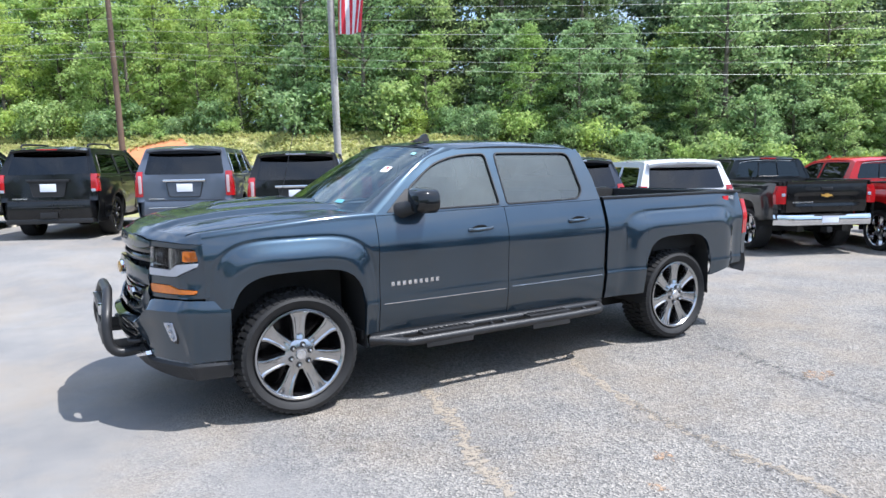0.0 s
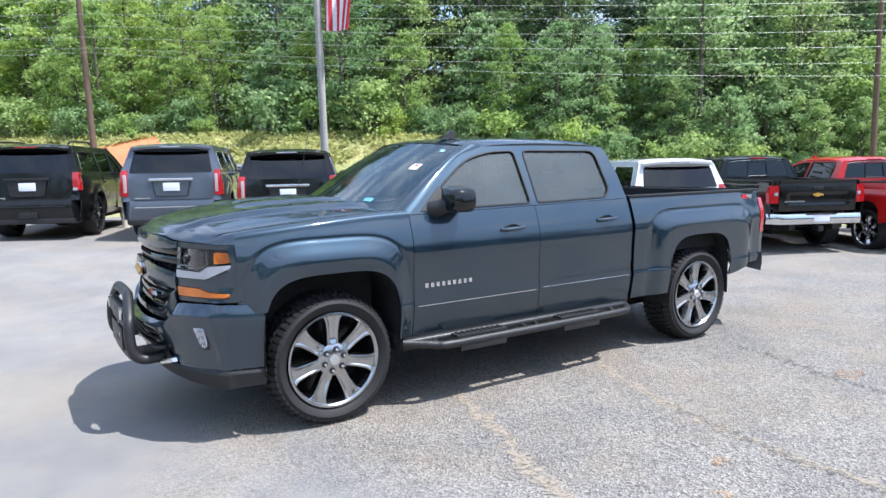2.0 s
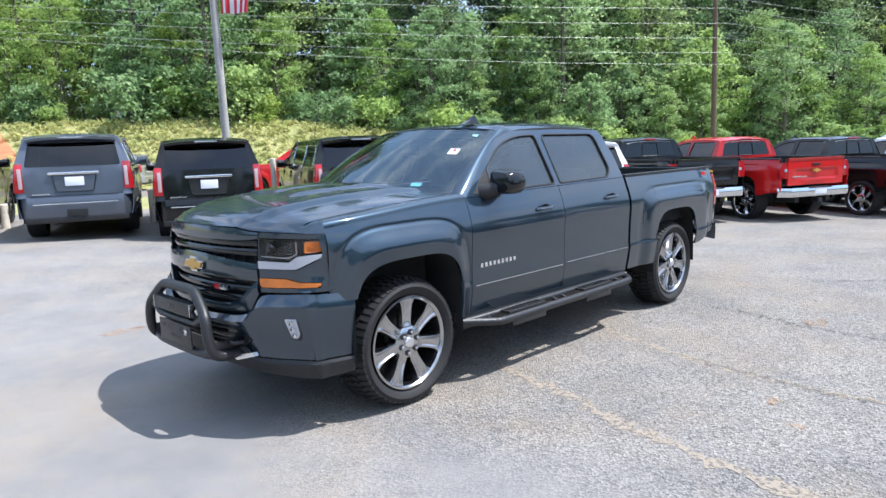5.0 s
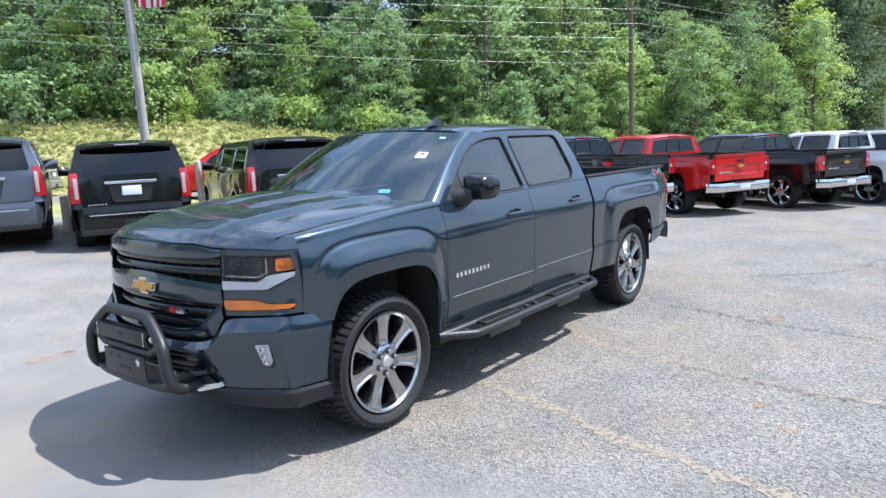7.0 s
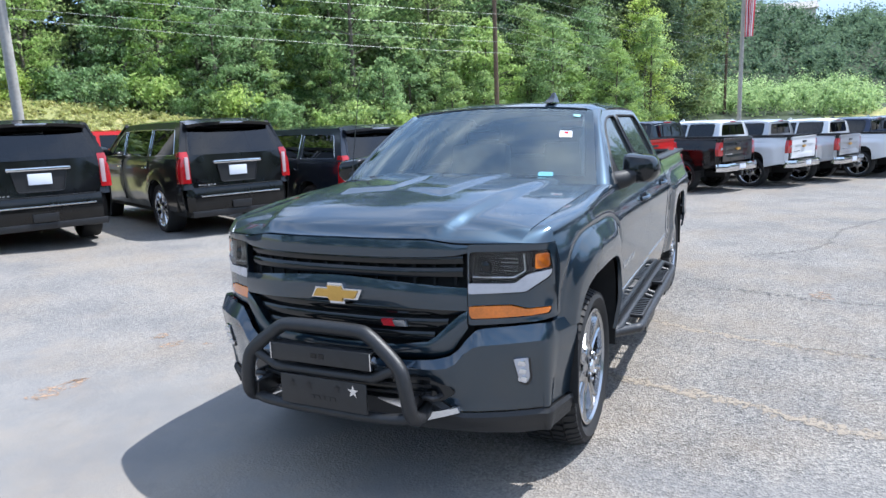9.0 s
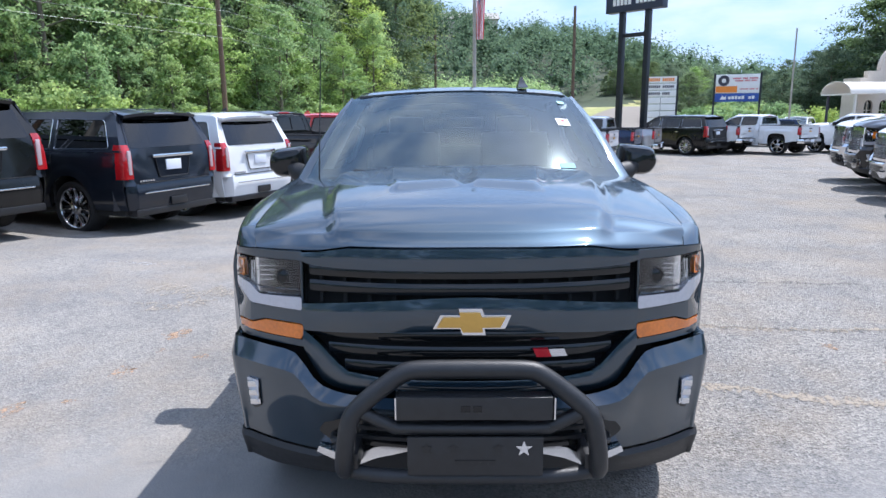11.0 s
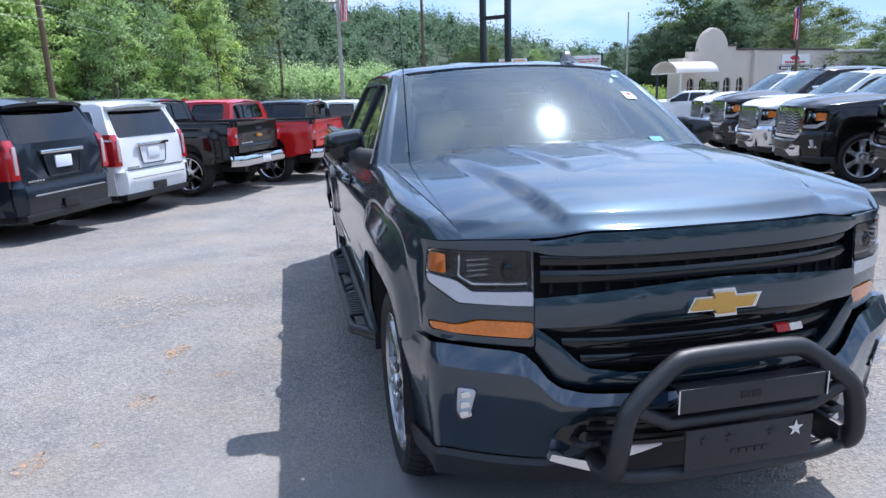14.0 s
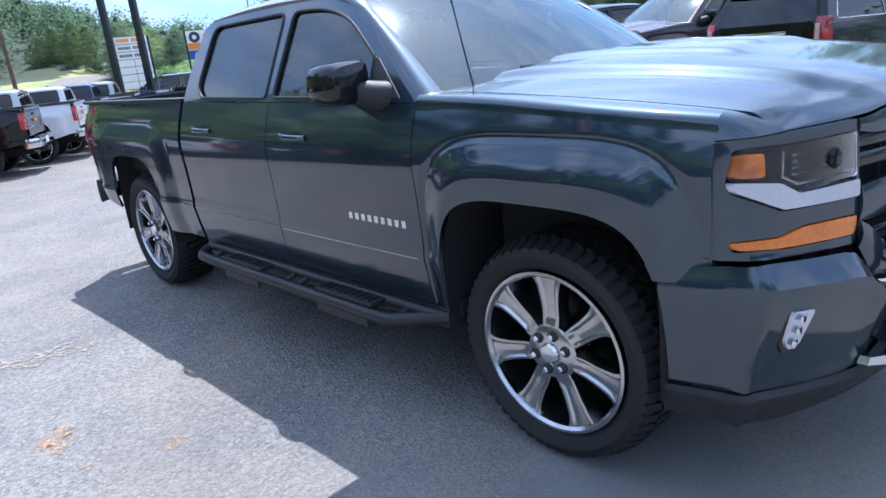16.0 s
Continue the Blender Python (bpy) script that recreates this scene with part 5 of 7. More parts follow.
def mesh_z(x, y):
    """The height of the ground sheet, whose cells are 1.5 m wide."""
    i, j = math.floor((x + 60) / 1.5), math.floor((y + 75) / 1.5)
    x0, y0 = -60 + 1.5 * i, -75 + 1.5 * j
    u, v = (x - x0) / 1.5, (y - y0) / 1.5
    low = lerp(ground_z(x0, y0), ground_z(x0 + 1.5, y0), u)
    return lerp(low, lerp(ground_z(x0, y0 + 1.5), ground_z(x0 + 1.5, y0 + 1.5), u), v)


def cover(x, y):
    """0 asphalt, 1 grass, 2 road, 3 red clay, 4 wood floor."""
    o = OFF.x * x + OFF.y * y
    if abs(x - 2.6) < 3.4 and abs(y - 36.6) < 2.0:
        return 3
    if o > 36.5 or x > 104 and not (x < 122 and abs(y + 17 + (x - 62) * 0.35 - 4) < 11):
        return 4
    if 21.5 < o < 28 and x < 90:
        return 2
    if o > 14.4 or x > 62 or y < -75 or x < -70:
        return 1
    if x > 41.5 and y > -26:
        return 1
    return 0


def lot():
    bm = bmesh.new()
    xs = [-600, -300, -150, -90] + [-60 + 1.5 * i for i in range(114)] + [114, 122, 135, 150, 170, 190, 210, 240, 300, 450, 700]
    ys = [-700, -400, -220, -140, -100, -85] + [-75 + 1.5 * i for i in range(87)] + [58, 66, 80, 110, 160, 230, 340, 700]
    vs = [[bm.verts.new((x, y, ground_z(x, y))) for y in ys] for x in xs]
    for i in range(len(xs) - 1):
        for j in range(len(ys) - 1):
            f = bm.faces.new((vs[i][j], vs[i + 1][j], vs[i + 1][j + 1], vs[i][j + 1]))
            f.material_index = cover((xs[i] + xs[i + 1]) / 2, (ys[j] + ys[j + 1]) / 2)
    return bm


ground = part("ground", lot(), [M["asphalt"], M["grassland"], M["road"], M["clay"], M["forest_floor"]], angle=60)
tagged(ground, "worn grey asphalt lot running out into grass and hills", "ground", kind="structure")


def ribbon(points, width, lift=0.004, wander=0.0, seed=0):
    """A thin uneven strip that lies on the ground."""
    rng = random.Random(seed)
    bm = bmesh.new()
    pts = smooth_line([(x, y, 0) for x, y in points], 14)
    prev = None
    for i, p in enumerate(pts):
        q = pts[min(i + 1, len(pts) - 1)] - pts[max(i - 1, 0)]
        side = Vector((-q.y, q.x, 0)).normalized()
        w = width * rng.uniform(0.25, 1.35) * 0.5
        c = p + side * rng.uniform(-wander, wander)
        z = mesh_z(c.x, c.y) + lift
        row = [bm.verts.new((*(c + side * k).xy, z)) for k in (w, -w * rng.uniform(0.6, 1.2))]
        if prev:
            bm.faces.new((prev[0], prev[1], row[1], row[0]))
        prev = row
    return bm


def splat(x, y, r, seed, lift=0.005, stretch=1.0):
    rng = random.Random(seed)
    bm = bmesh.new()
    n = 22
    z = mesh_z(x, y) + lift
    ring = [bm.verts.new((x + stretch * r * rng.uniform(0.35, 1.1) * math.cos(6.283 * i / n), y + r * rng.uniform(0.35, 1.1) * math.sin(6.283 * i / n), z)) for i in range(n)]
    bm.faces.new(ring)
    bmesh.ops.triangulate(bm, faces=bm.faces)
    return bm


CRACKS = [
    ([(2.42, -0.8), (2.21, -1.32), (2.02, -1.92), (1.93, -2.45), (1.9, -2.76), (1.9, -2.97), (1.9, -3.29), (1.8, -4.4)], 0.055, "crack"),
    ([(2.02, -1.92), (1.93, -2.45), (1.88, -2.76), (1.87, -3.29), (1.76, -4.4)], 0.05, "dark_crack"),
    ([(0.97, -0.83), (0.81, -1.48), (0.76, -1.72), (0.64, -2.06), (0.55, -2.39), (0.5, -2.63), (0.35, -3.6)], 0.08, "crack"),
    ([(3.71, -1.29), (3.65, -1.76), (3.51, -2.19), (3.48, -2.46), (3.42, -2.84), (3.3, -4.0)], 0.06, "dark_crack"),
    ([(5.6, -1.6), (6.6, -2.5), (8.5, -3.0), (11, -4.2)], 0.06, "dark_crack"),
    ([(-3.2, 2.2), (-2.2, 3.0), (-1.5, 3.6), (-0.4, 4.2), (0.6, 5.6)], 0.035, "line"),
    ([(3.2, 3.0), (2.95, 2.6), (3.0, 2.3), (2.85, 1.72)], 0.2, "sand"),
    ([(2.62, 2.9), (2.5, 2.58), (2.79, 2.28)], 0.16, "sand"),
    ([(4.29, 4.24), (4.19, 3.52), (4.1, 2.9)], 0.05, "line"),
]
for k, (pts, w, mat) in enumerate(CRACKS):
    ob = part("crack" if mat != "line" else "faded_line", ribbon(pts, w * 1.6, 0.002 + 0.0007 * k, 0.03 if mat != "sand" else 0.1, k), M[mat], ground, smooth=False)
for k, (x, y, r, st) in enumerate(((1.05, 2.36, 0.085, 0.8), (1.0, 2.27, 0.06, 1.2), (1.84, 2.24, 0.07, 1.0), (0.46, 2.69, 0.05, 1.6), (0.59, 2.39, 0.035, 1.0), (1.76, 2.24, 0.06, 1.0), (1.32, 1.87, 0.04, 1.2), (1.45, 2.21, 0.03, 1.0), (-0.59, 2.7, 0.09, 2.0), (0.6, 2.96, 0.05, 1.6), (1.52, -2.71, 0.05, 1.0), (1.2, -2.94, 0.04, 1.0), (3.7, -2.32, 0.08, 1.5))):
    part("orange_marking", splat(x, y, r * 1.65, k, 0.004, st), M["orange_mark"], ground, smooth=False)
# parking bay lines beside the row
for i in range(11):
    x, y = rail(8.3, -7.2 + i * 2.62)
    h = math.radians(64 - 0.6 * i)
    z = ground_z(x, y) + 0.004
    bm = bmesh.new()
    dv, sd = Vector((math.cos(h), math.sin(h))) * 5.2, Vector((-math.sin(h), math.cos(h))) * 0.05
    c = Vector((x, y))
    corners = [c + sd, c - sd, c - sd + dv, c + sd + dv]
    bm.faces.new([bm.verts.new((*q, mesh_z(*q) + 0.008)) for q in corners])
    part("bay_line", bm, M["line"], ground, smooth=False)


# ---- poles, flags, signs ----
def round_pole(name, x, y, z1, r0, r1, mat, label, lean=(0, 0), category="pole", z0=None):
    z0 = ground_z(x, y) - 0.1 if z0 is None else z0
    top = empty(name, Matrix.Translation((x, y, z0)), label, category)
    part("shaft", tube([(0, 0, 0), (lean[0] * 0.5, lean[1] * 0.5, (z1 - z0) / 2), (lean[0], lean[1], z1 - z0)], [r0, (r0 + r1) / 2, r1], 14), mat, top)
    return top


def flag(top, z, heading, drop=1.7, width=0.55, seed=1):
    """A slack flag in folds beside its pole: stripes below a blue field, z: the upper edge over the pole's foot."""
    d = Vector((math.cos(heading), math.sin(heading), 0))
    n = Vector((-d.y, d.x, 0))
    stripes = 9
    for k in range(stripes):
        def at(u, v):
            w = lerp(k / stripes, (k + 1) / stripes, v)
            fold_ = 0.07 * math.sin(9 * w + 2.2 * u + seed) + 0.03 * math.sin(17 * w + seed)
            p = d * (0.1 + width * w * (1 - 0.25 * u)) + n * fold_ + Vector((0, 0, z - drop * u - 0.5 * w * (1 - u)))
            return tuple(p)
        part("stripe", grid(at, 16, 3), M["flag_red"] if k % 2 == 0 else M["flag_white"], top, angle=180)

    def field(u, v):
        fold_ = 0.07 * math.sin(9 * 0.5 * v + 2.2 * u * 0.4 + seed) + 0.012
        p = d * (0.1 + width * 0.5 * v * (1 - 0.25 * u * 0.4)) + n * fold_ + Vector((0, 0, z - drop * 0.4 * u - 0.25 * v * (1 - u)))
        return tuple(p)
    part("blue_field", grid(field, 8, 6), M["flag_blue"], top, angle=180)


fp = round_pole("flagpole", 5.28, 11.5, 9.5, 0.1, 0.085, M["pole"], "grey weathered flagpole with a slack striped flag", (-0.12, 0.02), "flagpole")
flag(fp, 7.0, math.radians(-50), 2.0, 0.9, 1)
fp2 = round_pole("flagpole", 26.7, -0.9, 12.0, 0.09, 0.06, M["pole"], "tall grey flagpole with a slack striped flag", (0.0, 0.0), "flagpole")
flag(fp2, 7.6, math.radians(-100), 2.4, 0.36, 3)
fp3 = round_pole("flagpole", 40.6, -34.4, 8.2, 0.1, 0.08, M["wood"], "brown pole with a lamp arm and slack flag", (0.0, 0.0), "flagpole")
flag(fp3, 7.6, math.radians(100), 2.4, 0.5, 5)
part("lamp_arm", box(-0.1, 0.3, -1.0, 0.3, 8.45, 8.6, 0.03), M["steel"], fp3)

round_pole("lamp_pole", 44.5, -23.2, 7.0, 0.07, 0.05, M["pole"], "thin grey lamp pole beyond the lane", (0, 0))
POLES = [(2.45, 36.8, 15.5, (-0.3, 0.0)), (39.2, 14.1, 13.5, (0.1, 0.1)), (61.5, -11.2, 11.0, (0, 0)), (-34.0, 60.0, 15.5, (0, 0)), (78.0, 2.0, 11.0, (0, 0))]
for x, y, z1, lean in POLES:
    p = round_pole("utility_pole", x, y, z1, 0.17, 0.12, M["wood"], "brown wooden utility pole at the edge of the wood", lean, "utility pole")
    if x < 45:
        for k in range(14):
            zz = 1.2 + k * 0.55
            part("step_bolt", tube([(lean[0] * zz / 15 - 0.24, 0, zz), (lean[0] * zz / 15 + 0.24, 0, zz)], 0.018, 6), M["steel"], p)
    if x < 45:
        part("cross_arm", box(-0.06, 0.06, -1.1, 1.1, z1 - ground_z(x, y) - 0.9, z1 - ground_z(x, y) - 0.78), M["wood"], p)


def cable(a, b, sag, r=0.0085):
    a, b = Vector(a), Vector(b)
    return tube([a.lerp(b, t) - Vector((0, 0, sag * 4 * t * (1 - t))) for t in (i / 24 for i in range(25))], r, 5)


for k, (za, zb, o) in enumerate(((11.4, 10.9, 0.0), (10.7, 10.1, 0.4), (10.0, 9.45, 0.2), (9.4, 8.6, 0.5), (8.8, 7.7, 0.0), (8.25, 6.85, 0.25), (8.0, 6.15, 0.1))):
    a, b, c, e = POLES[0], POLES[1], POLES[4], POLES[3]
    for p, q, z0, z1 in ((e, a, za + 0.6, za), (a, b, za, zb), (b, c, zb, zb - 0.8)):
        tagged(part("cable", cable((p[0] + o, p[1] - 0.5, z0), (q[0] + o, q[1] - 0.5, z1), 0.22 + 0.03 * k), M["wire"]), "pale overhead cable strung between utility poles", "cable", "overhead cables")

# dealership sign on two steel posts
ds = empty("dealer_sign", Matrix.Translation((27.3, -7.85, -0.5)) @ Matrix.Rotation(math.radians(42), 4, "Z") @ Matrix.Scale(1.035, 4), "tall dark sign with white lettered panel on steel posts", "sign")
for s in (-1, 1):
    part("post", box(s * 0.62 - 0.11, s * 0.62 + 0.11, -0.11, 0.11, 0, 7.2, 0.01), M["steel"], ds)
part("cross_bar", box(-0.52, 0.52, -0.08, 0.08, 5.12, 5.28, 0.01), M["steel"], ds)
part("name_panel", box(-1.35, 1.35, -0.2, 0.2, 6.15, 7.0, 0.02), M["sign_navy"], ds)
part("logo_panel", box(-1.3, 1.3, -0.2, 0.2, 7.02, 9.0, 0.02), M["white_paint"], ds)
for y0, y1 in ((0.2, 0.22), (-0.22, -0.2)):
    for i in range(11):
        if i != 5:
            part("letter_bar", box(-1.0 + i * 0.185, -0.87 + i * 0.185, y0, y1, 6.42, 6.68, 0), M["white_paint"], ds, smooth=False)
    for i in range(3):
        part("logo_shape", box(-0.95 + i * 0.65, -0.42 + i * 0.65, y0, y1, 7.3, 7.85, 0), M["sign_dark"], ds, smooth=False)

# shopping-centre sign with rows of panels
ts = empty("tenant_sign", Matrix.Translation((42.2, -13.6, -0.5)) @ Matrix.Rotation(math.radians(-105), 4, "Z") @ Matrix.Scale(1.05, 4), "white panelled roadside sign with an orange lettered header", "sign")
for s in (-1, 1):
    part("post", box(s * 0.95 - 0.07, s * 0.95 + 0.07, -0.07, 0.07, 0, 4.1), M["steel"], ts)
header = part("header", box(-0.9, 0.9, -0.1, 0.1, 3.72, 4.1), M["white_paint"], ts)
for i in range(13):
    if i != 6:
        part("letter_bar", box(-0.78 + i * 0.12, -0.69 + i * 0.12, -0.112, -0.1, 3.81, 4.01, 0), M["sign_orange"], header, smooth=False)
for r in range(6):
    z1 = 3.68 - r * 0.42
    row = part("panel", box(-0.9, 0.9, -0.08, 0.08, z1 - 0.38, z1, 0.01), M["white_paint"], ts)
    for i in range((13, 11, 0, 0, 0, 0)[r]):
        if i != 6:
            part("letter_bar", box(-0.72 + i * 0.115, -0.64 + i * 0.115, -0.09, -0.08, z1 - 0.27, z1 - 0.11, 0), M["sign_dark"], row, smooth=False)
    if r > 1:
        part("panel_joint", box(-0.012, 0.012, -0.088, -0.078, z1 - 0.37, z1 - 0.01, 0), M["steel"], row, smooth=False)

# tyre shop billboard
bb = empty("billboard", Matrix.Translation((41.6, -18.3, -0.5)) @ Matrix.Rotation(math.radians(-113), 4, "Z"), "billboard with white, orange and blue panels on two posts", "billboard")
for s in (-1, 1):
    part("post", box(s * 1.37 - 0.06, s * 1.37 + 0.06, -0.07, 0.07, 0, 4.5), M["steel"], bb)
part("upper_panel", box(-1.3, 1.3, -0.1, 0.1, 3.2, 4.38, 0.01), M["white_paint"], bb)
part("lower_panel", box(-1.3, 1.3, -0.1, 0.1, 2.66, 3.18, 0.01), M["sign_blue"], bb)
part("orange_band", box(-1.28, 0.0, -0.115, -0.1, 3.24, 3.64), M["sign_orange"], bb)
part("tyre_picture", lathe([(0.14, -0.115), (0.3, -0.13), (0.34, -0.11)], 24), M["sign_dark"], bb).location = (-0.82, 0, 3.99)
for z0, x0, n, mat, h in ((2.82, -0.5, 8, "white_paint", 0.2), (4.08, -0.28, 15, "flag_red", 0.09), (3.93, -0.15, 13, "flag_red", 0.09), (3.42, 0.15, 11, "flag_red", 0.06)):
    pitch = 0.2 if n == 8 else 0.098
    for i in range(n):
        if i not in (5, 9):
            part("letter_bar", box(x0 + i * pitch, x0 + 0.76 * pitch + i * pitch, -0.116, -0.1, z0, z0 + h * (1 if i % 3 else 0.85), 0), M[mat], bb, smooth=False)
part("mark", sheet([(-1.0, 2.8), (-0.86, 3.06), (-0.72, 2.95), (-0.64, 3.04), (-0.62, 2.8)], [], lambda a, b: (a, -0.102, b), thick=lambda a, b: (a, -0.116, b)), M["white_paint"], bb, "plain white shape")

# pale post behind the row and low guard posts
for x, y, h, r in ((5.6, 10.0, 1.6, 0.065), (3.15, 11.1, 1.03, 0.085), (0.6, 12.6, 0.85, 0.085), (-2.2, 14.6, 0.85, 0.085), (8.3, 8.2, 0.85, 0.085)):
    b = part("guard_post", tube([(x, y, -0.1), (x, y, h - 0.02), (x, y, h)], [r, r, r * 0.8], 12), M["post"])
    tagged(b, "pale painted guard post at the edge of the grass", "post", "guard posts")

# ---- stucco building ----
bl = empty("stucco_building", Matrix.Translation((47.2, -33.2, -0.55)) @ Matrix.Rotation(math.radians(11), 4, "Z"), "cream stucco shop building with an arched gable and canopy", "building")
GC = 1.28
arc = [(GC + 1.52 * math.cos(a), 5.02 + 1.52 * math.sin(a)) for a in (math.pi * i / 16 for i in range(17))]
gable = [(4.4, 0), (4.4, 4.35), (3.8, 4.35), (3.8, 4.82), (GC + 1.52, 4.82)] + arc + [(GC - 1.52, 5.22), (-1.1, 5.22), (-1.1, 4.93), (-12.5, 4.9), (-12.5, 0)]
ARCHES = [(3.5, 0.36), (2.25, 0.36), (-0.35, 0.4), (-1.75, 0.4), (-5.6, 0.75)]


def arch_hole(y0, w):
    return [(y0 - w, 1.15), (y0 + w, 1.15), (y0 + w, 2.3)] + [(y0 + w * math.cos(a), 2.3 + 0.5 * math.sin(a) ** 0.8) for a in (math.pi * i / 8 for i in range(1, 8))] + [(y0 - w, 2.3)]


holes = [arch_hole(*q) for q in ARCHES]
doorway = [(0.45, 0.02), (1.35, 0.02), (1.35, 2.5), (0.45, 2.5)]
part("wall", sheet(gable, holes + [doorway], lambda a, b: (0, a, b), thick=lambda a, b: (0.4, a, b)), M["stucco"], bl, smooth=False)
part("door", box(0.2, 0.26, 0.45, 1.35, 0.02, 2.5), M["gloss"], bl)
part("gable_cap", tube([(0.2, y, z) for y, z in arc], 0.13, 8), M["stucco"], bl)
part("cap_tiles", tube([(0.32, y, z + 0.06) for y, z in arc[9:15]], 0.17, 8), M["roofing"], bl, "brown tiles on the gable's cap")
part("step_cap", box(-0.1, 0.5, -1.15, GC - 1.52, 5.22, 5.34, 0.03), M["roofing"], bl)
part("parapet_cap", box(-0.1, 0.5, -12.55, -1.1, 4.92, 5.06, 0.03), M["roofing"], bl)
part("side_wall", box(0.4, 1.6, 4.0, 4.4, 0, 4.35), M["stucco"], bl)
part("roof", box(0.4, 1.6, -12.5, 4.0, 4.0, 4.25), M["roofing"], bl)
part("buttress", box(-0.35, 0, -3.2, -2.9, 0, 4.9, 0.02), M["stucco"], bl)
for hole, (y0, half) in zip(holes, ARCHES):
    w = part("window", sheet(hole, [], lambda a, b: (0.16, a, b)), M["gloss"], bl)
    part("mullion", box(0.12, 0.165, y0 - 0.03, y0 + 0.03, 1.15, 2.75), M["stucco"], w)
    part("transom", box(0.12, 0.165, y0 - half, y0 + half, 2.05, 2.1), M["stucco"], w)
sg = part("wall_sign", box(-0.06, -0.01, -9.6, -6.3, 3.75, 4.6), M["white_paint"], bl)
for i in range(9):
    part("letter_bar", box(-0.075, -0.06, -9.0 + i * 0.27, -8.8 + i * 0.27, 3.85, 4.02, 0), M["flag_red"], sg, smooth=False)
part("sign_logo", sheet([(-8.4, 4.1), (-7.5, 4.1), (-7.2, 4.3), (-7.7, 4.52), (-8.2, 4.4)], [], lambda a, b: (-0.062, a, b), thick=lambda a, b: (-0.075, a, b)), M["flag_red"], sg, smooth=False)
band = part("name_band", box(-0.06, -0.01, -9.9, -6.1, 3.33, 3.62), M["sign_dark"], bl)
for i in range(14):
    if i != 8:
        part("letter_bar", box(-0.075, -0.06, -9.7 + i * 0.25, -9.52 + i * 0.25, 3.39, 3.55, 0), M["white_paint"], band, smooth=False)
aw = part("canopy", fold(grid(lambda u, v: (-1.35 - 1.35 * math.cos(math.pi * v), lerp(3.3, 7.4, u), 3.18 + 0.82 * math.sin(math.pi * v)), 4, 16), 0.05), M["awning"], bl, "pale barrel canopy on posts")
part("canopy_beam", box(-2.72, 0.0, 7.32, 7.4, 3.1, 3.2), M["awning"], aw)
for x in (-2.6, -0.1):
    part("canopy_post", tube([(x, 6.9, 0), (x, 6.9, 3.2)], 0.09, 10), M["awning"] if x < -1 else M["sign_dark"], aw)
# lower wing that runs on beside it
wg = empty("shop_wing", Matrix.Translation((49.75, -46.3, -0.55)) @ Matrix.Rotation(math.radians(11), 4, "Z"), "low pale shop wing with shaded window bays", "building")
wall = [(0.8, 0), (0.8, 4.75), (-26, 4.75), (-26, 0)]
BAYS = (-3.4, -7.9, -13.0, -18.5)
bays = [[(y0 - 1.9, 0.2), (y0 + 1.9, 0.2), (y0 + 1.9, 3.1), (y0 - 1.9, 3.1)] for y0 in BAYS]
part("wall", sheet(wall, bays, lambda a, b: (0, a, b), thick=lambda a, b: (0.4, a, b)), M["stucco"], wg, smooth=False)
part("roof", box(-0.3, 12, -26, 0.75, 4.75, 4.98, 0.03), M["awning"], wg)
for y0 in BAYS:
    w = part("bay_door", box(0.3, 0.36, y0 - 1.9, y0 + 1.9, 0.2, 3.1), M["gloss"], wg)
    part("shutter_box", box(-0.12, -0.02, y0 - 2.0, y0 + 2.0, 2.95, 3.3, 0.02), M["sign_dark"], w)
    for i in range(5):
        part("letter_bar", box(-0.03, -0.005, y0 - 0.7 + i * 0.3, y0 - 0.5 + i * 0.3, 3.75, 4.1, 0), M["pole"], w, smooth=False)
# house on the far hill
hh = empty("hill_house", Matrix.Translation((205, -2, ground_z(205, -2) + 1)) @ Matrix.Rotation(math.radians(95), 4, "Z"), "pale long house on the wooded hillside far off", "house")
part("wall", box(-11, 11, -4, 4, 0, 4), M["stucco"], hh)
bm = sheet([(-4.6, 4), (4.6, 4), (0, 6.2)], [], lambda a, b: (-11.6, a, b), thick=lambda a, b: (11.6, a, b))
part("roof", bm, M["pole"], hh, smooth=False)
# road up the far hill
def hill_road(u, side):
    x, y = lerp(48, 122, u), lerp(-10.5, -38, u) + 1.5 * math.sin(u * 6)
    return (x, y + side, ground_z(x, y) + 0.18)


fr = part("hill_road", grid(lambda u, v: hill_road(u, lerp(-3.6, 3.6, v)), 60, 4), M["road"])
tagged(fr, "pale road climbing the far hillside", "road", kind="structure")


# ---- sport utility vehicles ----
# Own axes: the rear bumper stands at x = 0 and the nose points to -x.
SUV_FLANK = [(0.42, 0.95), (0.55, 0.985), (0.7, 1.0), (0.9, 1.008), (1.1, 1.003), (1.2, 0.987), (1.27, 0.965)]


def suv_side(x, z, length, axles):
    y = steps(z, SUV_FLANK)
    y -= 0.07 * soft(x, -length + 0.9, -length) + 0.05 * soft(x, -0.45, 0.0)
    for cx in axles:
        y += 0.02 * (1 - soft(math.hypot(x - cx, z - 0.5), 0.5, 0.6))
    return y


def suv_upper(z):
    return steps(z, [(1.25, 0.972), (1.36, 0.938), (1.6, 0.86), (1.8, 0.79), (1.9, 0.74)])


def rear_x(z):
    return steps(z, [(0.4, -0.02), (0.78, -0.05), (0.8, -0.075), (1.2, -0.085), (1.3, -0.115), (1.75, -0.33), (1.9, -0.4)])


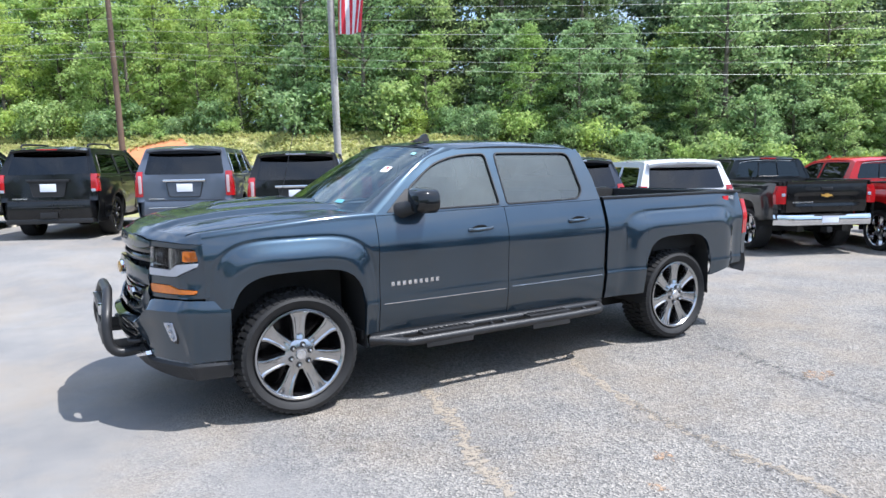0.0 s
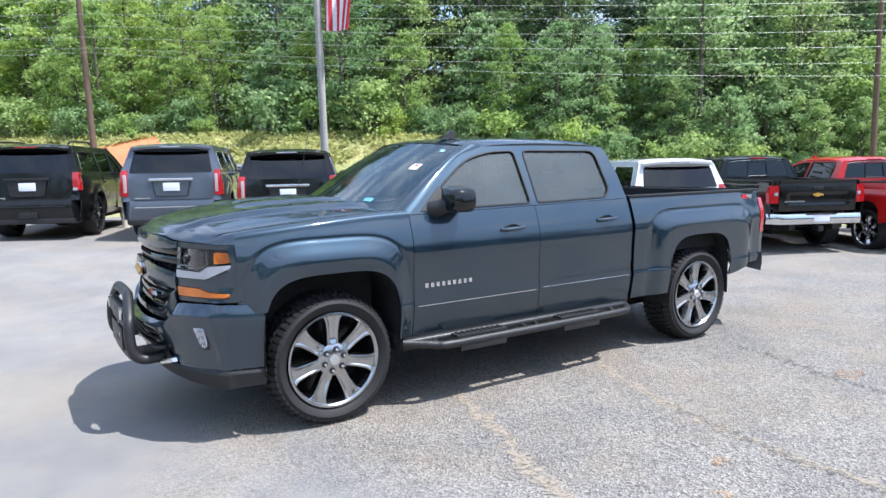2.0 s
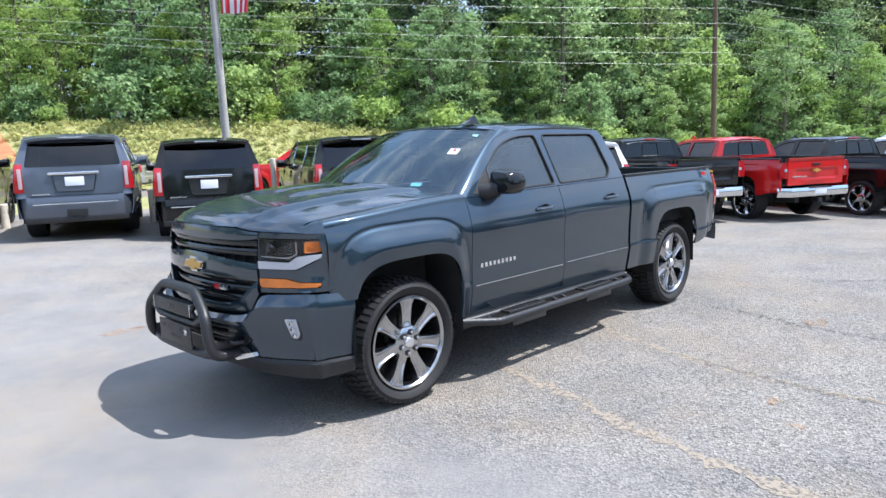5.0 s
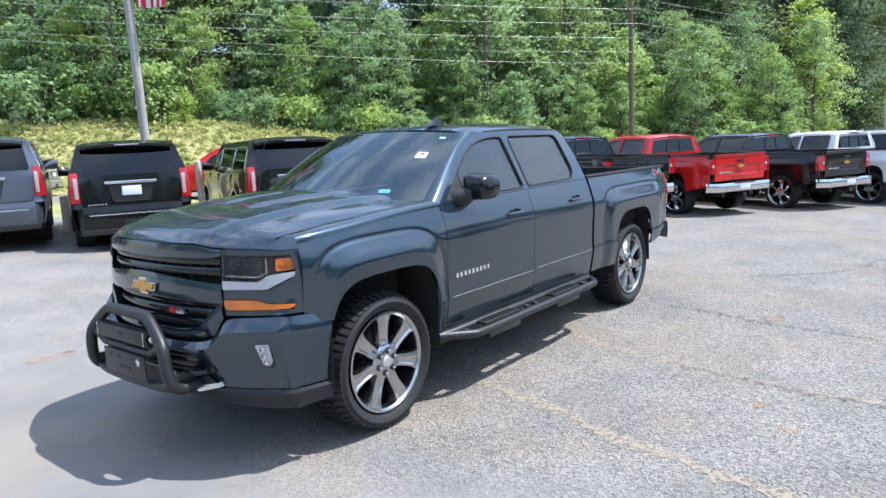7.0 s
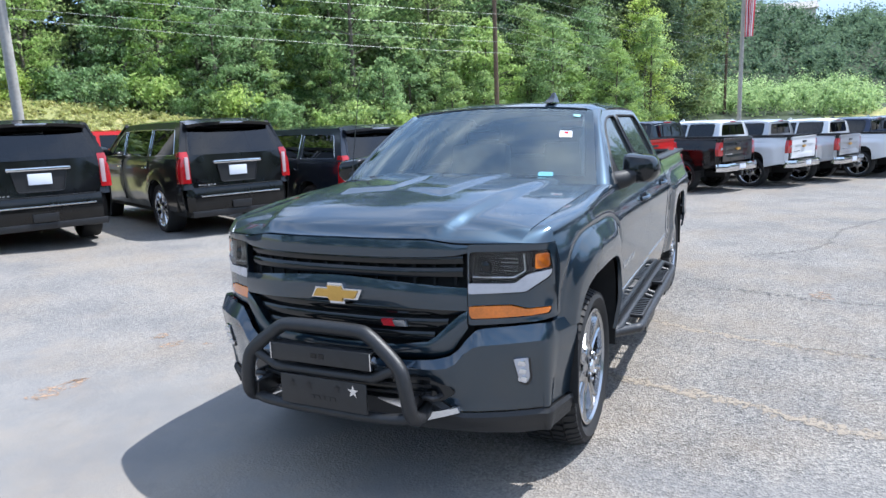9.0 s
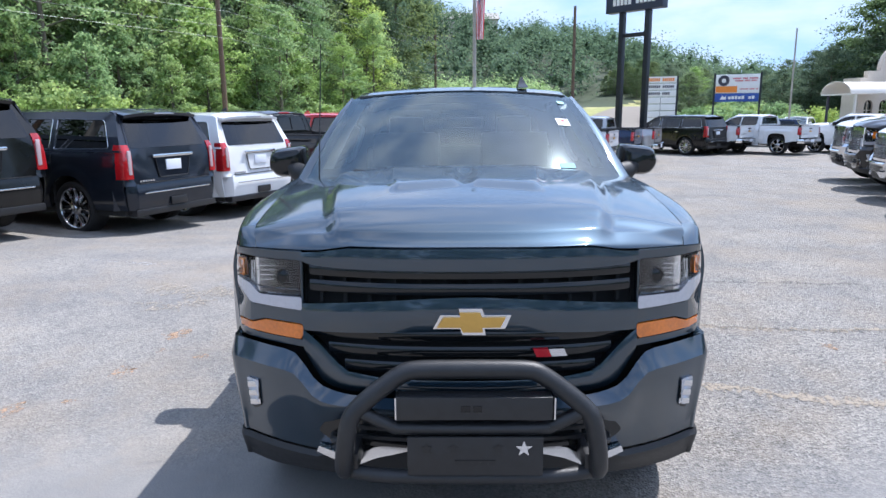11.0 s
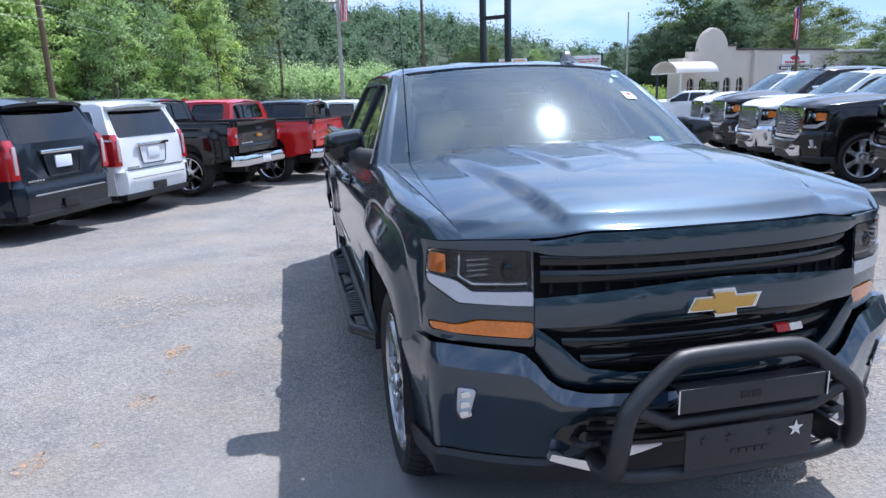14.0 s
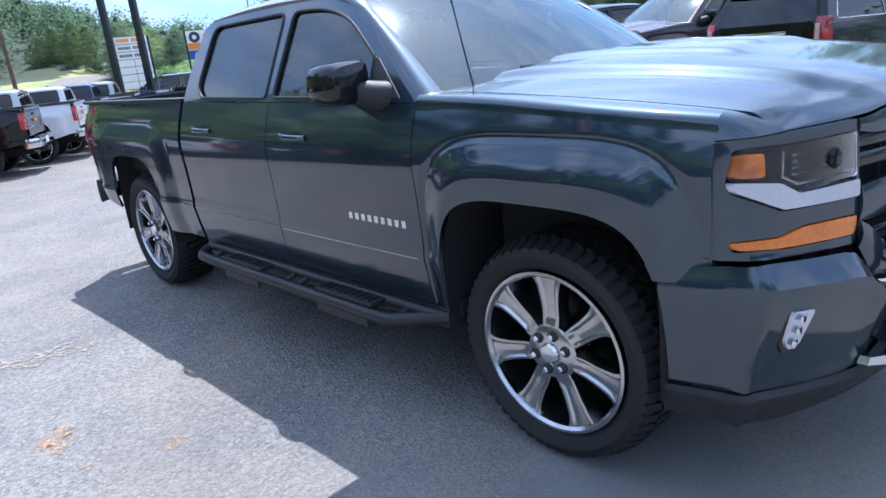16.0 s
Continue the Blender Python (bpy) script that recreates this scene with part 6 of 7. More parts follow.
def suv(name, paint, label, length=5.18, lamps="wide", rails=False, chrome=True):
    body = PAINT[paint]
    top = empty(name, Matrix(), label, "SUV", "parked SUVs")
    ra, fa = -1.18, -length + 1.03
    axles = (ra, fa)
    xs = sorted(set([-length + 0.12, -length + 0.3, -0.3, -0.14] + [c - 0.46 * math.cos(math.pi * i / 18) for c in axles for i in range(19)] + [c + q for c in axles for q in (-0.463, 0.463)] + [lerp(ra - 0.5, fa + 0.5, i / 8) for i in range(9)]))

    def low(x):
        for c in axles:
            if abs(x - c) < 0.46:
                return 0.46 + math.sqrt(0.46 ** 2 - (x - c) ** 2)
        return 0.42
    d0, d1, d2 = fa + 0.62, fa + 1.72, ra - 0.45
    for s in (-1, 1):
        def at(u, v):
            x = xs[round(u * (len(xs) - 1))]
            z = lerp(low(x), 1.26, v)
            return (x, s * suv_side(x, z, length, axles), z)
        part("body_side", fold(grid(at, len(xs) - 1, 10, flip=s > 0), 0.02), body, top)
        for x in (d0, d1, d2 + 0.12):
            part("door_gap", box(x - 0.004, x + 0.004, s * 0.97, s * 1.0085, 0.5, 1.22), M["under"], top)
        for x in (d1 - 0.22, d2 - 0.12):
            part("door_handle", box(x, x + 0.19, s * 1.0, s * 1.035, 1.09, 1.12, 0.01), M["chrome"] if chrome else body, top)
        out = [(fa + 0.58, 1.265), (-0.14, 1.265), (-0.2, 1.45), (-0.34, 1.8), (-0.5, 1.835), (fa + 2.0, 1.845), (fa + 1.55, 1.81), (fa + 1.2, 1.66)]
        q = d2 + 0.1
        wins = [rounded([(fa + 1.0, 1.3), (d1 - 0.05, 1.3), (d1 - 0.05, 1.73), (fa + 1.62, 1.72), (fa + 1.3, 1.58)], [0.05, 0.02, 0.03, 0.15, 0.1]), rounded([(d1 + 0.05, 1.3), (q - 0.05, 1.3), (q - 0.05, 1.735), (d1 + 0.05, 1.735)], 0.03), rounded([(q + 0.06, 1.3), (-0.36, 1.32), (-0.52, 1.72), (q + 0.06, 1.735)], [0.03, 0.05, 0.06, 0.03])]
        put = lambda a, b: (a, s * suv_upper(b), b)
        part("window_frames", sheet(out, wins, put, thick=lambda a, b: (a, s * (suv_upper(b) - 0.03), b)), body, top)
        for w in wins:
            g = part("side_window", facing(sheet(w, [], lambda a, b: (a, s * (suv_upper(b) - 0.008), b)), (0, s, 0.3)), M["privacy"], top)
            part("window_trim", tube([put(a, b) for a, b in w + w[:1]], 0.006, 5), M["chrome"] if chrome else M["trim"], g)
        for c in axles:
            part("wheel_arch", grid(lambda u, v: (c + 0.47 * math.cos(math.pi * u), s * lerp(0.98, 0.55, v), 0.46 + 0.47 * math.sin(math.pi * u)), 14, 2), M["under"], top)
            part("arch_back", box(c - 0.46, c + 0.46, s * 0.55, s * 0.54, 0.3, 0.93), M["under"], top)
        for c in axles:
            wheel(top, c, s, False, M["rim"] if chrome else M["dark_rim"], 11, False)
        part("mirror", tube([(fa + 0.95, s * 0.95, 1.32), (fa + 0.95, s * 1.06, 1.36), (fa + 0.95, s * 1.2, 1.38), (fa + 0.95, s * 1.22, 1.38)], [0.03, 0.09, 0.1, 0.05], 10), body, top)
        # tail lamp on the rear corner
        w0, z0, z1 = (0.84, 0.97, 1.32) if lamps == "wide" else (0.815, 0.88, 1.37)

        def lamp(u, v):
            z = lerp(z0, z1, v)
            edge = suv_side(-0.2, min(z, 1.26), length, axles) if z < 1.26 else suv_upper(z)
            y = lerp(edge + 0.006, w0, soft(u, 0.4, 1.0))
            x = lerp(-0.26, rear_x(z) + 0.012, min(u / 0.55, 1)) - 0.02 * max(0, 0.55 - u)
            return (x, s * y, z)
        def quarter(u, v):
            z = lerp(0.78, 1.266, v)
            ys, yg = suv_side(-0.14, z, length, axles), steps(z, [(0.8, 0.785), (1.26, 0.825)])
            a = u * math.pi / 2
            return (lerp(-0.142, rear_x(z) - 0.003, math.sin(a) ** 0.8), s * lerp(yg, ys - 0.002, math.cos(a) ** 0.8), z)
        part("rear_quarter", grid(quarter, 10, 8, flip=s > 0), body, top)
        lp = part("tail_lamp", fold(grid(lamp, 10, 8, flip=s > 0), 0.02), M["tail"], top, "red tail lamp")
        if lamps == "tall":
            part("clear_lens", box(rear_x(1.1) + 0.0, rear_x(1.1) + 0.022, s * 0.83, s * 0.895, 0.94, 1.29, 0.014), M["pink_lens"], lp, "pale lamp strip")
        else:
            part("clear_lens", box(rear_x(1.0) + 0.0, rear_x(1.0) + 0.02, s * 0.84, s * 0.93, 0.96, 1.02, 0.01), M["lamp_white"], lp)
        part("exhaust_tip", tube([(-0.35, s * 0.6, 0.4), (-0.06, s * 0.6, 0.4)], 0.045, 10), M["chrome"] if s > 0 else M["under"], top)
        if rails:
            part("roof_rail", tube(smooth_line([(-0.55, s * 0.66, 1.88), (-0.75, s * 0.67, 1.935), (-1.8, s * 0.67, 1.95), (fa + 2.4, s * 0.66, 1.94), (fa + 2.15, s * 0.65, 1.89)], 4), 0.02, 8), M["trim"], top)
    # tailgate, rear window, spoiler
    gate = [(-0.79, 0.8), (0.79, 0.8), (0.83, 1.26), (0.72, 1.78), (-0.72, 1.78), (-0.83, 1.26)]
    win = rounded([(-0.785, 1.315), (0.785, 1.315), (0.71, 1.72), (-0.71, 1.72)], 0.05)
    tg = part("tailgate", sheet(dense(gate, 0.08), [dense(win, 0.15)], lambda a, b: (rear_x(b), a, b), thick=lambda a, b: (rear_x(b) - 0.04, a, b)), body, top)
    part("rear_window", facing(sheet(win, [], lambda a, b: (rear_x(b) + 0.002 + 0.02 * (1 - (a / 0.8) ** 2), a, b)), (1, 0, 0.3)), M["privacy"], tg, "dark tinted rear window")
    part("corner_pillar", grid(lambda u, v: (rear_x(lerp(1.27, 1.83, u)) - 0.01, lerp(0.70, 0.97, v) if False else lerp(steps(lerp(1.27, 1.83, u), [(1.27, 0.815), (1.83, 0.7)]), suv_upper(lerp(1.27, 1.83, u)), v), lerp(1.27, 1.83, u)), 8, 2), body, top)
    part("corner_pillar", grid(lambda u, v: (rear_x(lerp(1.27, 1.83, u)) - 0.01, -lerp(steps(lerp(1.27, 1.83, u), [(1.27, 0.815), (1.83, 0.7)]), suv_upper(lerp(1.27, 1.83, u)), v), lerp(1.27, 1.83, u)), 8, 2, flip=True), body, top)
    sp = part("spoiler", fold(grid(lambda u, v: (lerp(-0.5, -0.17 - 0.06 * abs(lerp(-1, 1, v)) ** 3, u), lerp(-0.74, 0.74, v), 1.885 - 0.06 * u - 0.04 * abs(lerp(-1, 1, v)) ** 3), 4, 14), 0.045), body, top)
    part("stop_lamp", box(-0.2, -0.165, -0.2, 0.2, 1.8, 1.822, 0.004), M["tail"] if rails else M["lamp_white"], sp)
    part("gate_bar", box(rear_x(1.19) - 0.01, rear_x(1.19) + 0.035, -0.42, 0.42, 1.165, 1.215, 0.016), M["chrome"] if chrome else M["trim"], tg)
    part("recess_frame", tube([(rear_x(b) + 0.008, a, b) for a, b in rounded([(-0.3, 0.87), (0.3, 0.87), (0.36, 1.165), (-0.36, 1.165)], 0.04) + [(-0.31, 0.9)]], 0.008, 6), M["trim"], tg)
    part("gate_seam", box(rear_x(0.805) - 0.01, rear_x(0.805) + 0.004, -0.8, 0.8, 0.797, 0.806), M["under"], tg)
    part("plate_recess", sheet(rounded([(-0.3, 0.87), (0.3, 0.87), (0.36, 1.165), (-0.36, 1.165)], 0.04), [], lambda a, b: (rear_x(b) + 0.004, a, b)), M["trim"] if paint in ("black", "iron") else body, tg)
    part("plate", box(rear_x(1.05), rear_x(1.05) + 0.02, -0.155, 0.155, 0.97, 1.125, 0.003), M["plate"], tg, "white dealer plate")
    bm = bmesh.new()
    for i in range(6):
        box(rear_x(0.85), rear_x(0.85) + 0.008, -0.7 + i * 0.05, -0.665 + i * 0.05, 0.825, 0.85, 0, bm)
    part("lettering", bm, M["silver_badge"], tg, smooth=False)
    rb = part("rear_bumper", fold(grid(lambda u, v: (0.0 - 0.3 * soft(abs(lerp(-1, 1, u)), 0.82, 1.0) - 0.05 * v ** 2 - 0.05 * (1 - v) ** 2, lerp(-0.99, 0.99, u), lerp(0.42, 0.8, v)), 30, 8), 0.05), body, top)
    part("bumper_trim", box(-0.012, 0.008, -0.7, 0.7, 0.655, 0.675, 0.004), M["chrome"] if chrome else M["trim"], rb)
    part("lower_trim", box(-0.25, -0.03, -0.85, 0.85, 0.33, 0.43, 0.02), M["trim"], top)
    part("step_pad", box(-0.2, -0.035, -0.72, 0.72, 0.798, 0.808, 0.003), M["trim"], rb)
    part("hitch_cover", box(-0.03, 0.0, -0.17, 0.17, 0.44, 0.56, 0.01), M["trim"], rb)
    # roof, screen, hood, nose
    part("roof", fold(grid(lambda u, v: (lerp(fa + 1.5, -0.42, u), lerp(-0.76, 0.76, v), 1.845 + 0.05 * (1 - abs(lerp(-1, 1, v)) ** 2.4) - 0.04 * (1 - soft(u, 0, 0.12)) - 0.02 * soft(u, 0.8, 1)), 10, 16), 0.03), body, top)
    part("windscreen", grid(lambda u, v: (lerp(fa + 0.7, fa + 1.52, u), lerp(-1, 1, v) * lerp(0.86, 0.74, u), lerp(1.28, 1.84, u)), 6, 10), M["screen"], top)
    part("front_pillar", tube([(fa + 0.6, -0.94, 1.26), (fa + 1.22, -0.82, 1.66), (fa + 1.55, -0.77, 1.82)], 0.045, 8), body, top)
    part("front_pillar", tube([(fa + 0.6, 0.94, 1.26), (fa + 1.22, 0.82, 1.66), (fa + 1.55, 0.77, 1.82)], 0.045, 8), body, top)
    part("hood", fold(grid(lambda u, v: (lerp(-length + 0.1, fa + 0.75, u), lerp(-0.95, 0.95, v), 1.17 + 0.1 * u ** 0.7 + 0.03 * (1 - abs(lerp(-1, 1, v)) ** 2)), 8, 10, flip=False), 0.03), body, top)
    part("nose", fold(grid(lambda u, v: (-length + 0.14 * abs(lerp(-1, 1, u)) ** 3, lerp(-0.95, 0.95, u), lerp(0.4, 1.17, v)), 14, 6, flip=True), 0.05), body, top)
    part("grille", box(-length - 0.02, -length + 0.05, -0.55, 0.55, 0.78, 1.1, 0.02), M["chrome"], top)
    part("floor_pan", box(-length + 0.3, -0.2, -0.9, 0.9, 0.34, 0.44), M["under"], top)
    part("dashboard", box(fa + 0.7, fa + 1.0, -0.85, 0.85, 0.8, 1.16, 0.05), M["dash"], top)
    for y in (-0.42, 0.42):
        for x in (fa + 1.75, fa + 2.7):
            seat = part("seat", box(x, x + 0.2, y - 0.27, y + 0.27, 0.7, 1.35, 0.05), M["seat"], top)
            part("headrest", box(x + 0.06, x + 0.16, y - 0.13, y + 0.13, 1.38, 1.54, 0.03), M["seat"], seat)
    return top


def parked(x, y, heading, shift=0.0):
    """A pose on the lot: the rear bumper's middle at x, y, the nose towards heading (degrees)."""
    return Matrix.Translation((x, y, ground_z(x, y))) @ Matrix.Rotation(math.radians(heading + 180), 4, "Z") @ Matrix.Translation((-shift, 0, 0))


def relabel(ob, label):
    ob["label"] = label
    return ob


for args, x, y, h in (
    (("suv", "iron", "dark grey SUV parked nose out at the grass edge", 5.18, "wide", False, True), -4.0, 12.0, 68),
    (("suv", "black", "black SUV with roof rails and white plate", 5.18, "wide", True, False), -1.4, 10.35, 68),
    (("suv", "grey", "slate grey SUV with white dealer plate", 5.18, "tall", False, True), 0.93, 8.8, 68),
    (("suv", "black", "glossy black SUV with chrome tailgate bar", 5.18, "tall", False, True), 2.75, 7.42, 66),
    (("suv", "black", "long black SUV with bright window trim", 5.69, "tall", False, True), 5.14, 5.95, 66),
    (("suv", "slate", "long dark slate SUV with chrome bumper strip", 5.69, "tall", False, True), 7.15, 4.3, 68),
    (("suv", "white", "white SUV with black tinted windows", 5.18, "tall", False, True), 9.25, 3.55, 64),
    (("suv", "black", "black SUV parked with its tail to the lane", 5.18, "tall", False, True), 2.6, -7.3, -104),
    (("suv", "silver", "pale silver car on the road behind the lot", 4.9, "wide", False, True), 9.0, 26.0, 140),
    (("suv", "black", "dark SUV side-on across the lane beside white pickups", 5.4, "tall", False, True), 29.2, -12.55, 38),
    (("suv", "navy", "low dark car on the far side of the lane", 4.7, "wide", False, False), 36.2, -20.0, 62),
    (("suv", "white", "white car parked beyond the canopy posts", 4.7, "wide", False, False), 47.0, -25.5, 140),
    (("suv", "red", "small red car on the road behind", 4.6, "wide", False, False), 13.4, 17.3, 145),
):
    s_ = suv(*args)
    s_.matrix_world = parked(x, y, h) @ Matrix.Diagonal((0.9, 0.9, 0.84, 1) if y > 20 or x > 35 else (1, 0.965, 1, 1))

ROW = [
    ("black", True, 11.05, 1.85, 64, "black", "black pickup with chrome rear bumper and gold emblem"),
    ("red", True, 13.0, 0.36, 65, "black", "bright red pickup with chrome rear bumper"),
    ("black", True, 15.4, -1.35, 66, "black", "black pickup parked beside a white one"),
    ("white", True, 17.5, -2.95, 66, "black", "white pickup with red tail lamps"),
    ("silver", True, 19.6, -4.25, 66, "black", "silver pickup with chrome rear bumper"),
    ("white", True, 21.8, -6.0, 65, "black", "white pickup with wide rear wheels"),
    ("navy", True, 23.7, -7.4, 64, "black", "navy blue pickup at the end of the row"),
    ("silver", True, 25.4, -8.7, 64, "black", "silver pickup at the end of the row"),
    ("white", True, 29.8, -14.35, 36, "black", "white pickup across the lane beside a dark SUV"),
    ("white", True, 28.8, -16.75, 36, "black", "white four-door pickup across the lane"),
    ("white", True, 27.25, -21.4, 36, "black", "white pickup parked near the canopy"),
]
FRONT_ROW = [
    ("brown", 5.5, -7.2, 72, "dark", "dark brown pickup with black grille facing the lane"),
    ("black", 8.25, -7.6, 72, "chrome", "black heavy pickup with chrome grille facing the lane"),
    ("white", 10.7, -8.55, 72, "chrome", "white heavy pickup with hood scoop and chrome grille"),
    ("black", 13.1, -9.45, 72, "chrome", "black heavy pickup with chrome grille in the far row"),
    ("white", 15.5, -10.4, 72, "chrome", "white heavy pickup at the far end of the row"),
]
made = {}
for paint, chrome, x, y, h, gr, label in ROW:
    m = parked(x, y, h, 4.81)
    if (paint, gr) in made:
        relabel(copy_thing(made[paint, gr], m), label)
    else:
        made[paint, gr] = pickup("pickup_truck", paint, label, chrome, False, gr)
        made[paint, gr].matrix_world = m
for paint, x, y, h, gr, label in FRONT_ROW:
    # the heavy ones stand taller
    m = parked(x, y, h, -0.98 * 1.05) @ Matrix.Diagonal((1.05, 1.02, 1.09, 1))
    if (paint, gr) in made:
        relabel(copy_thing(made[paint, gr], m), label)
        continue
    truck = made[paint, gr] = pickup("pickup_truck", paint, label, paint == "white", False, gr)
    truck.matrix_world = m
    if gr == "chrome":
        for sy in (-1, 1):
            part("hood_scoop", box(-0.42, -0.3, sy * 0.46 - 0.1, sy * 0.46 + 0.1, 1.24, 1.315, 0.02), M["trim"], truck, "dark hood vent")


# ---- trees and grass ----
def leaf_mesh(name, centres, radii, per, size, rng, mat, flat=0.7):
    """Many small folded leaves on uneven clumps."""
    n = len(centres) * per
    c = np.repeat(np.array(centres), per, axis=0)
    r = np.repeat(np.array(radii), per)[:, None]
    d = rng.normal(size=(n, 3))
    d /= np.linalg.norm(d, axis=1)[:, None]
    # sprays of uneven reach, thinning outwards and drooping at their ends
    reach = np.minimum(np.abs(rng.normal(0.0, 0.62, (n, 1))), rng.uniform(0.95, 1.5, (n, 1)))
    at = c + d * r * reach * np.array([1.15, 1.15, flat])
    at[:, 2:] -= 0.22 * r * reach ** 2
    # Leaves are tilted towards sun and viewer, lightening the crowns by their shape.
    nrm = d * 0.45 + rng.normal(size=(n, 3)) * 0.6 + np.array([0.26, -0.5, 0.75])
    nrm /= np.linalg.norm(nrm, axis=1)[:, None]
    t = np.cross(nrm, rng.normal(size=(n, 3)))
    t /= np.linalg.norm(t, axis=1)[:, None]
    b = np.cross(nrm, t)
    s = size * rng.uniform(0.55, 1.25, (n, 1))
    tri = np.stack([at - t * s, at + t * s * 0.6 + b * s * 0.7, at + t * s * 0.6 - b * s * 0.7], axis=1)
    me = bpy.data.meshes.new(name)
    idx = np.arange(3 * n).reshape(-1, 3)
    me.from_pydata(tri.reshape(-1, 3).tolist(), [], idx.tolist())
    me.materials.append(mat)
    return me


def tree(kind, height, seed, leaves="broad", low=0.12, per=185, leaf=0.135, full=1.0):
    rng = np.random.default_rng(seed)
    rnd = random.Random(seed)
    top = empty("tree", Matrix(), {"broad": "tall broadleaf tree in full green leaf", "lime": "bright green young tree in leaf", "pine": "dark green pine tree", "far": "dark green oak far off beyond the lot"}[leaves], "tree", "trees of the wood")
    lean = (rnd.uniform(-0.4, 0.4), rnd.uniform(-0.4, 0.4))
    trunk = [(lean[0] * t, lean[1] * t, height * 0.93 * t) for t in (0, 0.25, 0.5, 0.75, 1)]
    bm = tube(trunk, [0.2, 0.17, 0.13, 0.08, 0.02], 9)
    centres, radii = [], []
    k = 34 if kind == "round" else 30
    for i in range(k):
        t = low + (0.98 - low) * (i + rnd.random()) / k
        a = i * 2.4 + rnd.uniform(-0.5, 0.5)
        if kind == "round":
            reach = height * 0.25 * math.sin(math.pi * min(1, (0.12 + 0.9 * t))) ** 0.7 * rnd.uniform(0.6, 1.2)
        else:
            reach = height * 0.17 * (1.08 - t) * rnd.uniform(0.7, 1.25)
        z = height * t
        root = Vector((lean[0] * t, lean[1] * t, z - reach * 0.3))
        tip = Vector((math.cos(a) * reach, math.sin(a) * reach, z + rnd.uniform(-0.2, 0.5)))
        tube([root, root.lerp(tip, 0.55) + Vector((0, 0, 0.12)), tip], [0.05, 0.03, 0.01], 5, bm)
        centres.append(tip)
        radii.append(full * height * rnd.uniform(0.055, 0.1) if kind == "round" else height * rnd.uniform(0.04, 0.065))
        if rnd.random() < 0.75:
            centres.append(root.lerp(tip, 0.55) + Vector((rnd.uniform(-0.4, 0.4), rnd.uniform(-0.4, 0.4), rnd.uniform(-0.2, 0.5))))
            radii.append(full * height * rnd.uniform(0.045, 0.08))
    part("trunk", bm, M["bark"], top)
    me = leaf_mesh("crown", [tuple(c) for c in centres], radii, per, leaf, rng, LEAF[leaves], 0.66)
    ob = new("crown", me)
    ob.parent = top
    return top


def bush(seed, leaves="broad"):
    rng = np.random.default_rng(seed)
    rnd = random.Random(seed)
    top = empty("bush", Matrix(), "leafy green undergrowth bush at the wood's edge", "bush", "undergrowth")
    cs = [(rnd.uniform(-1.3, 1.3), rnd.uniform(-1.0, 1.0), rnd.uniform(0.3, 2.2)) for _ in range(16)]
    bm = bmesh.new()
    for c in cs[:8]:
        tube([(c[0] * 0.2, c[1] * 0.2, 0), (c[0] * 0.6, c[1] * 0.6, c[2] * 0.6), c], [0.03, 0.02, 0.008], 5, bm)
    part("stem", bm, M["bark"], top)
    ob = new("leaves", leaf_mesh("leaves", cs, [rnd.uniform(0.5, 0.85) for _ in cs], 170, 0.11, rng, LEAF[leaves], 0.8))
    ob.parent = top
    return top


PROTO = [tree("round", 15.0, 11), tree("round", 13.0, 12), tree("round", 16.5, 13), tree("round", 11.0, 14, "lime", 0.06), tree("round", 14.0, 15, "lime", 0.08), tree("tall", 17.0, 16, "pine", 0.2), tree("tall", 15.0, 17, "pine", 0.12), tree("round", 9.0, 18, "broad", 0.03)]
# plainer ones for the distance
PROTO += [tree("round", 14.0, 31, "far", 0.03, 330, 0.13, 1.4), tree("round", 11.0, 32, "lime", 0.02, 330, 0.11, 1.4), tree("round", 16.0, 33, "pine", 0.04, 330, 0.14, 1.4), tree("round", 12.0, 34, "far", 0.02, 330, 0.12, 1.4)]
TALL = {8: 14.0, 9: 11.0, 10: 16.0, 11: 12.0}
BUSH = [bush(21), bush(22, "lime"), bush(23)]
spots = []
rnd = random.Random(5)
# the wood's edge: three ranks beside the road, front to back
for rank, (o, gap, kinds) in enumerate(((37.8, 3.0, (7, 1, 7, 3, 7, 0)), (39.6, 3.4, (7, 1, 7, 0)), (42.0, 3.4, (0, 1, 2, 4, 0, 5)), (45.5, 4.2, (2, 0, 8, 2, 6, 0)), (50, 4.6, (8, 10, 8, 8)))):
    a = -46.0 + rank
    while a < 44 + 2 * rank:
        x, y = rail(o + rnd.uniform(-1.2, 1.2), a + rnd.uniform(-0.9, 0.9))
        gapped = rank >= 2 and abs(a + 14.5) < 1.6
        if not gapped:
            k = rnd.choice((3, 4, 3, 4, 7)) if (a < -13.5 or 26 < a < 47 and rnd.random() < 0.6) and rank < 4 else kinds[rnd.randrange(len(kinds))]
            spots.append((k, x, y, rnd.uniform(0.85, 1.15) * (0.8, 1.15, 1.0, 1.05, 1.3)[rank]))
        a += gap * rnd.uniform(0.8, 1.2)
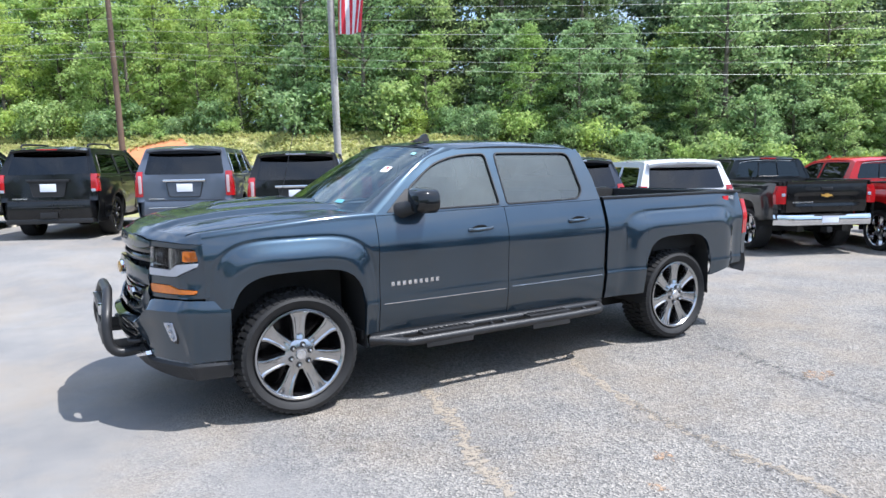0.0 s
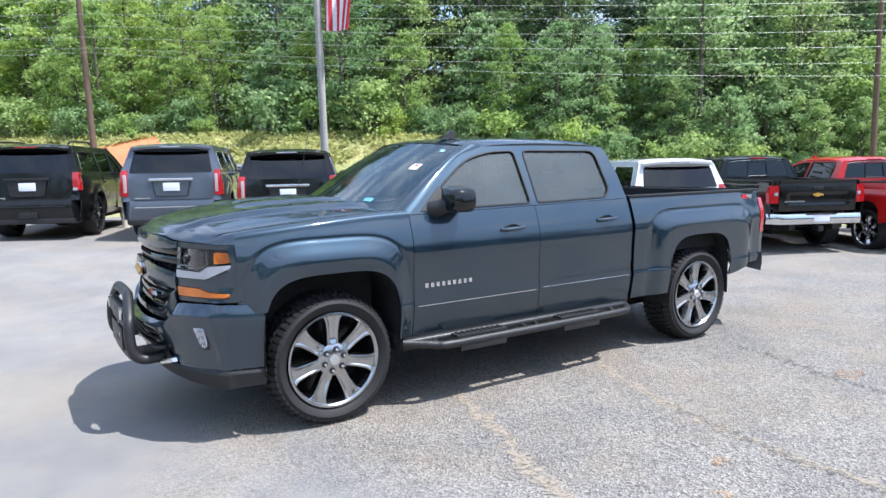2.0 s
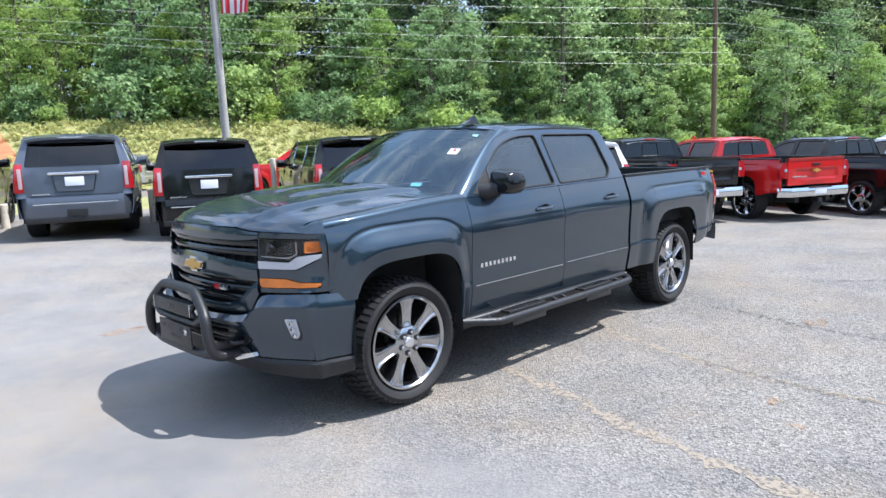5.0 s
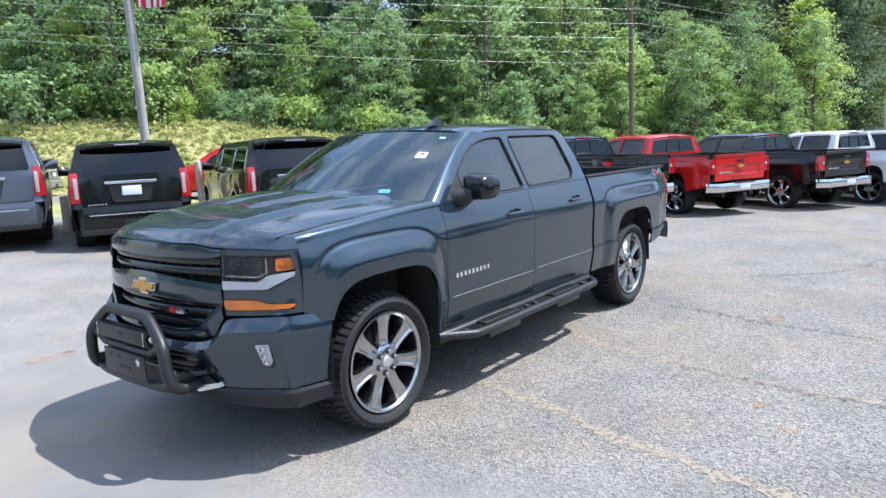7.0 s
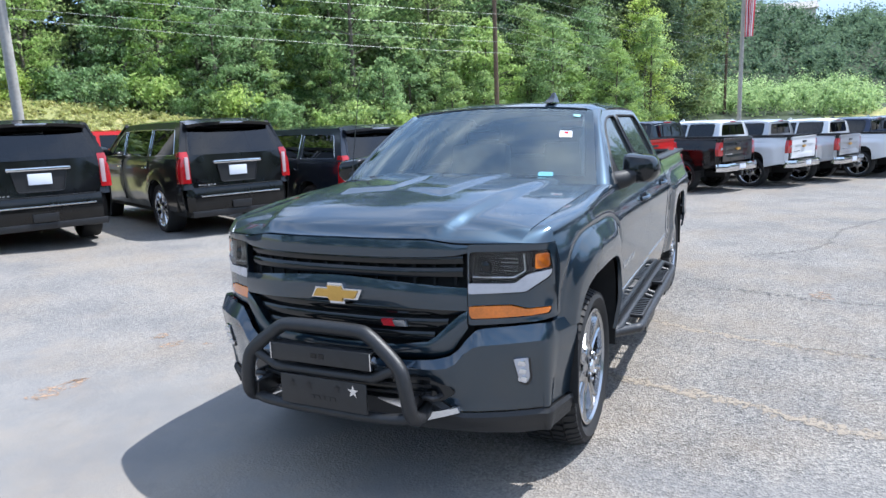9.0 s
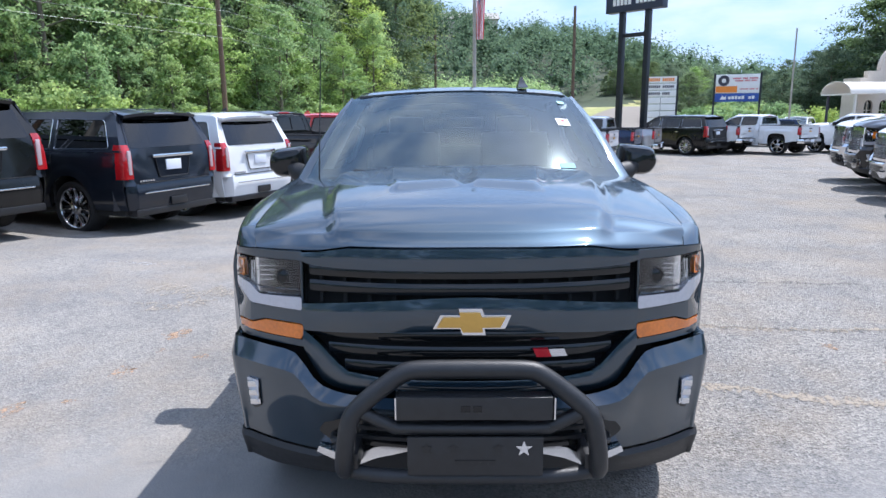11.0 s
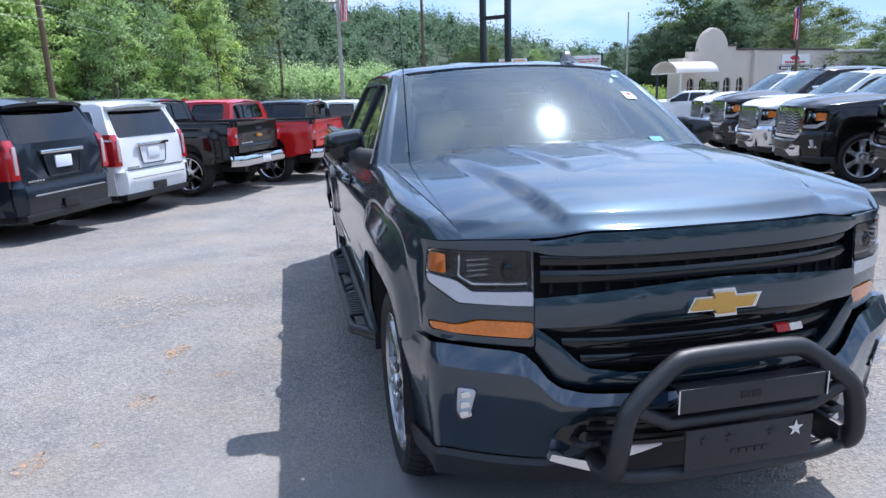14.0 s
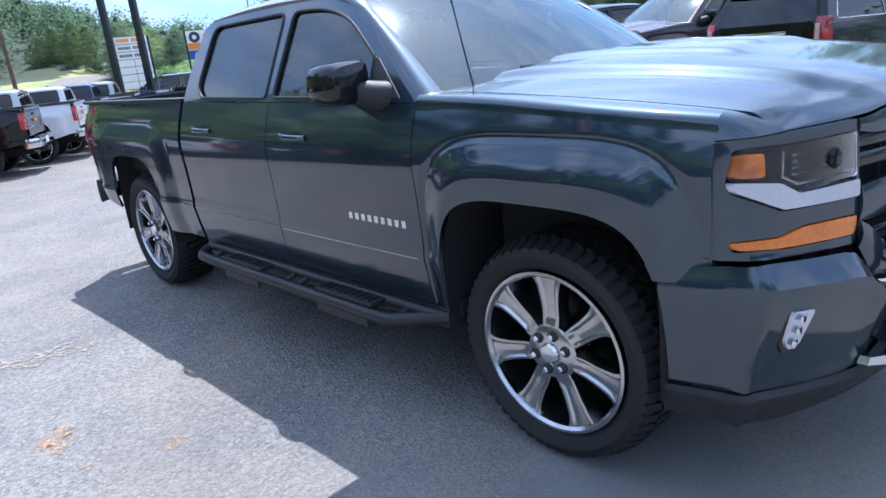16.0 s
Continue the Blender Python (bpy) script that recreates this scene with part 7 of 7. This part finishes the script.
# dark pines at the wood's end, low light scrub at the foot of the hill, then a knoll beside the road
for i in range(30):
    x, y = rail(rnd.uniform(44, 72), rnd.uniform(38, 57))
    spots.append((rnd.choice((10, 10, 8, 10)), x, y, rnd.uniform(0.75, 1.05)))
for i in range(16):
    az, far_off = -12.2 - i * 0.3, rnd.uniform(112, 122)
    rise = steps(-az, [(12, 3.2), (13.3, 4.2), (15.8, 4.4), (17.0, 3.2)]) * rnd.uniform(0.84, 0.98)
    spots.append((10, -3 + far_off * math.cos(math.radians(az)), far_off * math.sin(math.radians(az)), (1.7 + far_off * math.tan(math.radians(rise)) - ground_z(far_off, far_off * math.sin(math.radians(az)))) / (1.08 * TALL[10])))
# a belt of trees behind the signs and the buildings, higher towards the gable
for i in range(116):
    az = -17.4 - i * 0.36
    far_off = rnd.uniform(70, 92)
    rise = steps(-az, [(17.5, 3.3), (19, 2.7), (24, 2.5), (25.2, 3.2), (27, 4.8), (29, 5.4), (31.5, 6.9), (35, 6.8), (39, 5.4), (41.2, 4.2), (42.2, 2.4), (43.5, 2.3), (45, 4.8), (47, 4.8), (51, 3.2), (55, 3.9), (58.5, 4.0)]) * rnd.uniform(0.8, 1.0)
    k = rnd.choice((9, 9, 11, 8)) if az > -27 else rnd.choice((8, 8, 11, 8, 10))
    spots.append((k, -3 + far_off * math.cos(math.radians(az)), far_off * math.sin(math.radians(az)), (2.1 + far_off * math.tan(math.radians(rise))) / (1.08 * TALL[k]), 1.35))
used = set()
for k, x, y, size, *more in spots:
    wide = more[0] if more else 1.0
    m = Matrix.Translation((x, y, ground_z(x, y) - 0.15)) @ Matrix.Rotation(rnd.uniform(0, 6.28), 4, "Z") @ Matrix.Diagonal((size * wide, size * wide, size, 1))
    if k in used:
        copy_thing(PROTO[k], m)
    else:
        PROTO[k].matrix_world = m
        used.add(k)
bushes = []
a = -46.0
while a < 40:
    bushes.append((*rail(35.9 + rnd.uniform(-0.7, 0.9), a), rnd.uniform(0.6, 1.25)))
    a += rnd.uniform(1.2, 2.4)
for i in range(34):
    bushes.append((rnd.uniform(47, 62), rnd.uniform(-32, -20.5), rnd.uniform(0.6, 1.1)))
first = set()
for i, (x, y, size) in enumerate(bushes):
    b = i % 3
    m = Matrix.Translation((x, y, ground_z(x, y) - 0.1)) @ Matrix.Rotation(rnd.uniform(0, 6.28), 4, "Z") @ Matrix.Scale(size, 4)
    if b in first:
        copy_thing(BUSH[b], m)
    else:
        BUSH[b].matrix_world = m
        first.add(b)
# far woods on the hills, too many to count
rng = np.random.default_rng(9)
cs, rs = [], []
while len(cs) < 2700:
    x, y = rng.uniform(104, 290), rng.uniform(-110, 120)
    if abs(y + 17 + (x - 62) * 0.35 - 4) < 7 and x < 122:
        continue
    if abs(x - 196) < 9 and abs(y + 2) < 16:
        continue
    cs.append((x, y, ground_z(x, y) + rng.uniform(2.0, 6.5)))
    rs.append(rng.uniform(1.8, 3.6))
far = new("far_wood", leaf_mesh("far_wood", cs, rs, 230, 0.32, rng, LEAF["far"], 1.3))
tagged(far, "dark green wood covering the distant hills", "woodland", kind="stuff")
# light scrub at the foot of the hill
cs, rs = [], []
for i in range(640):
    x, y = rng.uniform(76, 104), rng.uniform(-14, 26)
    if abs(y + 17 + (x - 62) * 0.35 - 4) < 7:
        continue
    cs.append((x, y, ground_z(x, y) + rng.uniform(0.5, 3.4) * rng.uniform(0.4, 1.0)))
    rs.append(rng.uniform(0.8, 1.7))
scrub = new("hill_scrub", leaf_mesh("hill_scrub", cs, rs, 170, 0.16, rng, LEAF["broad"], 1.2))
tagged(scrub, "pale green young scrub at the foot of the hill", "scrub", kind="stuff")
# unseen woods on the far sides of the lot, added to darken the paint's reflections
cs, rs = [], []
for i in range(900):
    a, far_off = math.radians(rng.uniform(125, 284)), rng.uniform(48, 68)
    x, y = far_off * math.cos(a), far_off * math.sin(a)
    cs.append((x, y, ground_z(x, y) + rng.uniform(0.5, 13.0)))
    rs.append(rng.uniform(1.8, 3.2))
unseen_wood = new("far_wood", leaf_mesh("far_wood", cs, rs, 110, 0.34, rng, LEAF["far"], 1.2))
tagged(unseen_wood, "unseen green woods added round the far sides of the lot", "woodland", kind="stuff")
# tufts on the bank
cs, rs = [], []
for i in range(5200):
    o, a = rng.uniform(28.2, 36.0), rng.uniform(-46, 14)
    x, y = rail(o, a)
    if cover(x, y) == 3:
        continue
    cs.append((x, y, ground_z(x, y) + 0.12))
    rs.append(rng.uniform(0.15, 0.4))
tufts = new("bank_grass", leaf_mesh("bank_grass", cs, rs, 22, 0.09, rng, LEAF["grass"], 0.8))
tagged(tufts, "dry yellow-green grass tufts on the roadside bank", "grass", kind="stuff")
